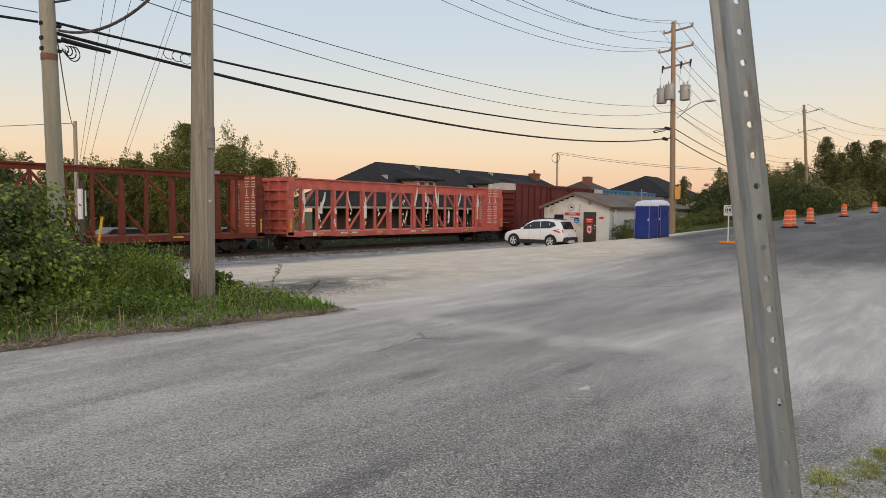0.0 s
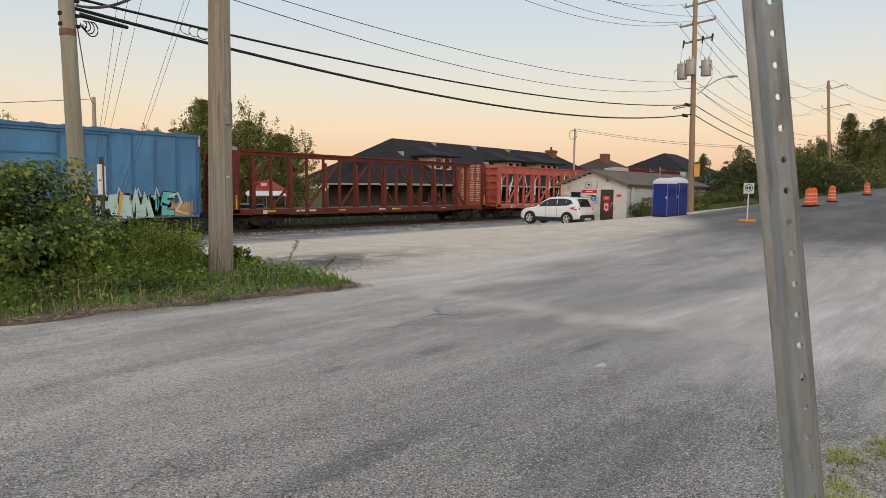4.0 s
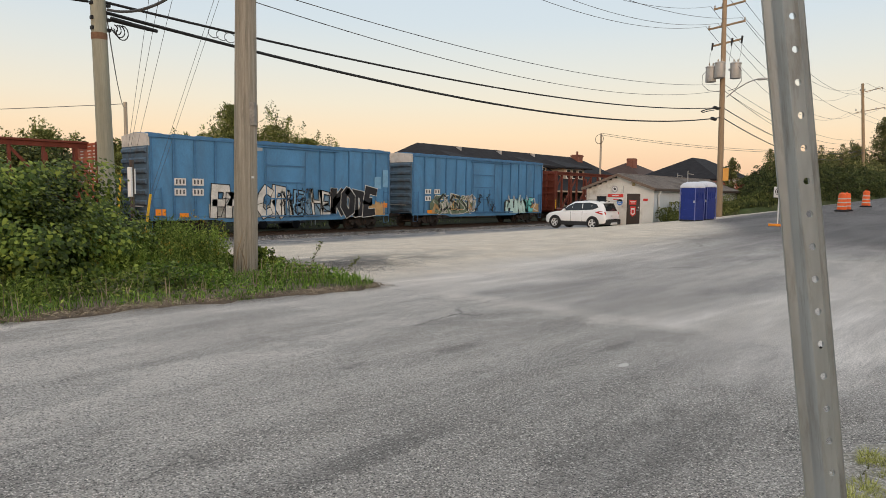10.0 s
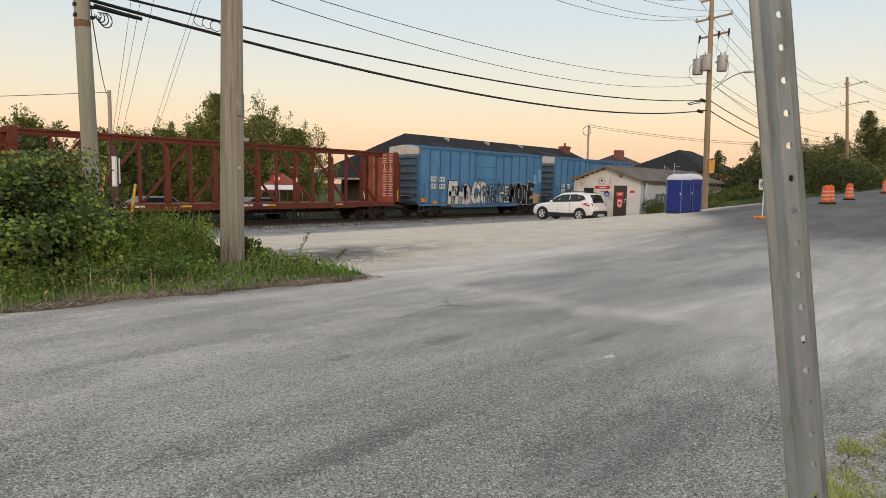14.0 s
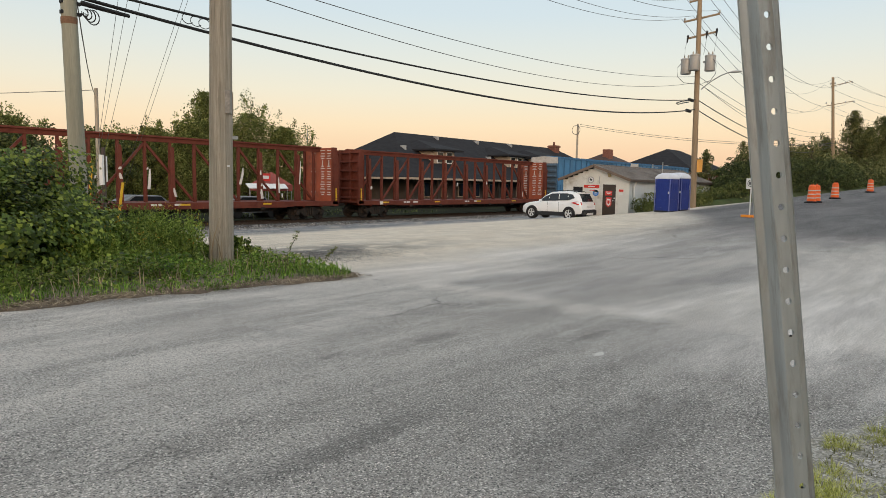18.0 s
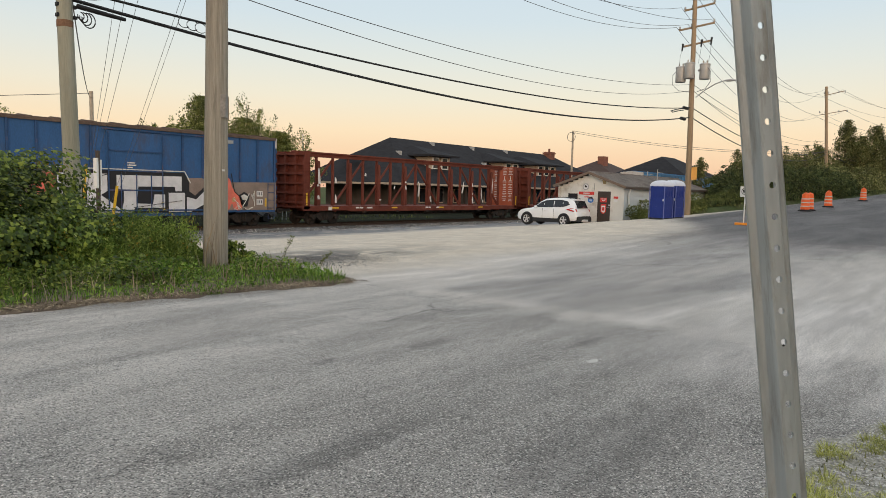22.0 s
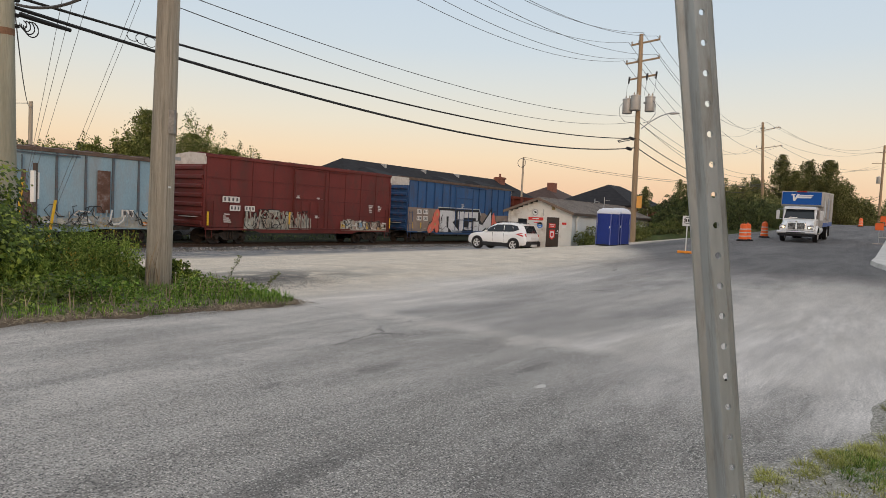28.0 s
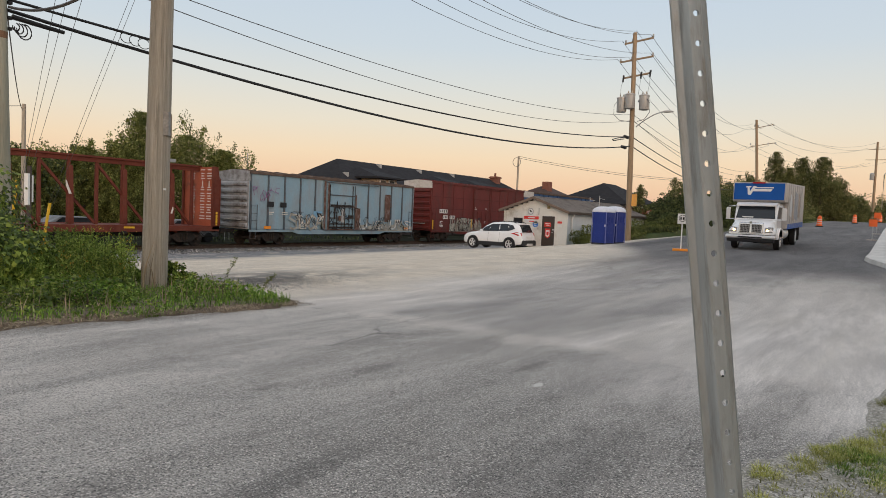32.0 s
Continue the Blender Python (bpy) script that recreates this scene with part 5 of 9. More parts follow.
for (px_, py_, pz_) in ((42.55, 15.5, 7.10), (42.2, 15.5, 6.4)):
    solid("splice_closure", Geo().lathe([(0.05, -0.4), (0.10, -0.34), (0.10, 0.3), (0.04, 0.42)], 10, "x", (px_, py_, pz_)), M["cable"], "black splice closure hung on the cable", "cable box", smooth=True)

solid("cable_slack_loop", Geo().tube([(42.5, 15.47, 7.08), (41.6, 15.4, 6.95), (40.6, 15.38, 6.80), (39.8, 15.38, 6.62), (40.1, 15.38, 6.58), (40.9, 15.38, 6.74), (41.9, 15.4, 6.9)], 0.03, 6), M["cable"], "slack black cable loop lashed under the line", "cable", smooth=True)

# ---------------------------------------------------------------- site office
M["fascia_brown"] = mat("faded_brown_fascia_paint", (0.16, 0.115, 0.085), 0.6, var=0.15)
SX, SYN, SYF = 39.1, 17.83, 22.38
base_z, eave_z, ridge_z, LEN = -0.32, 2.05, 2.86, 15.0
office = thing("site_office", "small cream-sided site office with a brown shingle gable roof", "shed", pose(SX, SYN, 0))
W = SYF - SYN
mid = W / 2
door_y0, door_y1 = 0.82, 1.72
win_y0, win_y1 = 3.2, 3.8
# front wall in siding boards, cut round the door and the window
boards = int((ridge_z - base_z) / 0.13)
for i in range(boards):
    z0, z1 = base_z + i * 0.13, base_z + (i + 1) * 0.13
    if z1 <= eave_z:
        y0, y1 = 0.0, W
    else:
        f = (min(z1, ridge_z) - eave_z) / (ridge_z - eave_z)
        y0, y1 = mid * f, W - mid * f
    spans = [(y0, y1)]
    for a, b, lo, hi in ((door_y0, door_y1, base_z, base_z + 2.03), (win_y0, win_y1, 1.0, 1.50)):
        if z1 > lo + 0.02 and z0 < hi - 0.02:
            spans = [q for s in spans for q in ((s[0], min(s[1], a)), (max(s[0], b), s[1])) if q[1] - q[0] > 0.05]
    for a, b in spans:
        part("siding_board", Geo().prism([(-0.022, z0), (0, z0 - 0.004), (0.06, z0), (0.06, z1), (-0.004, z1)], a, b), M["siding"], office)
part("inner_wall", Geo().box(0.06, 0.1, 0.02, door_y0, base_z, eave_z).box(0.06, 0.1, door_y1, win_y0, base_z, eave_z).box(0.06, 0.1, win_y1, W, base_z, eave_z), M["dark_wall"], office)
side_boards = int((eave_z - base_z) / 0.16)
sb = Geo().prism([(-0.022, 0), (0, -0.004), (0.05, 0), (0.05, 0.16), (-0.004, 0.16)], 0, LEN).mesh("siding_board", M["siding_blue"])
for i in range(side_boards):
    part("siding_board", sb, None, office, at=Matrix.Translation((0, 0, base_z + i * 0.16)) @ Matrix(((0, 1, 0, 0.1), (1, 0, 0, 0), (0, 0, 1, 0), (0, 0, 0, 1))))
    part("siding_board", sb, None, office, at=Matrix.Translation((0, 0, base_z + i * 0.16)) @ Matrix(((0, 1, 0, 0.1), (-1, 0, 0, W), (0, 0, 1, 0), (0, 0, 0, 1))))
part("back_wall", Geo().add([(LEN, 0, base_z), (LEN, W, base_z), (LEN, W, eave_z), (LEN, mid, ridge_z), (LEN, 0, eave_z), (LEN + 0.1, 0, base_z), (LEN + 0.1, W, base_z), (LEN + 0.1, W, eave_z), (LEN + 0.1, mid, ridge_z), (LEN + 0.1, 0, eave_z)], [(0, 1, 2, 3, 4), (9, 8, 7, 6, 5), (0, 5, 6, 1), (1, 6, 7, 2), (2, 7, 8, 3), (3, 8, 9, 4), (4, 9, 5, 0)]), M["siding_blue"], office)
sl = (ridge_z - eave_z) / mid
for s in (0, 1):
    o = 0.28
    ya, yb = (-o, mid) if s == 0 else (W + o, mid)
    za = eave_z - sl * o
    g = Geo().add([(-0.35, ya, za), (LEN + 0.4, ya, za), (LEN + 0.4, yb, ridge_z), (-0.35, yb, ridge_z), (-0.35, ya, za + 0.08), (LEN + 0.4, ya, za + 0.08), (LEN + 0.4, yb, ridge_z + 0.08), (-0.35, yb, ridge_z + 0.08)],
                  [(3, 2, 1, 0), (4, 5, 6, 7), (0, 1, 5, 4), (1, 2, 6, 5), (2, 3, 7, 6), (3, 0, 4, 7)])
    roof = part("roof_slope", g, M["shingle"], office, "brown-grey asphalt shingle roof slope")
    for k in range(1, 13):
        f = k / 13
        y, z = ya + (yb - ya) * f, za + (ridge_z - za) * f
        part("shingle_course", Geo().beam((-0.33, y, z + 0.085), (LEN + 0.41, y, z + 0.085), 0.05, 0.008), M["shingle"], roof)
    part("fascia", Geo().beam((-0.36, ya, za + 0.02), (-0.36, yb, ridge_z + 0.02), 0.04, 0.16), M["fascia_brown"], office, "brown fascia board")
part("fascia", Geo().box(-0.35, LEN + 0.4, -0.31, -0.27, eave_z - sl * 0.28 - 0.08, eave_z - sl * 0.28 + 0.09), M["door_brown"], office, "dark brown eaves gutter")
part("ridge_cap", Geo().tube([(-0.36, mid, ridge_z + 0.08), (LEN + 0.41, mid, ridge_z + 0.08)], 0.06, 6), M["shingle"], office)
part("downpipe", Geo().tube([(0.5, -0.26, eave_z - 0.15), (0.55, -0.10, eave_z - 0.5), (0.75, -0.12, base_z + 0.15), (0.85, -0.3, base_z + 0.05)], 0.06, 8), M["white_sign"], office, "white drain pipe", smooth=True)
for y in (0.0, W):
    part("corner_trim", Geo().box(-0.035, 0.03, y - 0.05, y + 0.05, base_z, eave_z), M["siding"], office)
door = part("door", Geo().box(-0.03, 0.03, door_y0, door_y1, base_z + 0.03, base_z + 2.02), M["door_brown"], office, "dark brown metal door with red notices", 0.008)
part("door_frame", Geo().box(-0.045, 0.02, door_y0 - 0.06, door_y0, base_z, base_z + 2.09).box(-0.045, 0.02, door_y1, door_y1 + 0.06, base_z, base_z + 2.09).box(-0.045, 0.02, door_y0, door_y1, base_z + 2.02, base_z + 2.09), M["siding"], door)
part("door_handle", Geo().tube([(-0.03, door_y0 + 0.09, base_z + 1.0), (-0.09, door_y0 + 0.09, base_z + 1.0), (-0.09, door_y0 + 0.2, base_z + 1.0)], 0.014, 6).box(-0.05, -0.03, door_y0 + 0.05, door_y0 + 0.13, base_z + 1.12, base_z + 1.2), M["alloy"], door, "silver lever handle")
dn = part("notice", Geo().box(-0.037, -0.031, door_y0 + 0.25, door_y0 + 0.72, base_z + 1.33, base_z + 1.62), M["red_sign"], door, "red notice with white bars")
part("printed_bar", Geo().box(-0.041, -0.0375, door_y0 + 0.3, door_y0 + 0.66, base_z + 1.52, base_z + 1.56), M["white_sign"], dn)
part("printed_bar", Geo().box(-0.041, -0.0375, door_y0 + 0.36, door_y0 + 0.6, base_z + 1.42, base_z + 1.46), M["white_sign"], dn)
dn2 = part("notice", Geo().prism([(0.28, 0.72), (0.28, 1.22), (0.66, 1.22), (0.66, 0.72), (0.47, 0.58)], -0.037, -0.031), M["red_sign"], door, "red shield-shaped notice", at=Matrix(((0, 1, 0, 0), (1, 0, 0, door_y0), (0, 0, 1, base_z), (0, 0, 0, 1))))
part("printed_shield", Geo().prism([(0.34, 0.76), (0.34, 1.12), (0.6, 1.12), (0.6, 0.76), (0.47, 0.66)], -0.041, -0.0375), M["white_sign"], dn2)
part("printed_mark", Geo().prism([(0.39, 0.84), (0.39, 1.02), (0.55, 1.02), (0.55, 0.84), (0.47, 0.76)], -0.044, -0.0415), M["red_sign"], dn2)
win = part("window", Geo().box(-0.04, 0.02, win_y0 - 0.04, win_y0, 0.97, 1.53).box(-0.04, 0.02, win_y1, win_y1 + 0.04, 0.97, 1.53).box(-0.04, 0.02, win_y0, win_y1, 1.50, 1.53).box(-0.06, 0.02, win_y0, win_y1, 0.97, 1.0), M["door_brown"], office, "small dark-framed window")
part("pane", Geo().box(-0.012, -0.006, win_y0, win_y1, 1.0, 1.50), M["glass"], win, "dark glass pane")
for y0, y1, z0, z1, mt, lb in ((1.98, 3.06, 1.47, 1.66, "red_sign", "red company sign"), (2.0, 2.95, 1.20, 1.44, "white_sign", "white notice board")):
    sg = part("wall_sign", Geo().box(-0.045, -0.03, y0, y1, z0, z1), M[mt], office, lb)
    part("printed_bar", Geo().box(-0.049, -0.0455, y0 + 0.3, y1 - 0.3, (z0 + z1) / 2 - 0.03, (z0 + z1) / 2 + 0.03), M["white_sign" if mt == "red_sign" else "red_sign"], sg)
rs = part("wall_sign", Geo().lathe([(0.20, -0.045), (0.20, -0.03)], 20, "x", (0, 2.2, 1.15)), M["blue_sign"], office, "round blue sign")
part("printed_bar", Geo().box(-0.05, -0.0455, 2.12, 2.28, 1.17, 1.22), M["white_sign"], rs)
part("printed_bar", Geo().box(-0.05, -0.0455, 2.1, 2.3, 1.06, 1.10), M["white_sign"], rs)
rs = part("wall_sign", Geo().lathe([(0.22, -0.05), (0.22, -0.03)], 20, "x", (0, 2.58, 1.98)), M["steel_gray"], office, "round sign with a dark emblem")
part("printed_disc", Geo().lathe([(0.16, -0.054), (0.16, -0.0505)], 16, "x", (0, 2.58, 1.98)), M["white_sign"], rs)
part("printed_mark", Geo().box(-0.058, -0.0545, 2.48, 2.62, 1.93, 2.03).box(-0.058, -0.0545, 2.56, 2.66, 1.99, 2.07), M["black"], rs)
part("wall_sign", Geo().box(-0.045, -0.03, 0.32, 0.62, 1.26, 1.40), M["red_sign"], office, "small red sign beside the door")
part("wall_sign", Geo().box(-0.045, -0.03, 0.34, 0.60, 1.05, 1.2), M["white_sign"], office, "small white sign beside the door")
part("wall_lamp", Geo().box(-0.12, -0.03, 1.18, 1.36, 2.18, 2.36).box(-0.16, -0.05, 1.14, 1.4, 2.36, 2.41), mat("brass_lamp_housing", (0.35, 0.27, 0.13), 0.5, 0.3), office, "small brass wall lamp", 0.015)
part("conduit", Geo().tube([(-0.04, 1.98, 1.75), (-0.04, 1.98, 2.2)], 0.025, 6), M["steel_gray"], office)
part("step", Geo().box(-0.5, -0.05, door_y0 - 0.1, door_y1 + 0.1, base_z - 0.15, base_z - 0.01), M["concrete"], office, "concrete door step", 0.015)
part("foundation", Geo().box(0.0, LEN, 0.03, W - 0.03, base_z - 0.7, base_z), M["concrete"], office)
for (xx, yy) in ((8.0, 1.1), (11.5, 3.3)):
    part("vent_pipe", Geo().tube([(xx, yy, 2.3), (xx, yy, 3.4)], 0.03, 6).beam((xx, yy, 3.2), (xx + 0.3, yy - 0.3, 3.15), 0.03, 0.03), M["steel_gray"], office)


# ---------------------------------------------------------------- portable toilets
M["potty_post"] = mat("grey_blue_plastic", (0.17, 0.20, 0.45), 0.5, bump=0, var=0.05)


def toilet(x, y, rot, label):
    t = thing("portable_toilet", label, "portable toilet", pose(x, y, gnd(x, y), 0, 0, rot), group="portable toilets")
    h, a = 1.80, 0.45
    part("skid", Geo().box(-a, a, -a, a, 0, 0.09), M["plastic"], t, bevel=0.01)
    for k, (r, ribs) in enumerate(((0, True), (90, True), (180, False), (270, True))):
        g = Geo().box(-a + 0.05, a - 0.05, -a + 0.012, -a + 0.05, 0.09, h)
        wl_ = part("wall_panel", g, M["potty_blue"], t, bevel=0.008, at=pose(0, 0, 0, 0, 0, r))
        part("recess", Geo().box(-a + 0.12, a - 0.12, -a + 0.002, -a + 0.014, 0.25, 0.62), M["potty_blue"], wl_, bevel=0.008)
        part("recess", Geo().box(-a + 0.12, a - 0.12, -a + 0.002, -a + 0.014, 0.70, 1.85), M["potty_blue"], wl_, bevel=0.008)
        for i in range(4):
            part("wall_rib", Geo().tube([(-0.3 + i * 0.17, -a + 0.0, 1.05 + 0.05 * i), (-0.27 + i * 0.17, -a - 0.01, 1.3), (-0.33 + i * 0.18, -a, 1.55)], 0.014, 5), M["potty_blue"], wl_)
    for cx in (-a, a):
        for cy in (-a, a):
            part("corner_post", Geo().box(cx - 0.018, cx + 0.018, cy - 0.018, cy + 0.018, 0.05, h), M["potty_post"], t, "pale corner post", 0.006)
    prof = [(1.03, 0.0), (1.05, 0.03), (1.0, 0.12), (0.82, 0.24), (0.5, 0.31), (0.2, 0.33)]
    g = Geo()
    n = 4
    rings = []
    for s, z in prof:
        rings += [(sx * a * s, sy * a * s, h + z) for sx, sy in ((-1, -1), (1, -1), (1, 1), (-1, 1))]
    m_ = len(prof)
    g.add(rings, [(i * 4 + k, i * 4 + (k + 1) % 4, (i + 1) * 4 + (k + 1) % 4, (i + 1) * 4 + k) for i in range(m_ - 1) for k in range(4)] + [(3, 2, 1, 0), tuple((m_ - 1) * 4 + k for k in range(4))])
    part("roof", g, M["potty_white"], t, "domed white plastic roof", 0.03, True)
    part("door_latch", Geo().box(-a - 0.02, -a, -0.42, -0.36, 1.0, 1.12), M["potty_white"], t)
    return t


toilet(35.75, 14.08, -10, "blue portable toilet with a white domed roof")
toilet(36.85, 13.86, -11, "blue portable toilet with a white roof behind another one")

# ---------------------------------------------------------------- temporary sign, barrels, road furniture
ts = thing("temporary_sign", "white roadside sign on a thin post with an orange foot", "road sign", pose(29.55, 8.07, gnd(29.55, 8.07), 0, 0, 16))
part("foot", Geo().box(-0.12, 0.12, -0.34, 0.34, 0, 0.10).box(-0.3, 0.3, -0.06, 0.06, 0, 0.06), mat("orange_sign_foot", (0.85, 0.30, 0.03), 0.6), ts, "orange plastic foot", 0.015)
part("post", Geo().box(-0.025, 0.025, -0.025, 0.025, 0.08, 1.62), M["white_sign"], ts)
pl = part("plate", Geo().box(-0.045, -0.028, -0.20, 0.20, 1.18, 1.62), M["white_sign"], ts, "white square sign plate", 0.005)
part("printed_ring", Geo().tube([(-0.049, 0.14 * math.cos(a), 1.42 + 0.14 * math.sin(a)) for a in np.linspace(0, 6.283, 22)], 0.012, 5), M["black"], pl)
part("printed_bar", Geo().box(-0.052, -0.0455, -0.08, -0.01, 1.36, 1.48), M["black"], pl)
part("printed_bar", Geo().box(-0.052, -0.0455, 0.03, 0.09, 1.36, 1.48), M["black"], pl)


def drum(x, y, tilt=0.0):
    d = thing("traffic_barrel", "orange traffic barrel with white bands on a black base", "traffic barrel", pose(x, y, gnd(x, y), tilt, 0, random.uniform(0, 90)), group="traffic barrels")
    part("base", Geo().lathe([(0.36, 0), (0.38, 0.02), (0.37, 0.07), (0.27, 0.11)], 8), M["tyre"], d, "black rubber base")
    zs = [0.1, 0.28, 0.32, 0.50, 0.54, 0.72, 0.76, 0.94, 1.04]
    rs_ = [0.25, 0.245, 0.235, 0.23, 0.22, 0.215, 0.205, 0.20, 0.175]
    part("shell", Geo().lathe(list(zip(rs_, zs)) + [(0.1, 1.07)], 18), M["drum_orange"], d, smooth=True)
    for z, r in ((0.30, 0.243), (0.52, 0.229), (0.74, 0.214)):
        part("reflective_band", Geo().lathe([(r + 0.002, z - 0.032), (r + 0.006, z - 0.028), (r - 0.002, z + 0.028), (r - 0.006, z + 0.032)], 18), M["drum_white"], d, smooth=True)
    part("handle", Geo().tube([(-0.1, 0, 1.04), (-0.06, 0, 1.12), (0.06, 0, 1.12), (0.1, 0, 1.04)], 0.02, 6), M["drum_orange"], d)
    return d


for x, y in ((44.6, 8.72), (45.2, 8.60), (51.1, 8.6), (65.0, 8.4), (76.3, 7.3), (96.0, 5.4), (112.0, 3.2)):
    drum(x, y)


def work_sign(x, y, h):
    s = thing("work_sign", "orange road-work sign on a light stand", "road sign", pose(x, y, gnd(x, y), 0, 0, 5), group="road-work signs")
    part("foot", Geo().box(-0.3, 0.3, -0.04, 0.04, 0, 0.05).box(-0.04, 0.04, -0.3, 0.3, 0, 0.06), M["drum_white"], s)
    part("post", Geo().box(-0.02, 0.02, -0.02, 0.02, 0.05, h), M["steel_gray"], s)
    part("plate", Geo().box(-0.04, -0.02, -0.23, 0.23, h - 0.46, h), M["drum_orange"], s, "orange square sign plate")
    return s


work_sign(50.6, 1.85, 1.35)
work_sign(62.0, 2.0, 1.7)

isl = Geo()
outline = [(27.0, 0.55), (29.5, 1.15), (31.0, 1.38), (34, 1.36), (70, 1.75), (110, 1.9)]
for (x0, y0), (x1, y1) in zip(outline, outline[1:]):
    for (ya, yb, za, zb) in ((0.0, 0.0, -0.05, 0.15),):
        isl.add([(x0, y0, gnd(x0, y0) - 0.05), (x1, y1, gnd(x1, y1) - 0.05), (x1, y1 - 0.04, gnd(x1, y1) + 0.16), (x0, y0 - 0.04, gnd(x0, y0) + 0.16), (x1, -2.2, gnd(x1, 0) + 0.20), (x0, -2.2 if x0 > 28 else -1.2, gnd(x0, 0) + 0.20)], [(0, 1, 2, 3), (3, 2, 4, 5)])
isl.add([(27.0, 0.55, gnd(27, 0) - 0.05), (27.0, 0.51, gnd(27, 0) + 0.16), (27.0, -1.2, gnd(27, 0) + 0.2), (27.0, -1.2, gnd(27, 0) - 0.05)], [(0, 1, 2, 3)])
solid("pavement", isl, M["concrete"], "pale concrete pavement with a raised kerb beside the road", "pavement", kind="structure")

# trackside markers behind the shrub
for x, y, zt, dx in ((8.32, 20.45, 2.0, 0.22), (9.06, 20.13, 1.4, 0.30)):
    z0 = gnd(x, y)
    solid("marker_post", Geo().beam((-dx, 0, 0), (0, 0, zt - z0), 0.075, 0.05), M["yellow"], "leaning yellow marker post by the track", "post", pose(x, y, z0), group="yellow marker posts")
z0 = gnd(9.77, 23.1)
mk = thing("track_sign", "narrow white and brown trackside sign seen edge-on", "sign", pose(9.77, 23.1, z0, 0, 0, 35))
part("post", Geo().box(-0.05, 0.05, -0.05, 0.05, 0, 3.3), M["door_brown"], mk)
part("plate", Geo().box(-0.16, -0.055, -0.06, 0.06, 2.1 - 0.05, 3.05), M["white_sign"], mk, "white plate", 0.005)
part("plate", Geo().box(0.06, 0.13, -0.06, 0.06, 2.15, 3.0), M["white_sign"], mk, "white plate", 0.005)


# ---------------------------------------------------------------- station and houses beyond the track
def hip_roof(x0, x1, y0, y1, zw, zr, run, over=0.0):
    """A hipped roof: eaves rectangle, ridge along x, hips of the given run at both ends."""
    ym = (y0 + y1) / 2
    t = 0.18
    v = [(x0, y0, zw), (x1, y0, zw), (x1, y1, zw), (x0, y1, zw), (x0 + run, ym, zr), (x1 - run, ym, zr), (x0, y0, zw - t), (x1, y0, zw - t), (x1, y1, zw - t), (x0, y1, zw - t)]
    return Geo().add(v, [(0, 1, 5, 4), (1, 2, 5), (2, 3, 4, 5), (3, 0, 4), (6, 7, 1, 0), (7, 8, 2, 1), (8, 9, 3, 2), (9, 6, 0, 3), (9, 8, 7, 6)])


station = thing("station_building", "long old station with a dark slate hipped roof and dormers", "building", pose(0, 0, 0))
part("wall", Geo().box(50.5, 92.5, 46.5, 59.5, -1.0, 2.35), M["dark_wall"], station, "dark stone ground-floor wall")
part("roof", hip_roof(46.8, 96.0, 44.0, 61.5, 2.15, 7.25, 7.2), M["slate"], station, "dark slate hipped roof")
part("eaves_board", Geo().box(46.8, 96.0, 43.9, 43.99, 1.93, 2.13).box(46.7, 46.79, 44.0, 61.5, 1.93, 2.13), M["stone"], station, "pale eaves board")
for i in range(17):
    x = 49.5 + i * 2.7
    part("veranda_post", Geo().box(x - 0.1, x + 0.1, 44.5, 44.7, -1.0, 1.97), M["door_brown"], station)
for i in range(14):
    x = 52.0 + i * 2.9
    w_ = part("window", Geo().box(x, x + 1.1, 46.40, 46.48, 0.1, 1.7), M["stone"], station)
    part("pane", Geo().box(x + 0.12, x + 0.98, 46.36, 46.395, 0.22, 1.58), M["glass"], w_)
for k, x in enumerate((55.6, 69.5, 78.0)):
    w = 1.7 if k < 2 else 2.6
    d = part("dormer", Geo().box(x - w, x + w, 46.7, 50.0, 3.4, 5.25), M["stone"], station, "beige dormer with small windows")
    part("dormer_roof", hip_roof(x - w - 0.75, x + w + 0.75, 45.9, 54.5, 5.25, 6.35, 1.9), M["slate"], d, "dark slate dormer roof")
    for j in range(2 if k < 2 else 3):
        xx = x - w + 0.45 + j * 1.5
        wd = part("window", Geo().box(xx, xx + 1.0, 46.6, 46.69, 3.75, 5.0), M["white_sign"], d)
        part("pane", Geo().box(xx + 0.1, xx + 0.9, 46.56, 46.595, 3.85, 4.9), M["glass"], wd)
for x, f in ((52.0, 0.62), (66.0, 0.5), (73.5, 0.55), (60.5, 0.93), (68.3, 0.92), (76.0, 0.93)):
    y = 44 + 8.75 * f
    z = 2.15 + 5.1 * f
    part("roof_vent", Geo().box(x - 0.12, x + 0.12, y - 0.35, y + 0.35, z - 0.2, z + 0.27), M["steel_gray"], station, "pale metal roof flashing")
for x, y, zt in ((87.5, 52.0, 7.6),):
    c = part("chimney", Geo().box(x - 0.6, x + 0.6, y - 0.6, y + 0.6, 4.0, zt), M["brick"], station, "red brick chimney")
    part("chimney_cap", Geo().box(x - 0.72, x + 0.72, y - 0.72, y + 0.72, zt - 0.3, zt - 0.1).tube([(x, y, zt), (x, y, zt + 0.5)], 0.16, 8), M["brick"], c)
part("side_wing_roof", Geo().box(48.2, 49.6, 52.0, 55.0, 4.75, 4.85), M["stone"], station, "flat pale side roof")

M["roof_umber"] = mat("dull_umber_shingle", (0.062, 0.040, 0.034), 0.9, var=0.2, scale=2)
h2 = thing("house", "house with a dull brown roof and brick chimney beyond the track", "house")
part("wall", Geo().box(112.0, 122.0, 54.0, 62.0, -1, 5.2), M["stone"], h2)
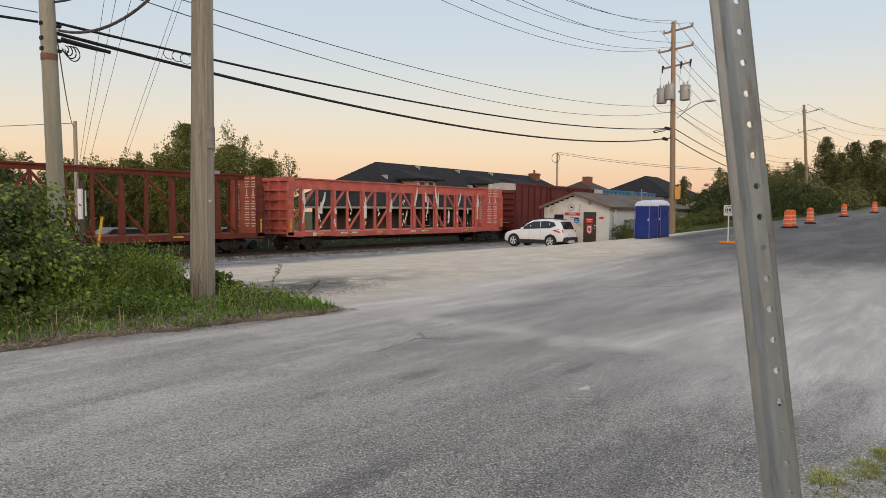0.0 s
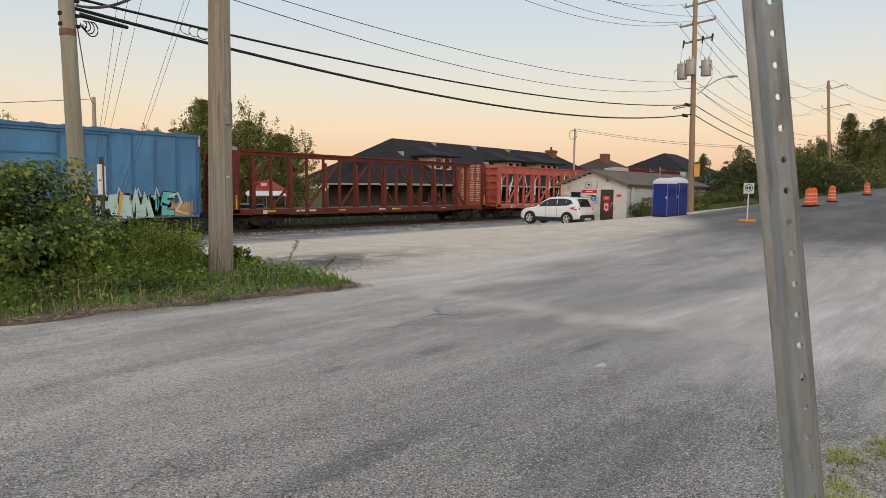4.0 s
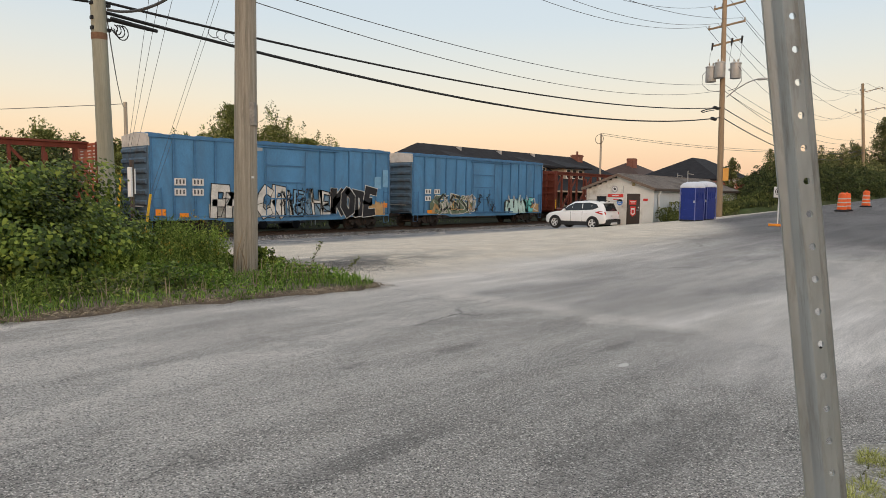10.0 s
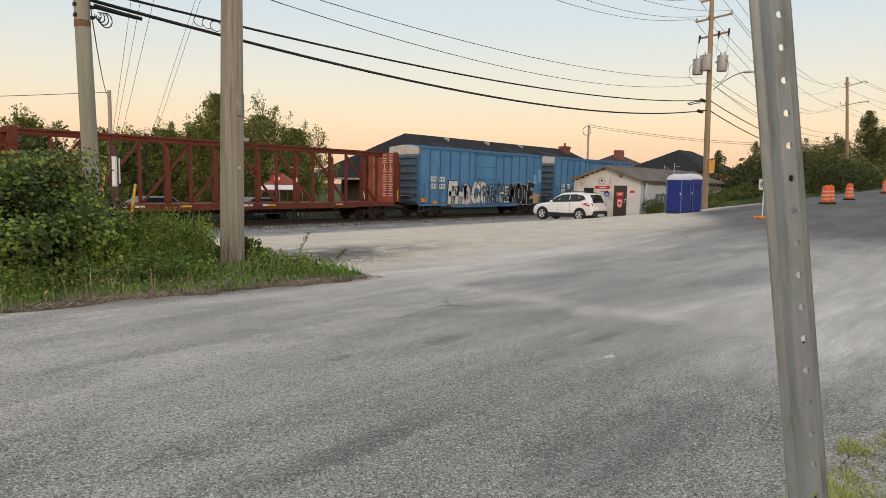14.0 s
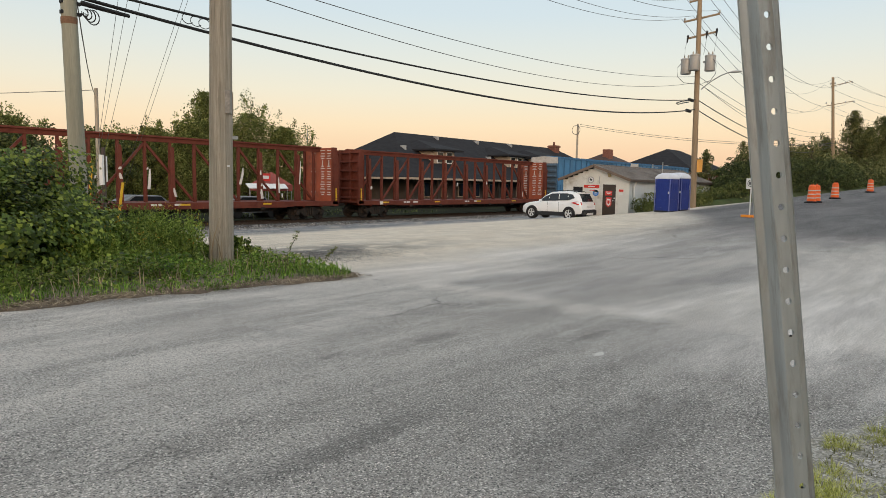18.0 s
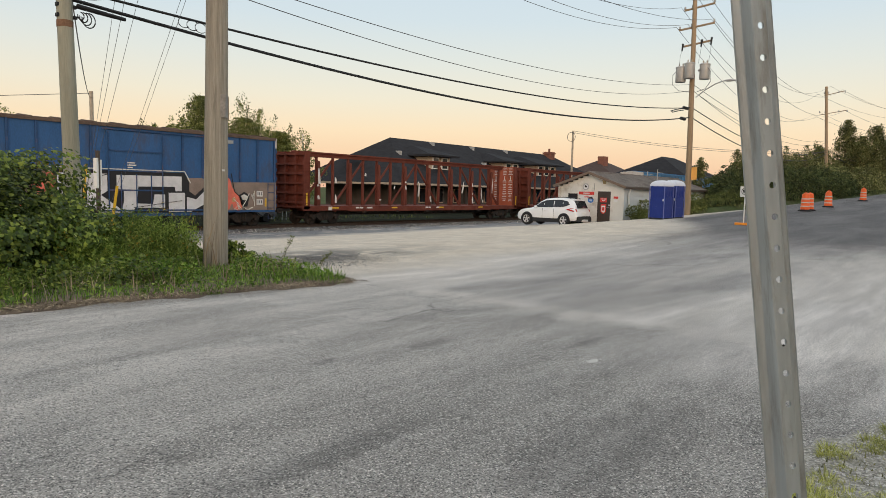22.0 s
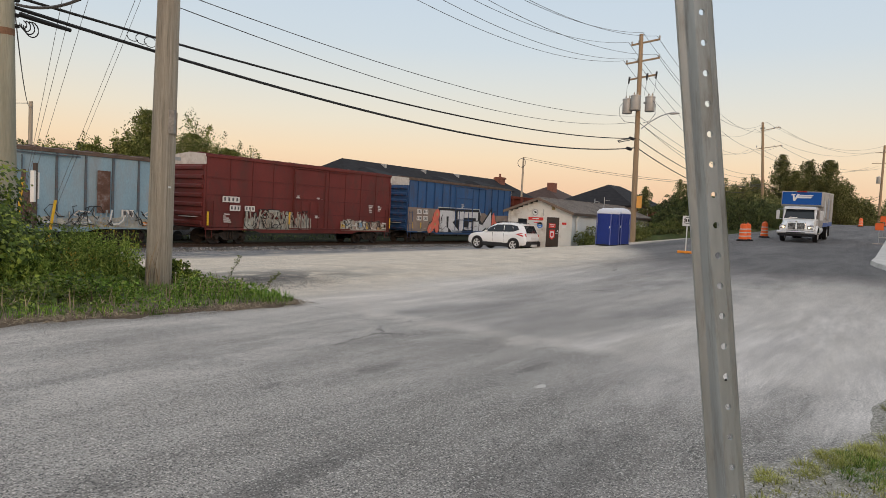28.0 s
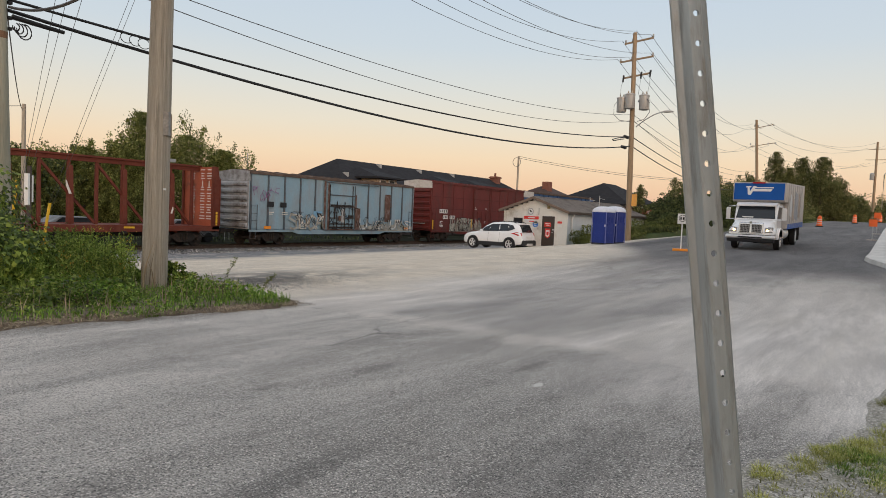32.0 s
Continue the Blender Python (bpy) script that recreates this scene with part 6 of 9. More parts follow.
part("roof", hip_roof(110.5, 123.5, 52.5, 63.5, 5.0, 7.7, 4.5), M["roof_umber"], h2, "dull brown hipped roof")
part("chimney", Geo().box(114.0, 115.6, 56.0, 57.3, 5, 8.5), M["brick"], h2, "red brick chimney")
h3 = thing("house", "house with a dark hipped roof and pale walls", "house")
part("wall", Geo().box(97.0, 112.0, 35.0, 45.8, -1, 4.3), M["siding"], h3)
part("roof", hip_roof(95.5, 113.5, 33.8, 46.8, 4.2, 7.6, 6.3), M["slate"], h3, "dark shingle hipped roof")
for i in range(4):
    w_ = part("window", Geo().box(96.88, 96.99, 36.5 + i * 2.6, 37.9 + i * 2.6, 1.6, 3.2), M["white_sign"], h3)
    part("pane", Geo().box(96.84, 96.875, 36.6 + i * 2.6, 37.8 + i * 2.6, 1.7, 3.1), M["glass"], w_)

# parked vehicles and a tent beyond the track, seen through the empty wagons
tent = thing("market_tent", "red and white pointed tent behind the track", "tent", pose(29.3, 41.2, -0.95))
part("canopy", Geo().add([(-1.9, -1.6, 2.2), (1.9, -1.6, 2.2), (1.9, 1.6, 2.2), (-1.9, 1.6, 2.2), (0, 0, 3.15), (-1.9, -1.6, 1.75), (1.9, -1.6, 1.75), (1.9, 1.6, 1.75), (-1.9, 1.6, 1.75)], [(0, 1, 4), (1, 2, 4), (2, 3, 4), (3, 0, 4), (5, 6, 1, 0), (6, 7, 2, 1), (7, 8, 3, 2), (8, 5, 0, 3)]), mat("faded_red_canvas", (0.27, 0.065, 0.05), 0.8, var=0.1), tent, "faded red canvas canopy")
bn = part("banner", Geo().box(-2.7, -1.3, -1.70, -1.64, 2.45, 3.0), M["red_sign"], tent, "red banner with white bars")
part("printed_bar", Geo().box(-2.3, -1.5, -1.73, -1.705, 2.62, 2.84), M["white_sign"], bn)
part("awning", Geo().add([(-4.6, -2.4, 1.98), (0.7, -2.4, 1.98), (0.7, -1.7, 2.28), (-4.6, -1.7, 2.28), (-4.6, -2.4, 1.92), (0.7, -2.4, 1.92), (0.7, -1.7, 2.22), (-4.6, -1.7, 2.22)], [(0, 1, 2, 3), (7, 6, 5, 4), (0, 4, 5, 1), (1, 5, 6, 2), (2, 6, 7, 3), (3, 7, 4, 0)]), M["white_sign"], tent, "white awning over a stall")
for ax in (-4.5, -2.0, 0.6):
    part("leg", Geo().beam((ax, -2.3, 0), (ax, -2.3, 1.96), 0.05, 0.05), M["steel_gray"], tent)
tent.scale = (0.62, 0.62, 1.0)
for sx in (-1.8, 1.8):
    for sy in (-1.5, 1.5):
        part("leg", Geo().beam((sx, sy, 0), (sx, sy, 1.8), 0.05, 0.05), M["steel_gray"], tent)
for x, y, mt, lb in ((25.6, 38.6, "end_gray", "grey car parked beyond the track"), (20.0, 41.6, "end_gray", "dull grey car parked beyond the track")):
    c = thing("parked_car", lb, "car", pose(x, y, -0.95), group="cars parked beyond the track")
    part("body", Geo().prism([(-2.1, 0.35), (2.1, 0.35), (2.15, 0.75), (1.3, 0.95), (0.75, 1.42), (-1.0, 1.45), (-1.75, 1.0), (-2.15, 0.85)], -0.85, 0.85), M[mt], c, bevel=0.08)
    part("side_window", Geo().prism([(-1.45, 1.0), (1.1, 0.98), (0.7, 1.36), (-0.95, 1.38)], -0.856, 0.856), M["glass"], c)
    for wx in (-1.3, 1.3):
        part("wheel", Geo().lathe([(0.2, -0.87), (0.32, -0.86), (0.32, 0.86), (0.2, 0.87)], 16, "y", (wx, 0, 0.32)), M["tyre"], c)
bench = Geo()
for i in range(6):
    bench.box(12 + i * 1.6, 13.3 + i * 1.6, 41.0, 41.06, -0.1, 0.02)
    bench.box(12 + i * 1.6, 12.08 + i * 1.6, 41.0, 41.06, -1, 0.0)
solid("fence", bench, M["end_white"], "low pale rail fence beyond the track", "fence")


# ---------------------------------------------------------------- vegetation
RNG = np.random.default_rng(7)


def cards(centres, size, rng, aspect=0.62, up=0.3, fold=0.25):
    """Folded leaf shapes, two quads a leaf, turned every way, at the given centres."""
    n = len(centres)
    a = rng.normal(size=(n, 3))
    a[:, 2] = a[:, 2] * 0.6 + up
    a /= np.linalg.norm(a, axis=1)[:, None]
    b = np.cross(a, rng.normal(size=(n, 3)))
    b /= np.linalg.norm(b, axis=1)[:, None] + 1e-9
    c = np.cross(a, b)
    s = (size * rng.uniform(0.6, 1.35, n))[:, None]
    mid0, mid1 = centres - b * s * 0.5, centres + b * s * 0.5
    w = c * s * aspect * 0.5
    lift = a * s * fold
    v = np.stack([mid0, centres + w + lift * 0.5, mid1, centres - w + lift * 0.5], 1)
    f = np.arange(n * 4).reshape(n, 4)
    return v.reshape(-1, 3), f


def vine_leaves(centres, size, rng, out, droop=0.35):
    """Broad pointed leaves of five corners with a folded midrib, facing out and up, each tip hanging."""
    n = len(centres)
    a = out + rng.normal(0, 0.42, (n, 3)) + np.array([0, 0, 0.55])
    a /= np.linalg.norm(a, axis=1)[:, None]
    d = np.array([0, 0, -1.0]) + rng.normal(0, 0.65, (n, 3))
    d -= a * np.sum(d * a, axis=1)[:, None]
    d /= np.linalg.norm(d, axis=1)[:, None] + 1e-9
    c = np.cross(a, d)
    s = (size * rng.uniform(0.55, 1.4, n))[:, None]
    fold = a * s * rng.uniform(0.03, 0.16, (n, 1))
    base, tip = centres - d * s * 0.34, centres + d * s * 0.62 - a * s * droop * 0.4
    l0, l1 = centres + c * s * 0.50 - d * s * 0.30 - fold, centres + c * s * 0.42 + d * s * 0.12 - fold
    r0, r1 = centres - c * s * 0.50 - d * s * 0.30 - fold, centres - c * s * 0.42 + d * s * 0.12 - fold
    v = np.stack([base, l0, l1, tip, r1, r0], 1)
    i = np.arange(n)[:, None] * 6
    return v.reshape(-1, 3), np.concatenate([i + [[0, 3, 2, 1]], i + [[0, 5, 4, 3]]])


def blades(roots, height, rng, width=0.012, lean=0.45, segs=2):
    """Bent tapering grass blades: a quad and a tip each."""
    n = len(roots)
    h = height * rng.uniform(0.45, 1.25, n)
    ang = rng.uniform(0, 2 * np.pi, n)
    d = np.stack([np.cos(ang), np.sin(ang), np.zeros(n)], 1)
    side = np.stack([-np.sin(ang + rng.normal(0, 1, n)), np.cos(ang), np.zeros(n)], 1) * (width * rng.uniform(0.6, 1.4, n))[:, None]
    bend = (h * lean * rng.uniform(0.1, 1.3, n))[:, None]
    up = np.stack([np.zeros(n), np.zeros(n), h], 1)
    p0, p1, p2 = roots, roots + up * 0.55 + d * bend * 0.35, roots + up * (1 - 0.12 * np.abs(bend) / np.maximum(h[:, None], 1e-3)) + d * bend
    v = np.stack([p0 - side, p0 + side, p1 + side * 0.8, p1 - side * 0.8, p2 + side * 0.12, p2 - side * 0.12], 1)
    i = np.arange(n)[:, None] * 6
    f = np.concatenate([i + [[0, 1, 2, 3]], i + [[3, 2, 4, 5]]])
    return v.reshape(-1, 3), f


def on_ground(x, y, lift=0.0):
    return np.stack([x, y, gz(x, y) + lift], 1)


def leaf_object(name, v, f, material, label="", category="", parent=None, kind="", group=""):
    ob = new(name, bulk_mesh(name, v, f, material))
    if parent is not None:
        ob.parent = parent
    return tagged(ob, label, category, group, kind)


def lumpy(n, rng, lobes, shell=0.72):
    """Points in a union of ellipsoid lobes (centre, radii), thick towards the skin."""
    w = np.array([r[0] * r[1] + r[1] * r[2] for _, r in lobes])
    pick = rng.choice(len(lobes), n, p=w / w.sum())
    c, r = np.array([l[0] for l in lobes])[pick], np.array([l[1] for l in lobes])[pick]
    d = rng.normal(size=(n, 3))
    d /= np.linalg.norm(d, axis=1)[:, None]
    k = shell + (1 - shell) * rng.random(n) ** 0.6
    bump = 1 + 0.13 * np.sin(d[:, 0] * 9 + pick) * np.cos(d[:, 1] * 8 + 2 * pick) + 0.1 * np.sin(d[:, 2] * 11 + pick)
    return c + d * r * (k * bump)[:, None]


def clumps(lobes, rng, n, lo=0.20, hi=0.50):
    """Small leaf masses scattered over the skin of larger lobes."""
    c = lumpy(n, rng, lobes, 0.8)
    r = rng.uniform(lo, hi, n)
    return [(tuple(p), (q, q, q * 0.8)) for p, q in zip(c, r)]


def tree(label, x, y, height, spread, rng, leaf="leaf_tree", n=2600, size=0.26, base=0.12, airy=0.0, name="tree", z=None, lobes_n=13):
    z0 = gnd(x, y) - 0.05 if z is None else z
    t = thing(name, label, "tree", pose(x, y, z0), group="trees")
    trunk = Geo().tube([(0, 0, 0), (0.1, 0.05, height * 0.3), (-0.08, 0.1, height * 0.6), (0.05, 0, height * 0.88)], height * 0.022, 8, height * 0.005)
    part("trunk", trunk, M["bark"], t, smooth=True)
    lobes = []
    for k in range(lobes_n):
        f = base + (1 - base) * (k + 0.5) / lobes_n
        a = k * 2.4 + rng.uniform(-0.4, 0.4)
        prof = math.sin(math.pi * min(0.98, 0.18 + 0.82 * f)) ** 0.7
        rad = spread * prof * rng.uniform(0.55, 1.0)
        c = (math.cos(a) * rad * 0.62, math.sin(a) * rad * 0.62, height * f * rng.uniform(0.92, 1.02))
        rr = spread * rng.uniform(0.30, 0.52) * (0.55 + 0.45 * prof)
        lobes.append((c, (rr, rr, rr * rng.uniform(0.75, 1.25))))
        part("limb", Geo().tube([(0, 0, height * f * 0.72), (c[0] * 0.5, c[1] * 0.5, height * f * 0.9), c], height * 0.007, 5, height * 0.002), M["bark"], t)
    small = clumps(lobes, rng, 230, spread * 0.05, spread * 0.15)
    # sprays of leaves that rise and spread from each twig end, thin at their tips
    pick = rng.integers(0, len(small), int(n * 0.8))
    sc, sr = np.array([q[0] for q in small])[pick], np.array([q[1][0] for q in small])[pick]
    head = np.array([(q[0][0], q[0][1], abs(q[0][2] - height * 0.35) + spread * 0.6) for q in small])
    head /= np.linalg.norm(head, axis=1)[:, None]
    along = rng.random(len(pick)) ** 1.3
    pts = sc + head[pick] * (sr * 2.2 * along)[:, None] + rng.normal(0, 1, (len(pick), 3)) * (sr * (0.68 - 0.5 * along))[:, None]
    pts = np.concatenate([pts, lumpy(n - len(pick), rng, lobes, 0.3)])
    if airy:
        top = np.stack([rng.normal(0, 1, n // 4), rng.normal(0, 1, n // 4), rng.uniform(0.6, 1.06, n // 4) * height], 1)
        top[:, :2] *= (spread * 0.42 * np.clip(1.12 - top[:, 2] / height, 0.05, 1) ** 0.6)[:, None]
        pts = np.concatenate([pts, top])
    v, f = cards(pts, size, rng)
    leaf_object("crown", v, f, M[leaf], parent=t)
    return t


def shrub(label, x, y, lobes, rng, leaf, n, size, group="shrubs", clump_n=0, z=None, vine=False):
    z0 = gnd(x, y) - 0.03 if z is None else z
    t = thing("shrub", label, "shrub", pose(x, y, z0), group=group)
    for c, r in lobes:
        part("stem", Geo().tube([(c[0] * 0.3, c[1] * 0.3, 0), (c[0] * 0.8, c[1] * 0.8, c[2] * 0.6), c], 0.02, 5, 0.008), M["bark"], t)
    if clump_n:
        pts = np.concatenate([lumpy(int(n * 0.84), rng, clumps(lobes, rng, clump_n), 0.45), lumpy(int(n * 0.16), rng, lobes, 0.5)])
    else:
        pts = lumpy(n, rng, lobes, 0.62)
    if vine:
        out = pts - np.array([c for c, r in lobes])[np.argmin(((pts[:, None] - np.array([c for c, r in lobes])[None]) ** 2).sum(-1), axis=1)]
        out = out / (np.linalg.norm(out, axis=1)[:, None] + 1e-6) + np.array([0, -0.5, 0.1])
        v, f = vine_leaves(pts, size, rng, out)
    else:
        v, f = cards(pts, size, rng)
    leaf_object("leaves", v, f, M[leaf], parent=t)
    return t


# the large shrub beside the left pole, and climbers running over it
shrub("broad green vine-covered shrub on the verge", 3.9, 12.0, [((0, 0.1, 1.0), (1.25, 1.1, 1.0)), ((-1.4, -0.3, 1.15), (1.2, 1.0, 1.0)), ((-2.8, 0.0, 1.2), (1.3, 1.2, 1.05)), ((0.75, -0.25, 0.55), (0.9, 0.8, 0.62)), ((-0.6, -0.9, 0.6), (1.1, 0.6, 0.6)), ((-2.2, -1.0, 0.7), (1.3, 0.6, 0.7)), ((0.35, 0.5, 1.35), (0.7, 0.7, 0.55)), ((-0.8, 0.2, 1.55), (0.6, 0.6, 0.45)), ((-4.4, 0.2, 1.1), (1.3, 1.2, 1.0)), ((-2.0, 0.1, 1.75), (1.1, 0.9, 0.55)), ((-3.6, 0.0, 1.7), (1.2, 0.9, 0.55))], RNG, "leaf_bush", 56000, 0.060, clump_n=190, vine=True)
shrub("leafy shrub behind the large one", 3.0, 15.6, [((0, 0, 1.0), (1.4, 1.2, 1.0)), ((1.6, -0.2, 0.7), (1.0, 1.0, 0.7)), ((-1.8, 0, 1.0), (1.5, 1.2, 1.0)), ((-4, 0, 1.0), (1.5, 1.2, 1.0))], RNG, "leaf_bush", 9000, 0.10, clump_n=50, vine=True)

shrub("small leafy plant at the foot of the pole", 7.28, 11.3, [((0, 0, 0.26), (0.26, 0.24, 0.28)), ((0.22, -0.05, 0.16), (0.22, 0.2, 0.18)), ((-0.05, 0.1, 0.42), (0.16, 0.16, 0.14))], RNG, "leaf_bush", 1500, 0.06)

# tall weeds and goldenrod round the middle pole
def weeds(name, label, n, box, height, leaf, keep, lean=0.25, leafn=9, leaflen=0.11):
    x, y = RNG.uniform(box[0], box[1], n * 3), RNG.uniform(box[2], box[3], n * 3)
    ok = keep(x, y)
    x, y = x[ok][:n], y[ok][:n]
    n = len(x)
    roots = on_ground(x, y, -0.02)
    h = height(x, y) * RNG.uniform(0.55, 1.15, n)
    ang = RNG.uniform(0, 2 * np.pi, n)
    tip = roots + np.stack([np.cos(ang) * h * lean * RNG.random(n), np.sin(ang) * h * lean * RNG.random(n), h], 1)
    t = RNG.random((n, leafn)) ** 0.7
    c = roots[:, None] + (tip - roots)[:, None] * t[..., None] + RNG.normal(0, 0.035, (n, leafn, 3))
    v1, f1 = cards(c.reshape(-1, 3), leaflen, RNG, aspect=0.3, up=0.5)
    w = 0.006
    sd = np.stack([-np.sin(ang), np.cos(ang), np.zeros(n)], 1) * w
    v2 = np.stack([roots - sd, roots + sd, tip + sd * 0.5, tip - sd * 0.5], 1).reshape(-1, 3)
    f2 = np.arange(n * 4).reshape(n, 4) + len(v1)
    leaf_object(name, np.concatenate([v1, v2]), np.concatenate([f1, f2]), M[leaf], label, "weeds", kind="stuff")
    return tip


def verge(x, y):
    """The grassy verge: bounded by the road in front, and narrowing to a tip beside the yard."""
    front = 8.86 - 0.09 * np.clip(x - 1.0, 0, 20) - 0.10 * np.clip(x - 4, 0, 4)
    right = 7.42 + 0.16 * (y - 8.1) + 0.12 * np.sin(y * 3.1)
    return (y > front + 0.12 * np.sin(x * 2.3)) & (x < right - 0.1) & (y < 19)


def soil_verge():
    xs, ys = np.arange(-30, 8.61, 0.15), np.arange(7.6, 20.01, 0.15)
    xx, yy = np.meshgrid(xs, ys)
    front = 8.76 - 0.09 * np.clip(xx - 1.0, 0, 20) - 0.10 * np.clip(xx - 4, 0, 4) + 0.07 * np.sin(xx * 3.7) + 0.05 * np.sin(xx * 9.1)
    right = 7.48 + 0.16 * (yy - 8.1) + 0.12 * np.sin(yy * 3.1) + 0.06 * np.sin(yy * 8.3)
    m = np.minimum(yy - front, right - xx)
    zz = gz(xx, yy) + np.clip(m * 0.18, -0.05, 0.07) + 0.012 * np.sin(xx * 7) * np.cos(yy * 6)
    zz = np.where(m < -0.1, gz(xx, yy) - 0.08, zz)
    v = np.stack([xx, yy, zz], -1).reshape(-1, 3)
    i = np.arange(xx.size).reshape(xx.shape)
    f = np.stack([i[:-1, :-1], i[:-1, 1:], i[1:, 1:], i[1:, :-1]], -1).reshape(-1, 4)
    ob = new("verge", bulk_mesh("verge", v, f, M["soil"], True))
    return tagged(ob, "dry earth verge under the weeds", "verge", kind="structure")


soil_verge()
tall = lambda x, y: np.where(y < 10.9, 0.16 + 0.12 * np.clip(4.6 - x, 0, 2.4), 0.80 + 0.18 * np.sin(x * 2.1)) * np.where(x > 6.7, 0.40, 1.0)
weeds("tall_weeds", "tall green roadside weeds on the verge", 2100, (-6, 8.3, 9.2, 14), tall, "leaf_weed", lambda x, y: verge(x, y) & (y > 9.5 + 0.35 * np.sin(x * 2)) & ((np.abs(x - 0.61 * y) > 0.40) | (y > 11.4)), leafn=17, leaflen=0.085)


def ground_cover():
    """Low leafy clumps that hide the earth of the verge."""
    n = 2600
    x, y = RNG.uniform(-7, 8.0, n), RNG.uniform(8.0, 12.5, n)
    ok = verge(x, y - 0.05) & (x < 7.5)
    x, y = x[ok], y[ok]
    front = 8.86 - 0.09 * np.clip(x - 1.0, 0, 20) - 0.10 * np.clip(x - 4, 0, 4)
    rise = np.clip((y - front) / 1.2, 0.45, 1.0) * np.where(x < 5.4, 1.35, 0.85)
    rise = np.where(np.abs(x - 0.61 * y) < 0.38, np.minimum(rise, np.where(y > 9.9, 0.28, 0.5)), rise)
    lob = [((a, b, gnd(a, b) + 0.04 + q * 0.4), (q, q, q * 0.9)) for a, b, q in zip(x, y, RNG.uniform(0.10, 0.26, len(x)) * rise)]
    v, f = cards(lumpy(36000, RNG, lob, 0.45), 0.062, RNG, 0.42, 0.6)
    leaf_object("ground_cover", v, f, M["leaf_weed"], "low leafy plants covering the verge", "weeds", kind="stuff")
    v, f = vine_leaves(*(lambda p: (p, 0.055, RNG, np.zeros_like(p) + [0, -0.4, 0.5]))(lumpy(12000, RNG, lob[::3], 0.45)))
    leaf_object("ground_cover", v, f, M["leaf_bush"], "fresh green low plants covering the verge", "weeds", kind="stuff")
    v, f = cards(lumpy(5000, RNG, lob[3::11], 0.4), 0.06, RNG, 0.25, 0.6)
    leaf_object("dead_weeds", v, f, M["straw"], "dead brown weeds among the green ones", "weeds", kind="stuff")
    pick = [q for q in lob if 4.6 < q[0][0] < 7.6]
    v, f = cards(lumpy(11000, RNG, pick, 0.4), 0.05, RNG, 0.6, 0.7)
    leaf_object("ground_cover", v, f, M["grass"], "bright green low plants at the tip of the verge", "weeds", kind="stuff")


ground_cover()
tips = weeds("goldenrod", "goldenrod with yellow flower heads round the pole", 900, (4.0, 6.65, 10.7, 13.5), lambda x, y: 0.62 + 0.4 * np.clip((y - 10.7) / 1.2, 0, 1), "leaf_weed", lambda x, y: verge(x, y) & ((np.abs(x - 0.61 * y) > 0.36) | (y > 11.4)), 0.3, 34, 0.062)
ftop = tips[RNG.random(len(tips)) < 0.06]
fp_ = (ftop[:, None] + RNG.normal(0, 0.05, (len(ftop), 14, 3))).reshape(-1, 3)
v, f = cards(fp_, 0.035, RNG)
leaf_object("flower_heads", v, f, M["flower"], "small yellow goldenrod flower heads", "flowers", kind="stuff")
hp = np.stack([RNG.uniform(-2.5, 4.6, 60), RNG.uniform(11.8, 13.0, 60), RNG.uniform(1.5, 1.85, 60)], 1)
v, f = cards((hp[:, None] + RNG.normal(0, 0.05, (60, 10, 3))).reshape(-1, 3), 0.045, RNG)
leaf_object("flower_heads", v, f, M["flower"], "yellow flower heads above the shrub", "flowers", kind="stuff")


def grass(name, label, n, box, height, material, keep, width=0.007, lean=0.5, lift=0.0):
    x, y = RNG.uniform(box[0], box[1], n), RNG.uniform(box[2], box[3], n)
    ok = keep(x, y)
    v, f = blades(on_ground(x[ok], y[ok], lift), height, RNG, width, lean)
    return leaf_object(name, v, f, M[material], label, "grass", kind="stuff")


grass("verge_grass", "green grass along the verge", 40000, (-8, 8.3, 8.0, 12), 0.17, "grass", lambda x, y: verge(x, y) & (np.sin(x * 1.7 + y) + RNG.normal(0, 0.6, len(x)) > -0.5), 0.0055)
grass("verge_grass_tip", "bright green grass at the tip of the verge", 3500, (4.6, 7.9, 8.05, 10.0), 0.10, "grass", verge, 0.008)
grass("dry_grass", "dry tan grass stems among the weeds", 1300, (-6, 8, 8.6, 11.5), 0.34, "straw", verge, 0.005, 0.35)


def straw_keep(x, y):
    front = 8.86 - 0.09 * np.clip(x - 1.0, 0, 20) - 0.10 * np.clip(x - 4, 0, 4)
    return (np.abs(y - front) < 0.40 * RNG.random(len(x)) ** 1.5 + 0.04) & (x < 7.4)


xs_, ys_ = RNG.uniform(-8, 7.5, 52000), RNG.uniform(7.5, 9.6, 52000)
ok_ = straw_keep(xs_, ys_)
v, f = cards(on_ground(xs_[ok_], ys_[ok_], 0.05), 0.11, RNG, aspect=0.07, up=2.5)
leaf_object("dead_straw", v, f, M["straw"], "dead straw along the edge of the road", "straw", kind="stuff")
rs = on_ground(RNG.uniform(6.3, 6.62, 12), RNG.uniform(10.75, 11.0, 12))
v, f = blades(rs, 0.75, RNG, 0.008, 0.2)
leaf_object("dry_stalks", v, f, M["straw"], "pale dry stalks at the foot of the pole", "stalks", kind="stuff")
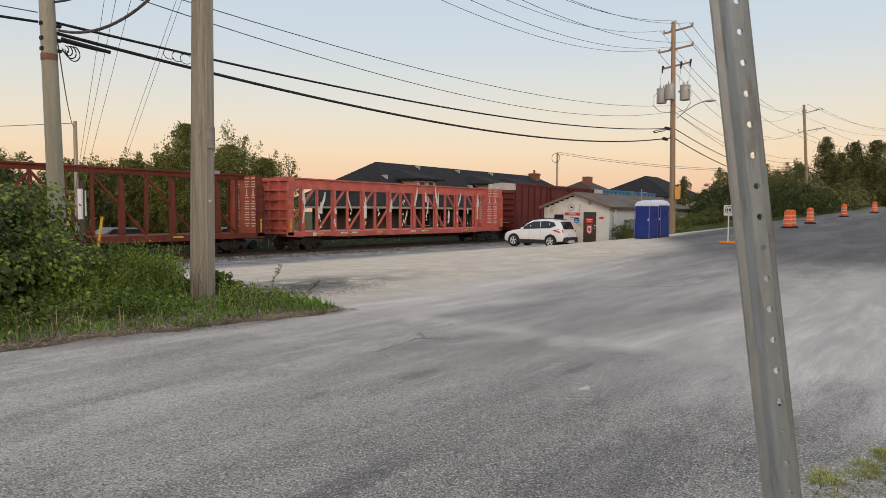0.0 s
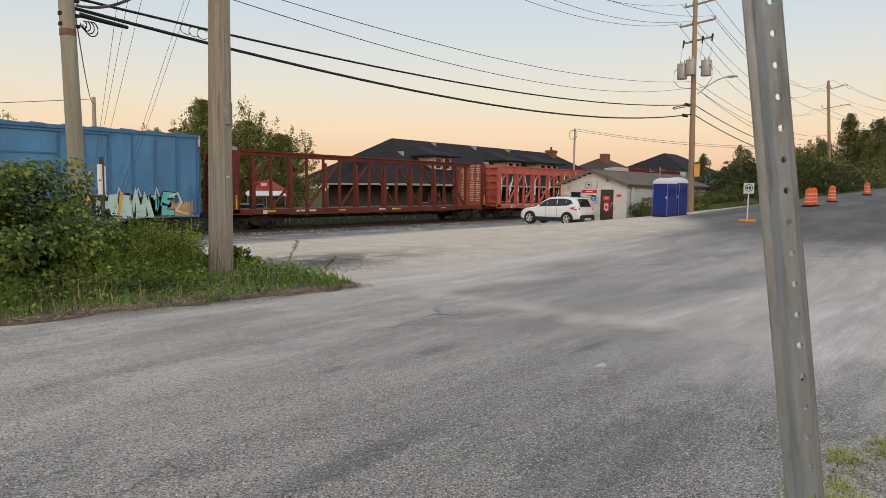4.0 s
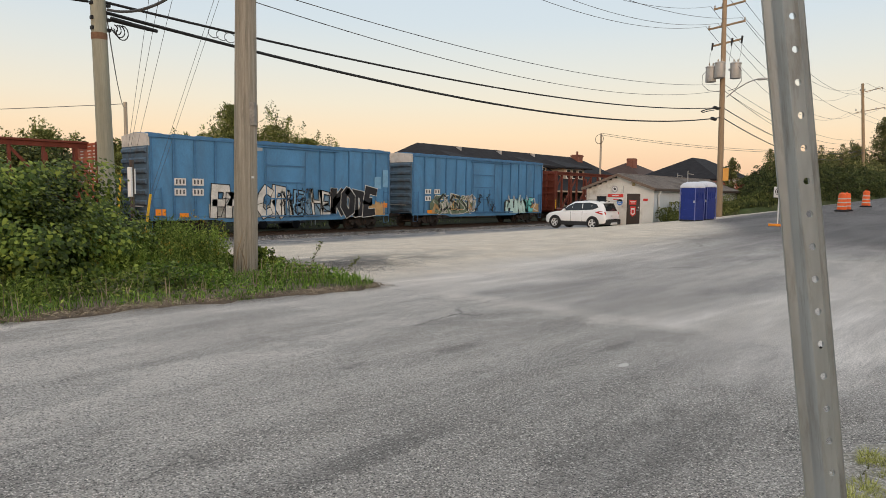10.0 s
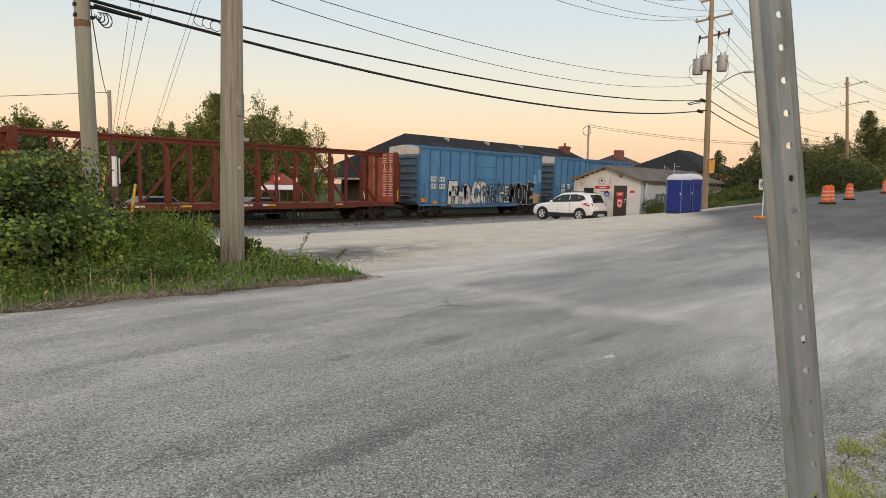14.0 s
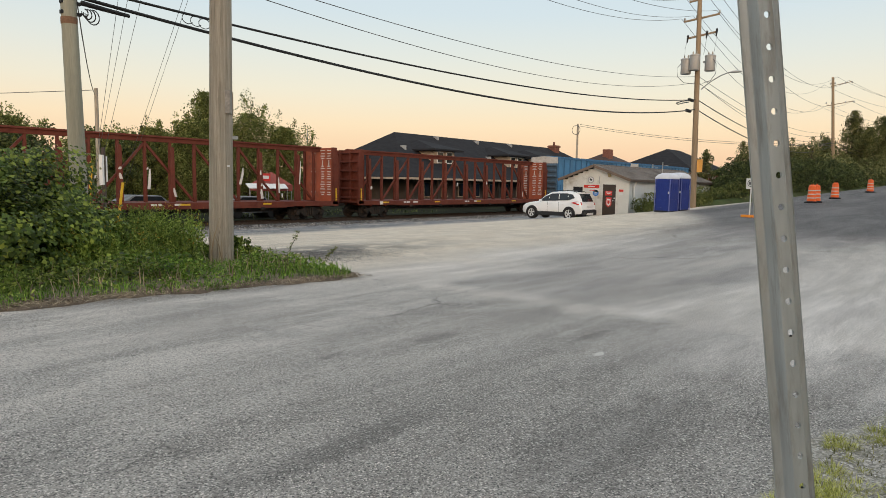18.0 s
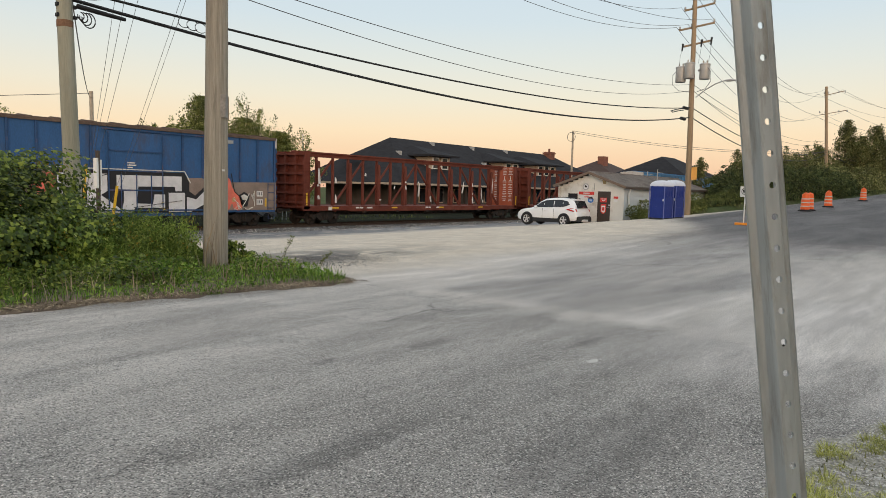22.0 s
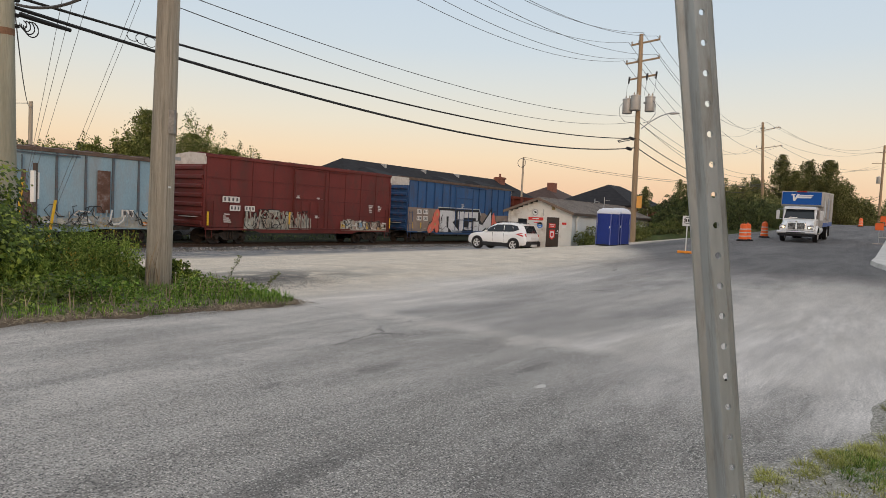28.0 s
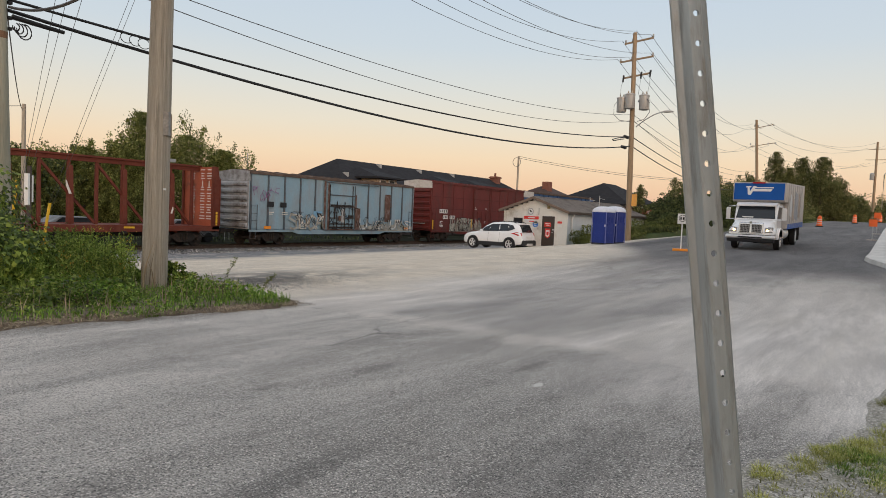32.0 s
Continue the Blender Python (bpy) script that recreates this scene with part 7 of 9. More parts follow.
for x, y, h in ((7.9, 10.6, 0.62), (8.35, 10.0, 0.32)):
    sp = thing("weed", "single tall weed at the edge of the yard", "weed", pose(x, y, gnd(x, y) - 0.01), group="single weeds")
    part("stem", Geo().tube([(0, 0, 0), (0.05, -0.04, h * 0.5), (0.16, -0.16, h)], 0.006, 5, 0.003), M["bark"], sp)
    tt = RNG.random(70) ** 0.6
    v, f = cards(np.stack([0.15 * tt ** 2, -0.15 * tt ** 2, h * tt], 1) + RNG.normal(0, 0.022, (70, 3)), 0.05, RNG, 0.4)
    leaf_object("leaves", v, f, M["leaf_tree"], parent=sp)


# grass patch beside the sign post
def patch(x, y):
    edge = 0.80 + 0.05 * np.sin(x * 2.9) - 0.34 * np.clip(x - 4.1, 0, 2.2) - 0.05 * np.clip(x - 6.3, 0, 8) + 0.05 * np.sin(x * 7.3) + 0.03 * np.sin(x * 17)
    return y < edge


def gravel_shoulder():
    xs, ys = np.concatenate([np.arange(-40, 3, 0.5), np.arange(3, 10, 0.04), np.arange(10, 26, 0.12)]), np.concatenate([np.arange(-1.6, -0.4, 0.1), np.arange(-0.4, 1.2, 0.04)])
    xx, yy = np.meshgrid(xs, ys)
    edge = 0.95 + 0.05 * np.sin(xx * 2.9) - 0.32 * np.clip(xx - 4.1, 0, 2.2) - 0.05 * np.clip(xx - 6.3, 0, 8) + (0.04 * np.sin(xx * 6.1 + 1.7 * np.sin(xx * 2.3)) + 0.025 * np.sin(xx * 19 + 2 * np.sin(xx * 5))) * np.clip(6.6 - xx, 0.08, 1.0)
    m = edge - yy
    zz = gz(xx, yy) + np.clip(m * 0.15, -0.06, 0.03) + 0.002 * np.sin(xx * 9) * np.sin(yy * 8)
    v = np.stack([xx, yy, zz], -1).reshape(-1, 3)
    i = np.arange(xx.size).reshape(xx.shape)
    f = np.stack([i[:-1, :-1], i[:-1, 1:], i[1:, 1:], i[1:, :-1]], -1).reshape(-1, 4)
    return tagged(new("shoulder", bulk_mesh("shoulder", v, f, M["gravelly"], True)), "dusty gravel shoulder with thin grass", "shoulder", kind="structure")


M["gravelly"] = mat("dusty_gravel", (0.38, 0.35, 0.305), 0.95, spec=0.1, var=0.5, scale=48, bump=1.0, bscale=75, dirt=(0.22, 0.21, 0.15), amount=0.25, dscale=5)
gravel_shoulder()
M["grass_bright"] = leafy("yellow_green_grass", (0.46, 0.47, 0.12), (0.70, 0.65, 0.26))


def tufts(name, label, n, box, material, keep, rng, lo=0.02, hi=0.075, tall=0.066):
    """Separate round tufts of fine grass, each blade leaning out from its tuft's heart."""
    x, y = rng.uniform(box[0], box[1], n), rng.uniform(box[2], box[3], n)
    ok = keep(x, y) & (np.sin(x * 2.3 + 1.1) + np.sin(y * 3.7 + x) + rng.normal(0, 0.8, n) > -0.5)
    x, y = x[ok], y[ok]
    per = 150
    r = np.repeat(rng.uniform(lo, hi, len(x)), per)
    a, q = rng.uniform(0, 2 * np.pi, len(r)), np.sqrt(rng.random(len(r)))
    px, py = np.repeat(x, per) + r * q * np.cos(a), np.repeat(y, per) + r * q * np.sin(a)
    root = on_ground(px, py, 0.0)
    h = tall * (0.45 + 6.0 * r) * rng.uniform(0.6, 1.2, len(r))
    out = np.stack([np.cos(a), np.sin(a), np.zeros(len(r))], 1) * (h * (0.15 + 0.7 * q))[:, None] + rng.normal(0, 0.008, (len(r), 3))
    side = np.stack([-np.sin(a), np.cos(a), np.zeros(len(r))], 1) * 0.0017
    up = np.stack([np.zeros(len(r)), np.zeros(len(r)), h], 1)
    v = np.stack([root - side, root + side, root + up * 0.6 + out * 0.4 + side, root + up * 0.6 + out * 0.4 - side, root + up + out + side * 0.2, root + up + out - side * 0.2], 1)
    i = np.arange(len(r))[:, None] * 6
    f = np.concatenate([i + [[0, 1, 2, 3]], i + [[3, 2, 4, 5]]])
    return leaf_object(name, v.reshape(-1, 3), f, M[material], label, "grass", kind="stuff")


tufts("shoulder_grass", "short yellow-green grass tufts beside the road", 2500, (3.3, 9.0, -1.0, 0.85), "grass_bright", patch, RNG)
tufts("shoulder_grass", "deeper green grass tufts beside the road", 26, (4.7, 5.4, 0.0, 0.36), "grass", patch, RNG, 0.03, 0.08)
grass("shoulder_straw", "dry tan grass among the tufts", 14000, (3.6, 9.5, -1.6, 0.85), 0.05, "grass_dry", patch, 0.005, 0.9)
grass("shoulder_grass_far", "thin grass along the shoulder", 30000, (-14, 3.8, -5.0, 0.7), 0.06, "grass_bright", patch, 0.006, 1.0)
grass("shoulder_grass_far", "thin grass along the shoulder", 16000, (3.8, 16.0, -5.0, -0.9), 0.06, "grass_bright", patch, 0.006, 1.0)
pebx, peby = RNG.uniform(3.0, 9, 9000), RNG.uniform(-1.2, 1.0, 9000)
pebk = patch(pebx, peby - 0.12)
pebx, peby = pebx[pebk], peby[pebk]
v, f = cards(on_ground(pebx, peby, 0.034), 0.017, RNG, 0.8, 3.0)
leaf_object("pebbles", v, f, M["concrete"], "loose pale pebbles on the shoulder", "pebbles", kind="stuff")
# loose stones on the yard near the verge
M["yard_stone"] = leafy("grey_loose_stone", (0.24, 0.235, 0.23), (0.48, 0.46, 0.43), trans=0)
sx_, sy_ = RNG.normal(9.0, 1.1, 7000), RNG.normal(11.1, 0.7, 7000)
v, f = cards(on_ground(sx_, sy_, 0.006), 0.024, RNG, 0.8, 2.0, 0.5)
leaf_object("loose_stones", v, f, M["yard_stone"], "loose grey stones at the edge of the yard", "stones", kind="stuff")
v, f = cards(np.stack([RNG.uniform(10, 75, 9000), RNG.uniform(28.9, 31.6, 9000), np.full(9000, RAIL_Z - 0.16)], 1) + RNG.normal(0, 0.03, (9000, 3)) * [0, 0, 1], 0.11, RNG, 0.8, 1.5, 0.5)
leaf_object("ballast_stones", v, f, M["yard_stone"], "loose grey ballast stones along the track", "stones", kind="stuff")

# trees and undergrowth beyond the track
far_rng = np.random.default_rng(11)
for x, y, h, s in ((31.3, 53.5, 9.9, 2.8), (34.6, 52.0, 8.3, 3.6), (37.4, 50.5, 7.2, 3.0), (29.4, 52.5, 7.0, 2.6), (25.5, 58, 6.2, 3.0), (16, 60, 6.2, 3.2), (6, 58, 6.0, 3.0), (-6, 62, 6.8, 3.2), (30.5, 58, 6.4, 3.2), (27.6, 55.5, 7.3, 2.6), (23.5, 57, 6.6, 2.6), (18.2, 59.5, 7.7, 3.0), (14.0, 57, 6.0, 2.6), (9.0, 60, 7.2, 3.0), (3.0, 61, 7.0, 3.0), (-3, 60, 7.5, 3.2), (-9, 58, 6.5, 3.0), (21.0, 54, 5.2, 2.4), (33.5, 56, 6.8, 2.6)):
    tree("leafy green tree beyond the railway track", x, y, h * (0.96 if x > 29 else 0.88), s * 1.3, far_rng, "leaf_tree", 21000 if x > 27 else 12000, 0.155 if x > 27 else 0.18, z=-1.0, airy=0.5)
lob = [((x, 56 + 1.5 * math.sin(x * 0.7), 1.5 + 0.6 * math.sin(x * 1.3)), (2.4, 1.6, 3.9 + 0.7 * math.sin(x * 2.1))) for x in np.arange(-16, 42, 2.2)]
v, f = cards(lumpy(34000, far_rng, clumps(lob, far_rng, 500, 0.4, 1.0), 0.3), 0.27, far_rng)
leaf_object("undergrowth", v, f, M["leaf_hedge"], "dark undergrowth beneath the trees beyond the track", "undergrowth", kind="stuff")
x, y = far_rng.uniform(-5, 45, 5000), far_rng.uniform(37.5, 44, 5000)
v, f = blades(np.stack([x, y, np.full(5000, -0.98)], 1)[:1500], 0.22, far_rng, 0.03, 0.5)
leaf_object("track_weeds", v, f, M["leaf_hedge"], "low weeds along the far side of the track", "weeds", kind="stuff")

# scrubby bank between the office and the hill
def bank():
    xs, ys = np.arange(45, 150, 1.0), np.arange(9.5, 24.5, 0.7)
    xx, yy = np.meshgrid(xs, ys)
    front = np.where(xx < 54, 16.6 - 0.17 * (xx - 40), 14.2 - 0.105 * (xx - 54)) + 0.2 * np.sin(xx * 0.9)
    front = np.maximum(front, 10.2)
    m = yy - front
    road = 0.022 * np.clip(xx - 12, 0, 23) + 0.033 * np.clip(xx - 35, 0, 70) + 0.012 * np.clip(xx - 105, 0, 200)
    zz = np.where(m < 0, gz(xx, yy) - 0.25, road * (1 - 0.35 * smooth01((yy - 20) / 10)) * np.clip((xx - 40) / 14, 0, 1) + gz(xx, yy) * (1 - np.clip((xx - 40) / 14, 0, 1)) + np.clip(m * 0.08, 0, 0.35))
    v = np.stack([xx, yy, zz], -1).reshape(-1, 3)
    i = np.arange(xx.size).reshape(xx.shape)
    f = np.stack([i[:-1, :-1], i[:-1, 1:], i[1:, 1:], i[1:, :-1]], -1).reshape(-1, 4)
    return tagged(new("bank", bulk_mesh("bank", v, f, M["meadow"], True)), "grassy bank beside the climbing road", "bank", kind="structure")


bank()
for x, y, s, h in ((54.6, 17.0, 1.5, 2.4), (56.5, 17.2, 2.0, 3.3), (60.0, 16.6, 2.2, 4.2), (63.5, 16.4, 2.3, 3.9), (67.5, 15.8, 2.5, 4.0), (71.5, 15.3, 2.5, 4.0), (75.5, 14.6, 2.5, 3.7), (79.5, 14.2, 2.6, 3.3), (84, 14.6, 2.6, 3.3), (63, 19.3, 2.2, 4.2), (68, 20, 2.6, 4.6), (75, 19.5, 2.8, 4.4), (82, 19, 3, 4.2)):
    zz, y, h = 0.9 + 0.03 * (x - 50), y - 0.9, h * (0.62 + 0.006 * (x - 54))
    shrub("dense dark green shrub on the bank", x, y, [((0, 0, h * 0.5), (s, s, h * 0.5)), ((s * 0.6, -0.3, h * 0.35), (s * 0.7, s * 0.7, h * 0.36)), ((-s * 0.6, 0.2, h * 0.4), (s * 0.7, s * 0.7, h * 0.4)), ((0.2, 0, h * 0.8), (s * 0.5, s * 0.5, h * 0.3))], far_rng, "leaf_hedge", 7500, 0.14, "shrubs on the bank", clump_n=46, z=zz)
for x, y, h, s in ((61.5, 17.0, 4.2, 1.2), (66.5, 19.0, 4.9, 1.2), (55.2, 18.6, 3.6, 0.9), (83.0, 18.5, 6.2, 1.5), (91.0, 18.0, 6.8, 1.7)):
    tree("small slender tree rising from the scrub", x, y, h, s, far_rng, "leaf_far", 2600, 0.13, z=0.9, airy=1.0)
for x, y, h, s, air in ((112, 20.3, 6.6, 2.2, 1), (118, 17.9, 11.2, 1.9, 1), (117.5, 15.8, 8.6, 2.2, 1), (121, 14.4, 10.4, 2.0, 1), (119.5, 11.5, 10.4, 2.2, 1), (122, 9.6, 6.6, 2.2, 0), (127, 18, 8.2, 2.6, 1), (140, 8.4, 4.6, 2.6, 0), (147, 9.5, 4.6, 2.8, 0), (156, 9.0, 4.6, 3.0, 0), (104, 21.5, 4.4, 2.2, 0), (96, 21, 3.8, 2.0, 0), (160, 3, 5.0, 3.5, 0), (168, 0, 5.0, 4.0, 0), (135, 14, 8.0, 3.4, 0)):
    tree("tall leafy tree beside the road up the hill", x, y, h * 0.94, s * 1.5, far_rng, "leaf_far", 13000, 0.21 if not air else 0.18, z=2.6, airy=max(air, 0.6), base=0.05)
lob = [((x, 15.5 - 0.11 * (x - 90) + 0.8 * math.sin(x), 3.3 + 0.5 * math.sin(x * 1.1)), (2.4, 1.6, 1.7 + 0.7 * math.sin(x * 2.3))) for x in np.arange(86, 175, 2.0)]
v, f = cards(lumpy(52000, far_rng, clumps(lob, far_rng, 900, 0.45, 1.0), 0.3), 0.27, far_rng)
leaf_object("roadside_scrub", v, f, M["leaf_far"], "dense green scrub along the road up the hill", "scrub", kind="stuff")
x = far_rng.uniform(46, 150, 30000)
y = np.maximum(np.where(x < 54, 16.6 - 0.17 * (x - 40), 14.2 - 0.105 * (x - 54)), 10.2) + 0.3 + far_rng.random(30000) ** 1.5 * 3.2
z = (0.022 * np.clip(x - 12, 0, 23) + 0.033 * np.clip(x - 35, 0, 70) + 0.012 * np.clip(x - 105, 0, 200)) - 0.05
v, f = blades(np.stack([x, y, z], 1), 0.3, far_rng, 0.035, 0.5)
leaf_object("bank_grass", v, f, M["leaf_hedge"], "rough green grass along the bank", "grass", kind="stuff")
for x, y, h in ((39.9, 17.3, 1.0), (41.3, 17.2, 1.35), (42.6, 16.9, 1.5), (44.2, 16.5, 1.5), (45.6, 16.2, 1.4), (47.0, 16.2, 1.6), (48.5, 16.4, 1.7), (50.2, 15.9, 1.5), (51.8, 15.7, 1.7), (53.4, 15.3, 1.6), (55.2, 15.0, 1.4), (57.0, 14.9, 1.3), (59.0, 14.6, 1.2), (39.0, 21.2, 0.5)):
    shrub("tangle of weeds beside the site office", x, y, [((0, 0, h * 0.45), (0.8, 0.7, h * 0.5)), ((0.5, -0.3, h * 0.3), (0.6, 0.5, h * 0.35)), ((-0.4, -0.3, h * 0.25), (0.6, 0.5, h * 0.3))], far_rng, "leaf_tree", 1300, 0.11, "weeds beside the office")

# a belt of trees added out of view behind the camera and along the near side of the road, closes the place and darkens
# reflections
lob = [((x, -17 - 2.0 * math.sin(x * 0.23), 5.0 + 1.2 * math.sin(x * 0.7)), (3.2, 2.2, 6.2 + 1.2 * math.sin(x * 1.7))) for x in np.arange(-34, 70, 3.4)]
v, f = cards(lumpy(15000, far_rng, lob, 0.55), 0.75, far_rng)
leaf_object("tree_belt", v, f, M["leaf_hedge"], "unseen belt of trees added along the near side of the road", "trees", kind="stuff")


# ---------------------------------------------------------------- parked white car
def loft(stations, ring):
    """A skin over rings, one ring of points for each station."""
    g = Geo()
    rows = [ring(*s) for s in stations]
    n = len(rows[0])
    g.add([p for r in rows for p in r], [(i * n + k, i * n + k + 1, (i + 1) * n + k + 1, (i + 1) * n + k) for i in range(len(rows) - 1) for k in range(n - 1)]
          + [tuple(range(n))[::-1], tuple((len(rows) - 1) * n + k for k in range(n))])
    return g


def car_wheel(r, w, material_rim, spokes=5):
    tyre = Geo().lathe([(r * 0.66, -w / 2), (r * 0.93, -w / 2), (r, -w / 2 + 0.03), (r, w / 2 - 0.03), (r * 0.93, w / 2), (r * 0.66, w / 2)], 24, "y", cap=False).mesh("tyre", M["tyre"], 0, True)
    rim = Geo().lathe([(r * 0.57, -w / 2 + 0.06), (r * 0.60, -w / 2 + 0.02), (r * 0.67, -w / 2 + 0.003), (r * 0.68, w / 2 - 0.02)], 24, "y", cap=False)
    rim.lathe([(0.02, -w / 2 + 0.0), (0.065, -w / 2 + 0.01), (0.07, 0.0)], 12, "y", cap=False)
    for k in range(spokes):
        a = 2 * math.pi * k / spokes + 0.3
        for da in (-0.10, 0.10):
            rim.beam((0.05 * math.cos(a + 2 * da), -w / 2 + 0.03, 0.05 * math.sin(a + 2 * da)), (r * 0.61 * math.cos(a + da), -w / 2 + 0.025, r * 0.61 * math.sin(a + da)), 0.034, 0.05, (0, 1, 0))
    return tyre, rim.mesh("rim", material_rim, 0.004)


def suv():
    """Local frame: x from rear (0) to front, y to the car's left is +, z up."""
    c = thing("parked_car", "white compact SUV parked beside the site office", "car", pose(37.5, 19.62, gnd(37.3, 22.0) + 0.0, 0, 0, 90))
    # s, z bottom, z belt, z roof, half width low, half width roof
    st = [(0.0, 0.42, 0.62, 0.64, 0.80, 0.76), (0.06, 0.34, 0.80, 0.84, 0.87, 0.80), (0.13, 0.32, 0.98, 1.03, 0.90, 0.80), (0.20, 0.32, 1.06, 1.26, 0.91, 0.72), (0.38, 0.31, 1.09, 1.50, 0.915, 0.66), (0.62, 0.30, 1.09, 1.63, 0.92, 0.63),
          (1.2, 0.28, 1.07, 1.69, 0.92, 0.62), (1.9, 0.28, 1.04, 1.68, 0.92, 0.62), (2.4, 0.28, 1.02, 1.63, 0.92, 0.61), (2.8, 0.28, 1.01, 1.46, 0.92, 0.63), (3.15, 0.28, 1.00, 1.20, 0.92, 0.68), (3.38, 0.28, 0.99, 1.06, 0.92, 0.74), (3.8, 0.29, 0.95, 1.01, 0.91, 0.70), (4.15, 0.30, 0.88, 0.93, 0.88, 0.66), (4.38, 0.33, 0.74, 0.80, 0.80, 0.62), (4.5, 0.38, 0.60, 0.62, 0.68, 0.56)]

    def ring(s, zb, zt, zr, w, wr):
        half = [(w * 0.90, zb), (w * 0.985, zb + 0.10), (w, (zb + zt) / 2), (w * 0.985, zt - 0.05), (w * 0.955, zt), ((w * 0.955 + wr) / 2 + 0.015, (zt + zr) / 2), (wr + 0.02, zr - 0.07), (wr * 0.85, zr - 0.012), (0, zr + 0.012)]
        return [(s, y, z) for y, z in half] + [(s, -y, z) for y, z in half[-2::-1]]
    part("body", loft(st, ring), M["car_white"], c, "white painted body", smooth=True)
    wr, arches = 0.365, (0.93, 3.62)
    tyre, rim = car_wheel(wr, 0.22, M["alloy"])
    for x in arches:
        for s in (1, -1):
            g = Geo()
            pts = [(x + 0.41 * math.cos(a), s * 0.915, 0.36 + 0.41 * math.sin(a)) for a in np.linspace(-0.25, math.pi + 0.25, 15)]
            for a, b in zip(pts, pts[1:]):
                g.beam(a, b, 0.05, 0.05, (0, 1, 0))
            part("arch_trim", g, M["plastic"], c, "black plastic wheel-arch trim")
            # black disc over the uncut body stands for the shade inside the arch
            part("wheel_well", Geo().lathe([(0.39, s * 0.70), (0.39, s * 0.934)], 20, "y", (x, 0, 0.37)), M["black"], c)
            w = part("wheel", tyre, None, c, "black tyre", at=pose(x, s * 0.875, wr, 0, 0, 0 if s < 0 else 180))
            part("rim", rim, None, w, "silver five-spoke alloy rim")
    for s in (1, -1):
        part("sill_trim", Geo().prism([(1.30, 0.22), (3.28, 0.22), (3.28, 0.46), (1.30, 0.46)], min(s * 0.86, s * 0.925), max(s * 0.86, s * 0.925)), M["plastic"], c, bevel=0.02)

        def side(poly, name, material, lb="", off=0.030):
            pts = []
            for x, z in poly:
                i = max(k for k in range(len(st)) if st[k][0] <= x)
                a, b = st[i], st[min(i + 1, len(st) - 1)]
                f = 0 if a is b else (x - a[0]) / (b[0] - a[0])
                zt, zr, w, wr_ = (a[k] + (b[k] - a[k]) * f for k in (2, 3, 4, 5))
                q = np.interp(z, [0.3, zt - 0.05, zt, (zt + zr) / 2, zr - 0.07], [w, w * 0.985, w * 0.955, (w * 0.955 + wr_) / 2 + 0.015, wr_ + 0.02])
                pts.append((x, s * (q + off), z))
            n = len(pts)
            return part(name, Geo().add(pts + [(x, y - s * 0.03, z) for x, y, z in pts], [tuple(range(n)), tuple(range(2 * n - 1, n - 1, -1))] + [(i, (i + 1) % n, (i + 1) % n + n, i + n) for i in range(n)]), material, c, lb)
        side([(0.60, 1.30), (1.0, 1.16), (3.16, 1.06), (2.74, 1.37), (2.3, 1.535), (1.3, 1.575), (0.80, 1.50)], "window_surround", M["plastic"], "black window surround", 0.022)
        side([(1.04, 1.185), (1.66, 1.145), (1.72, 1.535), (1.16, 1.545)], "side_window", M["glass"], "dark side window")
        side([(1.72, 1.14), (2.46, 1.105), (2.36, 1.49), (1.78, 1.53)], "side_window", M["glass"], "dark side window")
        side([(2.52, 1.10), (3.1, 1.075), (2.72, 1.355), (2.42, 1.475)], "side_window", M["glass"], "dark side window")
        side([(0.68, 1.31), (0.98, 1.21), (1.10, 1.54), (0.84, 1.485)], "side_window", M["glass"], "dark rear quarter window")
        side([(0.06, 0.90), (0.34, 0.90), (0.80, 1.02), (0.44, 1.10), (0.12, 1.06)], "tail_lamp", M["tail_red"], "red tail lamp", 0.03)
        side([(4.1, 0.80), (4.32, 0.72), (4.24, 0.84), (3.9, 0.90)], "headlamp", M["alloy"], "clear headlamp", 0.016)
        part("door_mirror", Geo().box(2.86, 3.0, min(s * 0.92, s * 1.1), max(s * 0.92, s * 1.1), 1.05, 1.18), M["car_white"], c, bevel=0.03)
        for x in (1.64, 2.46):
            part("door_handle", Geo().box(x - 0.3, x - 0.12, min(s * 0.915, s * 0.945), max(s * 0.915, s * 0.945), 0.90, 0.93), M["car_white"], c, bevel=0.008)
            part("door_seam", Geo().box(x + 0.02, x + 0.028, min(s * 0.90, s * 0.928), max(s * 0.90, s * 0.928), 0.42, 1.04), M["plastic"], c)
        part("roof_rail", Geo().tube([(0.6, s * 0.60, 1.64), (0.9, s * 0.6, 1.73), (2.1, s * 0.6, 1.73), (2.4, s * 0.6, 1.64)], 0.018, 6), M["plastic"], c, smooth=True)
    part("rear_window", Geo().add([(0.20, -0.64, 1.12), (0.20, 0.64, 1.12), (0.43, 0.56, 1.52), (0.43, -0.56, 1.52), (0.115, -0.68, 1.10), (0.115, 0.68, 1.10), (0.33, 0.60, 1.54), (0.33, -0.60, 1.54)], [(3, 2, 1, 0), (4, 5, 6, 7), (0, 1, 5, 4), (1, 2, 6, 5), (2, 3, 7, 6), (3, 0, 4, 7)]), M["glass"], c, "dark rear window")
    part("rear_spoiler", Geo().box(0.26, 0.62, -0.58, 0.58, 1.55, 1.60), M["car_white"], c, bevel=0.02)
    part("skid_plate", Geo().box(-0.075, 0.1, -0.40, 0.40, 0.30, 0.44), M["alloy"], c, "silver lower bumper insert", 0.03)
    part("rear_bumper", Geo().box(-0.06, 0.5, -0.86, 0.86, 0.30, 0.60), M["plastic"], c, "black rear bumper", 0.04)
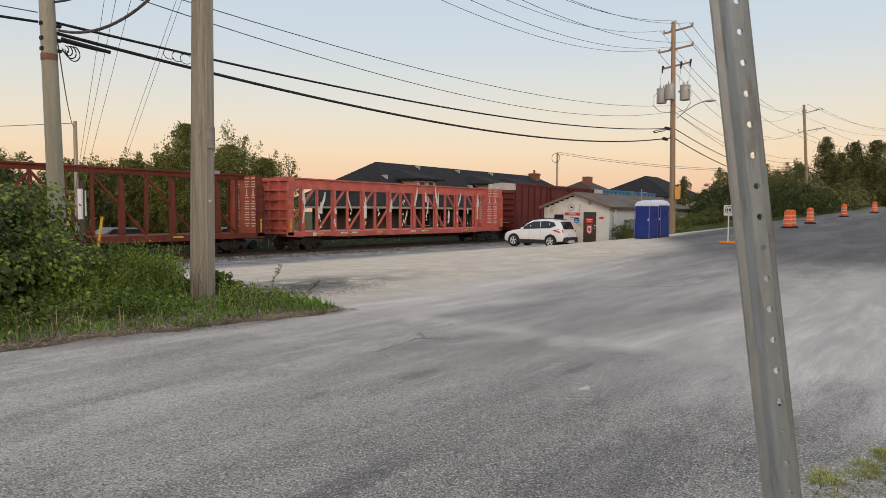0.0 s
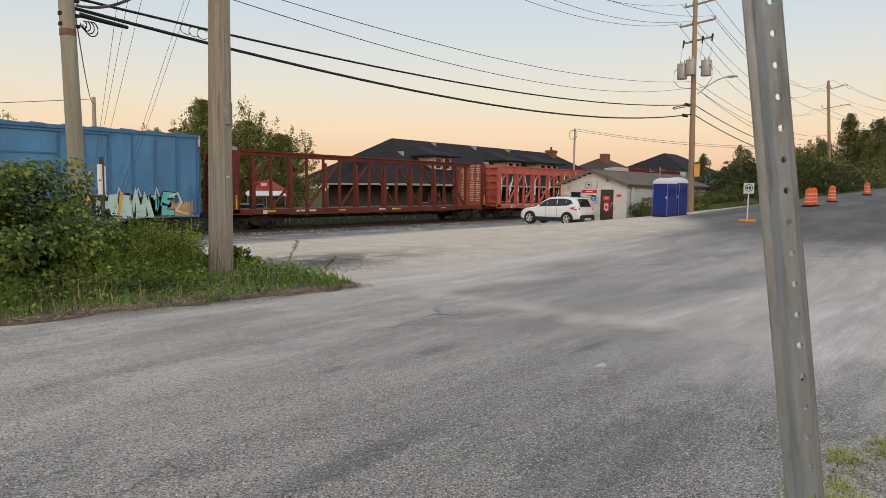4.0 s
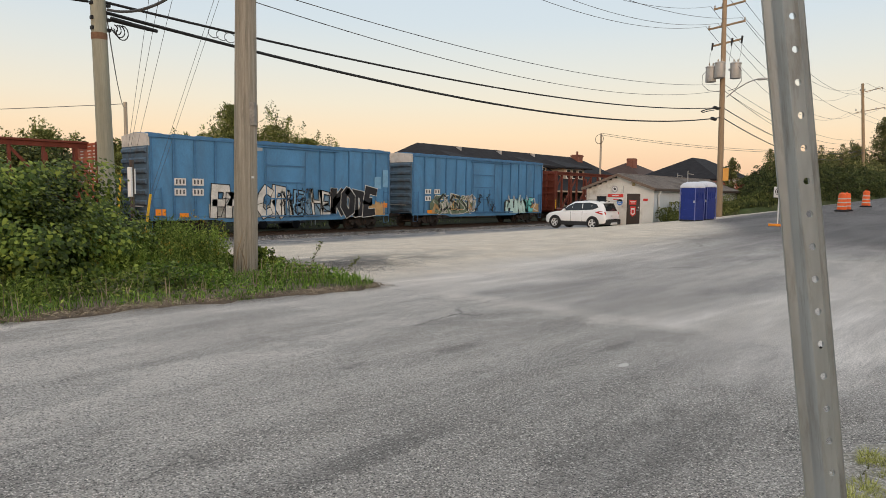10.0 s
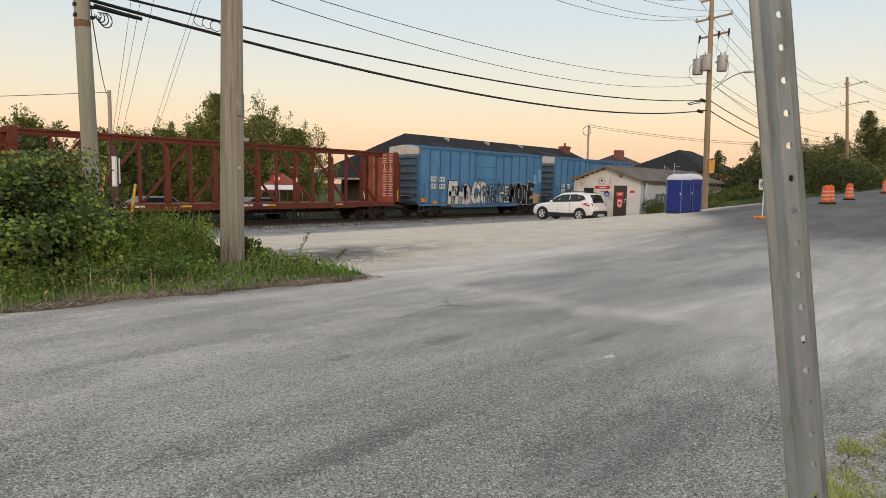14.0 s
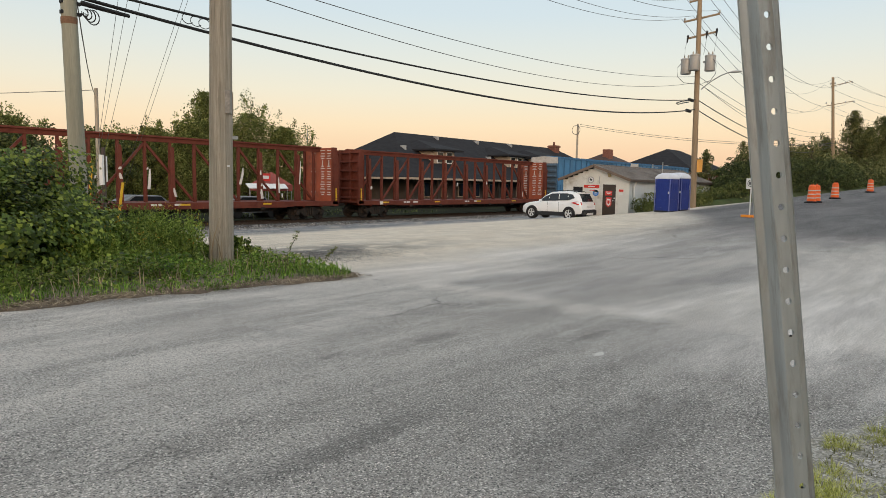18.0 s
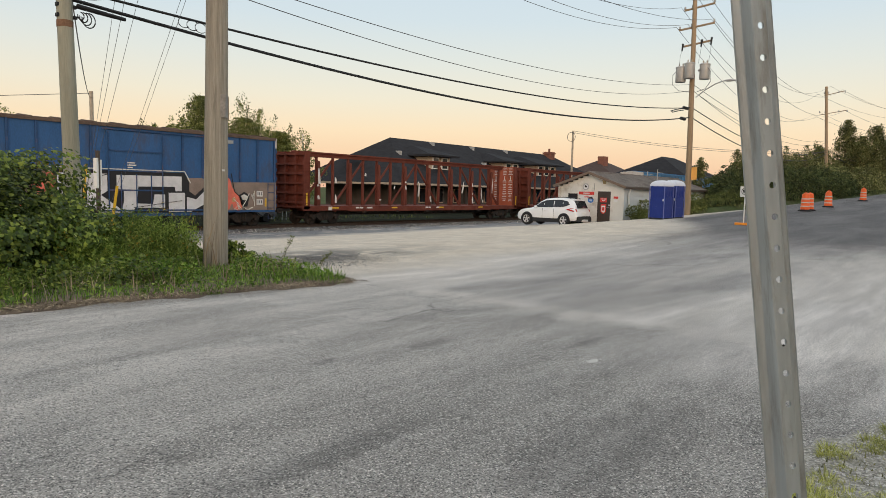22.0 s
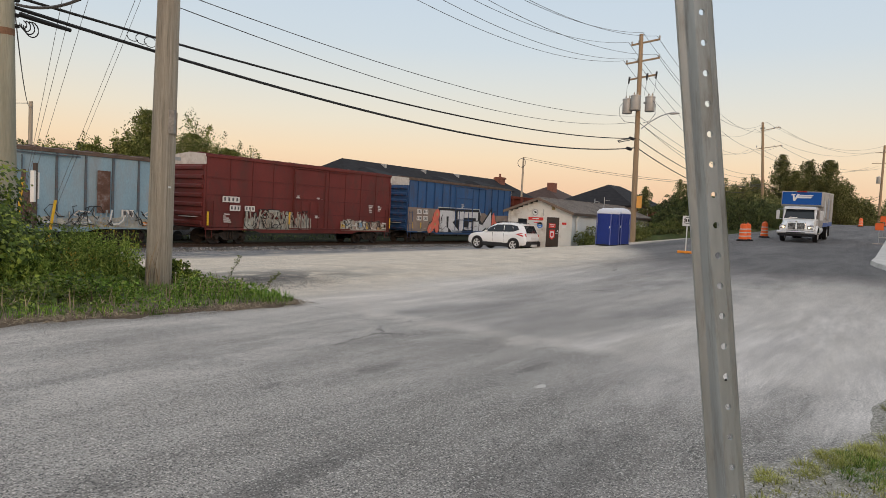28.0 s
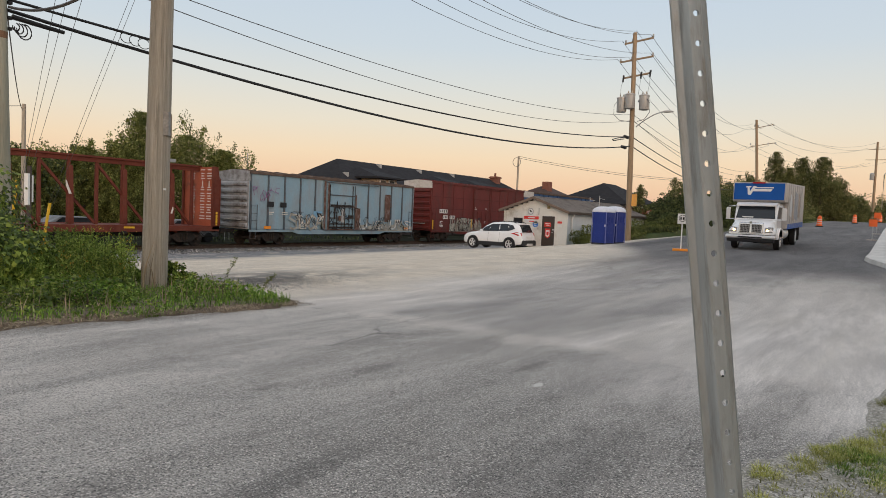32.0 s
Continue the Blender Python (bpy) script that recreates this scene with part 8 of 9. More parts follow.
    part("number_plate", Geo().box(-0.005, 0.06, -0.26, 0.26, 0.74, 0.88), M["white_sign"], c, "blank number plate", 0.01)
    part("exhaust", Geo().lathe([(0.04, -0.09), (0.04, 0.05)], 10, "x", (0, 0.5, 0.34)), M["chrome"], c)
    part("windscreen", Geo().add([(3.32, -0.66, 1.10), (3.32, 0.66, 1.10), (2.62, 0.56, 1.56), (2.62, -0.56, 1.56), (3.30, -0.66, 1.06), (3.30, 0.66, 1.06), (2.60, 0.56, 1.52), (2.60, -0.56, 1.52)], [(0, 1, 2, 3), (7, 6, 5, 4), (0, 4, 5, 1), (1, 5, 6, 2), (2, 6, 7, 3), (3, 7, 4, 0)]), M["glass"], c, "dark windscreen")
    part("grille", Geo().box(4.40, 4.52, -0.45, 0.45, 0.52, 0.68), M["plastic"], c, bevel=0.02)
    c.scale = (1.0, 1.0, 1.05)
    return c


suv()


# ---------------------------------------------------------------- box truck
M["lamp_housing"] = mat("headlamp_reflector", (0.25, 0.24, 0.23), 0.25, 0.3, bump=0)
M["mural_tan"] = mat("faded_tan_print", (0.34, 0.28, 0.23), 0.6, var=0.25, scale=2, bump=0)
M["mural_grey"] = mat("faded_grey_blue_print", (0.27, 0.29, 0.33), 0.6, var=0.25, scale=2, bump=0)
M["grille_dark"] = mat("dark_grille_mesh", (0.05, 0.048, 0.045), 0.5, 0.3, bump=0)
M["box_grey"] = mat("dull_white_truck_panel", (0.42, 0.40, 0.38), 0.5, var=0.1, scale=1.5, dirt=(0.30, 0.27, 0.25), amount=0.3)


def box_truck():
    """Local frame: x forward from the front axle, y to the left, z up."""
    t = thing("box_truck", "white delivery truck with a blue panel above its cab", "truck")
    W = 1.24
    box = part("cargo_box", Geo().box(-7.4, -1.15, -W, W, 1.05, 3.42), M["box_grey"], t, "white panelled cargo box", 0.03)
    for s in (-1, 1):
        for i in range(9):
            x = -7.2 + i * 0.75
            part("panel_seam", Geo().box(x, x + 0.03, min(s * W, s * (W + 0.012)), max(s * W, s * (W + 0.012)), 1.12, 3.35), M["steel_gray"], box)
        part("side_skirt", Geo().box(-7.3, -1.2, min(s * (W - 0.05), s * (W + 0.008)), max(s * (W - 0.05), s * (W + 0.008)), 1.02, 1.30), M["dark_blue"], box, "blue lower band")
        mural = ((-6.9, -5.8, 1.4, 3.1, "steel_gray"), (-5.6, -4.9, 1.5, 2.95, "mural_tan"), (-4.7, -3.4, 1.4, 3.05, "mural_grey"), (-3.2, -2.7, 1.4, 2.8, "mural_tan"), (-2.4, -1.7, 1.6, 2.9, "siding_blue"))
        for a, b, c, d, mm in mural:
            yy = sorted((s * (W + 0.013), s * (W + 0.017)))
            part("mural_patch", Geo().prism([(a, c), (b, c + 0.15), (b - 0.1, d), (a + 0.12, d - 0.2)], yy[0], yy[1]), M[mm], box, "faded printed picture panel")
    attic = part("attic", Geo().prism([(-1.15, 2.42), (-0.05, 2.42), (0.02, 2.50), (-0.08, 3.42), (-1.15, 3.42)], -W, W), M["box_grey"], t, "overhang above the cab", 0.03)
    part("blue_panel", Geo().add([(0.045, -W + 0.05, 2.53), (0.045, W - 0.05, 2.53), (-0.055, W - 0.05, 3.38), (-0.055, -W + 0.05, 3.38), (0.0, -W + 0.05, 2.53), (0.0, W - 0.05, 2.53), (-0.10, W - 0.05, 3.38), (-0.10, -W + 0.05, 3.38)], [(0, 1, 2, 3), (7, 6, 5, 4), (0, 4, 5, 1), (1, 5, 6, 2), (2, 6, 7, 3), (3, 7, 4, 0)]), M["dark_blue"], attic, "glossy blue front panel")

    def on_panel(poly, name):
        pts = [(0.052 - 0.1 * (z - 2.74) / 0.94, y, 2.53 + (z - 2.74) * 0.904) for y, z in poly]
        n = len(pts)
        return part(name, Geo().add(pts + [(x - 0.006, y, z) for x, y, z in pts], [tuple(range(n)), tuple(range(2 * n - 1, n - 1, -1))] + [(i, (i + 1) % n, (i + 1) % n + n, i + n) for i in range(n)]), M["white_sign"], attic, "white emblem shape")
    on_panel([(-0.62, 3.52), (-0.36, 3.52), (-0.40, 3.44), (-0.46, 3.44), (-0.42, 3.22), (-0.28, 3.52), (-0.12, 3.52), (-0.38, 3.02), (-0.52, 3.02), (-0.56, 3.44), (-0.65, 3.44)], "emblem")
    on_panel([(-0.16, 3.46), (0.70, 3.46), (0.68, 3.40), (-0.19, 3.40)], "emblem_bar")
    on_panel([(-0.24, 3.36), (0.64, 3.36), (0.56, 3.22), (-0.30, 3.22)], "emblem_bar")
    part("marker_lamps", Geo().box(-0.02, 0.03, -0.3, 0.3, 3.37, 3.43), M["tail_red"], attic, "red marker lamps")
    cab = part("cab", Geo().prism([(-1.05, 0.75), (0.55, 0.75), (0.55, 1.54), (0.18, 2.27), (-0.2, 2.38), (-1.05, 2.38)], -1.0, 1.0), M["car_white"], t, "white painted cab", 0.06)
    part("windscreen", Geo().add([(0.565, -0.92, 1.60), (0.565, 0.92, 1.60), (0.245, 0.84, 2.20), (0.245, -0.84, 2.20), (0.53, -0.92, 1.58), (0.53, 0.92, 1.58), (0.21, 0.84, 2.18), (0.21, -0.84, 2.18)], [(0, 1, 2, 3), (7, 6, 5, 4), (0, 4, 5, 1), (1, 5, 6, 2), (2, 6, 7, 3), (3, 7, 4, 0)]), M["glass"], cab, "dark windscreen")
    part("sun_visor", Geo().prism([(0.18, 2.24), (0.46, 2.20), (0.46, 2.30), (0.12, 2.40)], -0.95, 0.95), M["car_white"], cab, bevel=0.02)
    part("dash_paper", Geo().box(0.56, 0.575, -0.62, -0.1, 1.62, 1.67), M["white_sign"], cab)
    for s in (-1, 1):
        yy = sorted((s * 0.99, s * 1.012))
        part("side_window", Geo().prism([(-0.75, 1.58), (0.42, 1.58), (0.15, 2.16), (-0.75, 2.16)], yy[0], yy[1]), M["glass"], cab)
        part("door_step", Geo().box(-0.8, 0.2, min(s * 0.95, s * 1.15), max(s * 0.95, s * 1.15), 0.5, 0.62), M["chrome"], t, bevel=0.02)
        mir = part("mirror", Geo().box(0.42, 0.52, min(s * 1.22, s * 1.42), max(s * 1.22, s * 1.42), 1.5, 2.12), M["alloy"], t, "tall bright side mirror", 0.03)
        part("mirror_arm", Geo().tube([(0.3, s * 1.0, 2.2), (0.45, s * 1.3, 2.18), (0.47, s * 1.32, 1.55), (0.4, s * 1.0, 1.5)], 0.02, 6), M["chrome"], mir)
    hood = [(0.5, 1.0, 1.54, 0.98), (0.9, 1.04, 1.48, 0.90), (1.30, 1.05, 1.37, 0.74), (1.50, 1.02, 1.24, 0.66), (1.60, 0.98, 1.02, 0.62)]

    def hring(x, w, z, wt):
        half = [(w, 0.80), (w + 0.02, 0.98), (w * 0.94, 1.10), (wt, z - 0.06), (wt * 0.75, z), (0, z + 0.05)]
        return [(x, y, q) for y, q in half] + [(x, -y, q) for y, q in half[-2::-1]]
    part("hood", loft(hood, hring), M["car_white"], t, "white bonnet", smooth=True)
    gr = part("grille", Geo().prism([(1.56, 0.86), (1.66, 0.86), (1.60, 1.36), (1.48, 1.40)], -0.56, 0.56), M["chrome"], t, "chrome grille", 0.02)
    for s in (-1, 1):
        part("grille_mesh", Geo().add([(1.664 - 0.048 * q, s * y, 0.90 + q * 0.40) for q, y in ((0, 0.05), (0, 0.50), (0.9, 0.50), (1.0, 0.40), (1.0, 0.05))] + [(1.60 - 0.048 * q, s * y, 0.90 + q * 0.40) for q, y in ((0, 0.05), (0, 0.50), (0.9, 0.50), (1.0, 0.40), (1.0, 0.05))], [(0, 1, 2, 3, 4), (9, 8, 7, 6, 5)] + [(i, i + 5, (i + 1) % 5 + 5, (i + 1) % 5) for i in range(5)]), M["grille_dark"], gr, "dark honeycomb grille insert")
        for k in range(6):
            y = s * (0.11 + k * 0.07)
            part("grille_bar", Geo().beam((1.668, y, 0.91), (1.624, y, 1.28), 0.018, 0.012, (0, 1, 0)), M["steel_gray"], gr)
        for k in range(4):
            z = 0.97 + k * 0.085
            part("grille_bar", Geo().box(1.662 - 0.12 * (z - 0.90), 1.672 - 0.12 * (z - 0.90), min(s * 0.06, s * 0.49), max(s * 0.06, s * 0.49), z - 0.007, z + 0.007), M["steel_gray"], gr)
    part("emblem", Geo().box(1.60, 1.64, -0.06, 0.06, 1.36, 1.44), M["chrome"], gr)
    for s in (-1, 1):
        hl = part("headlamp", Geo().prism([(1.40, 0.92), (1.62, 0.90), (1.56, 1.14), (1.36, 1.18)], min(s * 0.64, s * 1.0), max(s * 0.64, s * 1.0)), M["lamp_housing"], t, "clear headlamp housing", 0.03)
        part("lit_lens", Geo().lathe([(0.06, 0), (0.06, 0.03), (0.035, 0.04)], 14, "x", (1.60, s * 0.76, 1.01)), M["lamp_on"], hl, "lit warm headlamp lens")
        part("fender", Geo().prism([(0.62 * math.cos(a), 0.5 + 0.62 * math.sin(a)) for a in np.linspace(0.05, math.pi - 0.05, 14)] + [(-0.5, 0.72), (-0.3, 0.98), (0.3, 0.98), (0.5, 0.72)], min(s * 0.86, s * 1.14), max(s * 0.86, s * 1.14)), M["car_white"], t, bevel=0.03)
    part("bumper", Geo().prism([(1.50, 0.58), (1.74, 0.60), (1.78, 0.66), (1.76, 0.76), (1.50, 0.78)], -1.14, 1.14), M["alloy"], t, "chrome front bumper", 0.03)
    part("bumper_valance", Geo().prism([(1.45, 0.40), (1.70, 0.44), (1.73, 0.58), (1.45, 0.58)], -1.08, 1.08), M["plastic"], t, "black lower bumper valance", 0.02)
    part("bumper_slot", Geo().box(1.77, 1.79, -0.55, 0.55, 0.63, 0.70), M["black"], t)
    part("chassis", Geo().box(-7.2, 1.2, -0.45, 0.45, 0.55, 0.95), M["truck_black"], t)
    part("fuel_tank", Geo().lathe([(0.30, -2.4), (0.32, -2.36), (0.32, -1.1), (0.30, -1.06)], 16, "x", (0, 0.85, 0.78)), M["alloy"], t, "round aluminium fuel tank", smooth=True)
    part("rear_underride", Geo().box(-7.5, -7.38, -1.1, 1.1, 0.5, 0.6).box(-7.45, -7.38, -0.6, -0.5, 0.55, 1.1).box(-7.45, -7.38, 0.5, 0.6, 0.55, 1.1), M["truck_black"], t)
    tyre, rim = car_wheel(0.5, 0.28, M["alloy"], 6)
    spin = []
    for x, ys in ((0.0, (-1.0, 1.0)), (-5.6, (-0.98, 0.98))):
        for y in ys:
            w = part("wheel", tyre, None, t, "black tyre", at=pose(x, y, 0.5))
            part("rim", rim, None, w, "silver steel rim", at=pose(0, 0, 0, 0, 0, 0 if y < 0 else 180))
            spin.append((w, x, y))
    for y in (-0.66, 0.66):
        w = part("wheel", tyre, None, t, "black inner tyre", at=pose(-5.6, y, 0.5))
        spin.append((w, -5.6, y))
    for s in (-1, 1):
        part("mud_flap", Geo().box(-6.35, -6.32, s * 0.9 - 0.3, s * 0.9 + 0.3, 0.25, 1.05), M["plastic"], t)
    t.scale = (0.94, 0.94, 0.94)
    return t, spin


TRUCK, TRUCK_WHEELS = box_truck()
# front axle along the road: seconds and x
TRUCK_ROWS = [(0.0, 150.0), (20.0, 84.0), (25.5, 58.4), (26.5, 54.2), (28.5, 46.2), (30.0, 41.5), (32.0, 35.2)]

# ---------------------------------------------------------------- graffiti and marks on the boxcars
WALL_Y = -HALF_W + 0.045


def paint(car, poly, material, label, lift=0.0, name="graffiti"):
    return part(name, slab(poly, WALL_Y - 0.012 - lift, 0.004 + lift), material, car, label)


def ribs_safe(x, z, w, h):
    return [(x, z), (x + w, z), (x + w, z + h), (x, z + h)]


P = dict(silver=mat("silver_spray_paint", (0.60, 0.60, 0.61), 0.5, 0.1, var=0.1, scale=3, bump=0), blackp=mat("black_spray_paint", (0.014, 0.014, 0.016), 0.6, bump=0),
         coral=mat("coral_spray_paint", (0.62, 0.15, 0.10), 0.6, var=0.12, scale=3, bump=0), teal=mat("turquoise_spray_paint", (0.13, 0.48, 0.46), 0.6, var=0.15, scale=3, bump=0),
         mint=mat("pale_mint_spray_paint", (0.45, 0.62, 0.58), 0.6, var=0.12, scale=3, bump=0), tan=mat("tan_spray_paint", (0.42, 0.27, 0.12), 0.6, var=0.2, scale=3, bump=0),
         ash=mat("ash_grey_spray_paint", (0.33, 0.335, 0.30), 0.7, var=0.3, scale=2.5, bump=0, dirt=(0.18, 0.16, 0.13), amount=0.4, dscale=2), pale=mat("pale_white_spray_paint", (0.55, 0.54, 0.50), 0.7, var=0.2, scale=3, bump=0),
         olive=mat("olive_spray_paint", (0.13, 0.17, 0.11), 0.7, var=0.3, scale=3, bump=0), sky=mat("sky_blue_spray_paint", (0.17, 0.34, 0.50), 0.6, var=0.15, bump=0), lilac=mat("lilac_white_spray_paint", (0.50, 0.46, 0.52), 0.7, var=0.2, scale=3, bump=0), cream=mat("smeared_cream_spray_paint", (0.42, 0.38, 0.31), 0.7, var=0.35, scale=3, bump=0, dirt=(0.15, 0.06, 0.05), amount=0.4, dscale=3), yellowp=mat("yellow_spray_paint", (0.55, 0.36, 0.06), 0.6, var=0.15, bump=0),
         steel_sky=mat("grey_blue_spray_paint", (0.16, 0.25, 0.33), 0.7, var=0.3, scale=3, bump=0), violet=mat("violet_spray_paint", (0.25, 0.12, 0.25), 0.7, var=0.2, bump=0))


def flat(car, poly, key, layer=0, label="spray-painted graffiti shape", name="graffiti"):
    """A painted shape that follows the side, over wall and posts."""
    y = -HALF_W - 0.028 - 0.004 * layer
    return part(name, Geo().prism(poly, y, y + 0.0035), P[key] if key in P else M[key], car, label)


GLYPHS = {
    "S": [(1, 0.92), (0.25, 1), (0, 0.72), (0.9, 0.42), (1, 0.12), (0.5, 0), (0, 0.08)], "N": [(0, 0), (0.05, 1), (0.92, 0.04), (1, 1)],
    "M": [(0, 0), (0.12, 1), (0.5, 0.35), (0.88, 1), (1, 0)], "R": [(0, 0), (0, 1), (0.8, 0.95), (0.95, 0.68), (0.15, 0.5), (1, 0)],
    "E": [(1, 0.96), (0.1, 1), (0, 0.55), (0.75, 0.5), (0, 0.46), (0.08, 0), (1, 0.02)], "A": [(0, 0), (0.35, 1), (0.65, 1), (1, 0), (0.82, 0.36), (0.2, 0.36)],
    "P": [(0.05, 0), (0, 1), (0.85, 0.98), (1, 0.7), (0.8, 0.45), (0.1, 0.42)], "H": [(0, 0), (0, 1), (0.02, 0.52), (0.98, 0.48), (1, 1), (1, 0)],
    "K": [(0, 1), (0.05, 0), (0.1, 0.45), (1, 1), (0.35, 0.52), (1, 0)], "U": [(0, 1), (0.02, 0.2), (0.3, 0), (0.75, 0.02), (1, 0.3), (0.98, 1)],
    "O": [(0.5, 1), (0.08, 0.8), (0, 0.3), (0.4, 0), (0.9, 0.15), (1, 0.7), (0.5, 1)], "C": [(1, 0.85), (0.5, 1), (0.05, 0.7), (0.05, 0.25), (0.5, 0), (1, 0.15)],
    "D": [(0.06, 0), (0, 1), (0.7, 0.94), (1, 0.5), (0.72, 0.06), (0.06, 0)],
    "W": [(0, 1), (0.2, 0), (0.5, 0.7), (0.8, 0), (1, 1)], "Z": [(0, 0.96), (1, 1), (0.05, 0.05), (1, 0)],
}


def ribbon(pts, w):
    """A flat band along points of a plane, as a closed outline on both sides."""
    n, left, right = len(pts), [], []
    for i, (x, z) in enumerate(pts):
        a, b = pts[max(i - 1, 0)], pts[min(i + 1, n - 1)]
        d1 = Vector((x - a[0], z - a[1]))
        d2 = Vector((b[0] - x, b[1] - z))
        d1 = d1.normalized() if d1.length > 1e-6 else d2.normalized()
        d2 = d2.normalized() if d2.length > 1e-6 else d1
        m = d1 + d2
        m = m.normalized() if m.length > 0.35 else d1
        q = Vector((-m.y, m.x)) * (w / 2 / max(0.6, abs(m.dot(d1))))
        ex = -d1 * w * 0.3 if i == 0 else d2 * w * 0.3 if i == n - 1 else Vector((0, 0))
        left.append((x + q.x + ex.x, z + q.y + ex.y))
        right.append((x - q.x + ex.x, z - q.y + ex.y))
    return left, right


def band(car, pts, w, key, layer, label):
    left, right = ribbon(pts, w)
    n = len(pts)
    y = -HALF_W - 0.028 - 0.004 * layer
    v = [(x, y, z) for x, z in left] + [(x, y, z) for x, z in right] + [(x, y + 0.003, z) for x, z in left] + [(x, y + 0.003, z) for x, z in right]
    f = [(i, i + 1, n + i + 1, n + i) for i in range(n - 1)] + [(2 * n + i, 3 * n + i, 3 * n + i + 1, 2 * n + i + 1) for i in range(n - 1)]
    f += [(i, 2 * n + i, 2 * n + i + 1, i + 1) for i in range(n - 1)] + [(n + i, n + i + 1, 3 * n + i + 1, 3 * n + i) for i in range(n - 1)] + [(0, n, 3 * n, 2 * n), (n - 1, 3 * n - 1, 4 * n - 1, 2 * n - 1)]
    return part("graffiti_letter", Geo().add(v, f), P[key], car, label)


def piece(car, text, x0, x1, z0, z1, fills, edge, rng, w=0.24, rim=0.12, layer=0, gap=0.0, label="angular spray-painted graffiti letter"):
    """A row of slanting, tightly packed outlined letters."""
    pitch = (x1 - x0) / len(text)
    for i, ch in enumerate(text):
        lean, h, drop = rng.uniform(-0.12, 0.16), (z1 - z0) * rng.uniform(0.84, 1.06), rng.uniform(0, 0.08)
        wd = pitch * (rng.uniform(0.74, 0.9) - gap)
        pts = [(x0 + i * pitch + w * 0.4 + p[0] * wd + lean * p[1] * h + rng.uniform(-0.04, 0.04), z0 + drop + p[1] * h + rng.uniform(-0.05, 0.05)) for p in GLYPHS[ch]]
        band(car, pts, w + rim, edge, layer + (i % 2) * 2, "dark edge of a graffiti letter" if edge == "blackp" else "pale edge of a graffiti letter")
        band(car, pts, w, fills[i % len(fills)], layer + 1 + (i % 2) * 2, label)


def cloud(car, x0, x1, z0, z1, key, rng, layer=-2, label="uneven sprayed patch of paint"):
    """A ragged patch behind the letters."""
    n = 18
    up = [(x0 + (x1 - x0) * i / n, z1 - rng.uniform(0, 0.35) * (z1 - z0)) for i in range(n + 1)]
    flat(car, [(x0, z0), (x1, z0)] + up[::-1], key, layer, label, "paint_patch")


def tags(car, x0, x1, z0, z1, n, key, rng, layer=1, r=0.02):
    """Loose spray-can scribbles."""
    for _ in range(n):
        x, z = rng.uniform(x0, x1), rng.uniform(z0, z1)
        pts = [(x, -HALF_W - 0.035 - 0.004 * layer, z)]
        for _ in range(7):
            x, z = min(max(x + rng.uniform(-0.28, 0.32), x0), x1), min(max(z + rng.uniform(-0.4, 0.4), z0), z1)
            pts.append((x, -HALF_W - 0.035 - 0.004 * layer, z))
        part("graffiti_line", Geo().tube(pts, r, 4), P[key], car, "thin scribbled spray line")


def plates(car, x, z, cols, rows, w=0.42, h=0.34, gap=0.2, chars=3):
    """White panels with dark bars in place of the wagon's marks and numbers."""
    for i in range(cols):
        for j in range(rows):
            xx, zz = x + i * (w + gap), z - j * (h + 0.15)
            p = flat(car, ribs_safe(xx, zz, w, h), "white", 0, "white panel with dark bars", "mark_panel")
            step = (w - 0.06) / chars
            for k in range(chars):
                part("mark_bar", Geo().prism(ribs_safe(xx + 0.03 + (k + 0.28) * step, zz + 0.07, step * 0.44, h - 0.13), -HALF_W - 0.033, -HALF_W - 0.0285), M["blackish"], p)


def small_marks(car, x, z, rng, n=6, key="white"):
    for i in range(n):
        w = rng.uniform(0.15, 0.5)
        flat(car, ribs_safe(x + rng.uniform(0, 0.1), z - i * 0.11, w, 0.055), key, 0, "small stencilled line", "mark_bar")


M["blackish"] = mat("worn_black_stencil_paint", (0.085, 0.085, 0.09), 0.6, var=0.3, scale=8, bump=0)
M["rust_stain"] = mat("dark_rust_stain", (0.115, 0.062, 0.045), 0.85, var=0.35, scale=3, bump=0.3, dirt=(0.20, 0.19, 0.19), amount=0.3, dscale=3)
grng = random.Random(4)
L_ = 15.65
# navy wagon: silver block letters with black edges, coral creatures at both ends
flat(car_h, [(0.0, 0.95), (L_, 0.95), (L_, 2.50), (L_ - 4.2, 2.42), (L_ - 4.6, 2.62), (9.2, 2.55), (3.2, 2.75), (0.0, 2.78)], "primer", -3, "grey-brown primer band along the lower side", "paint_band")
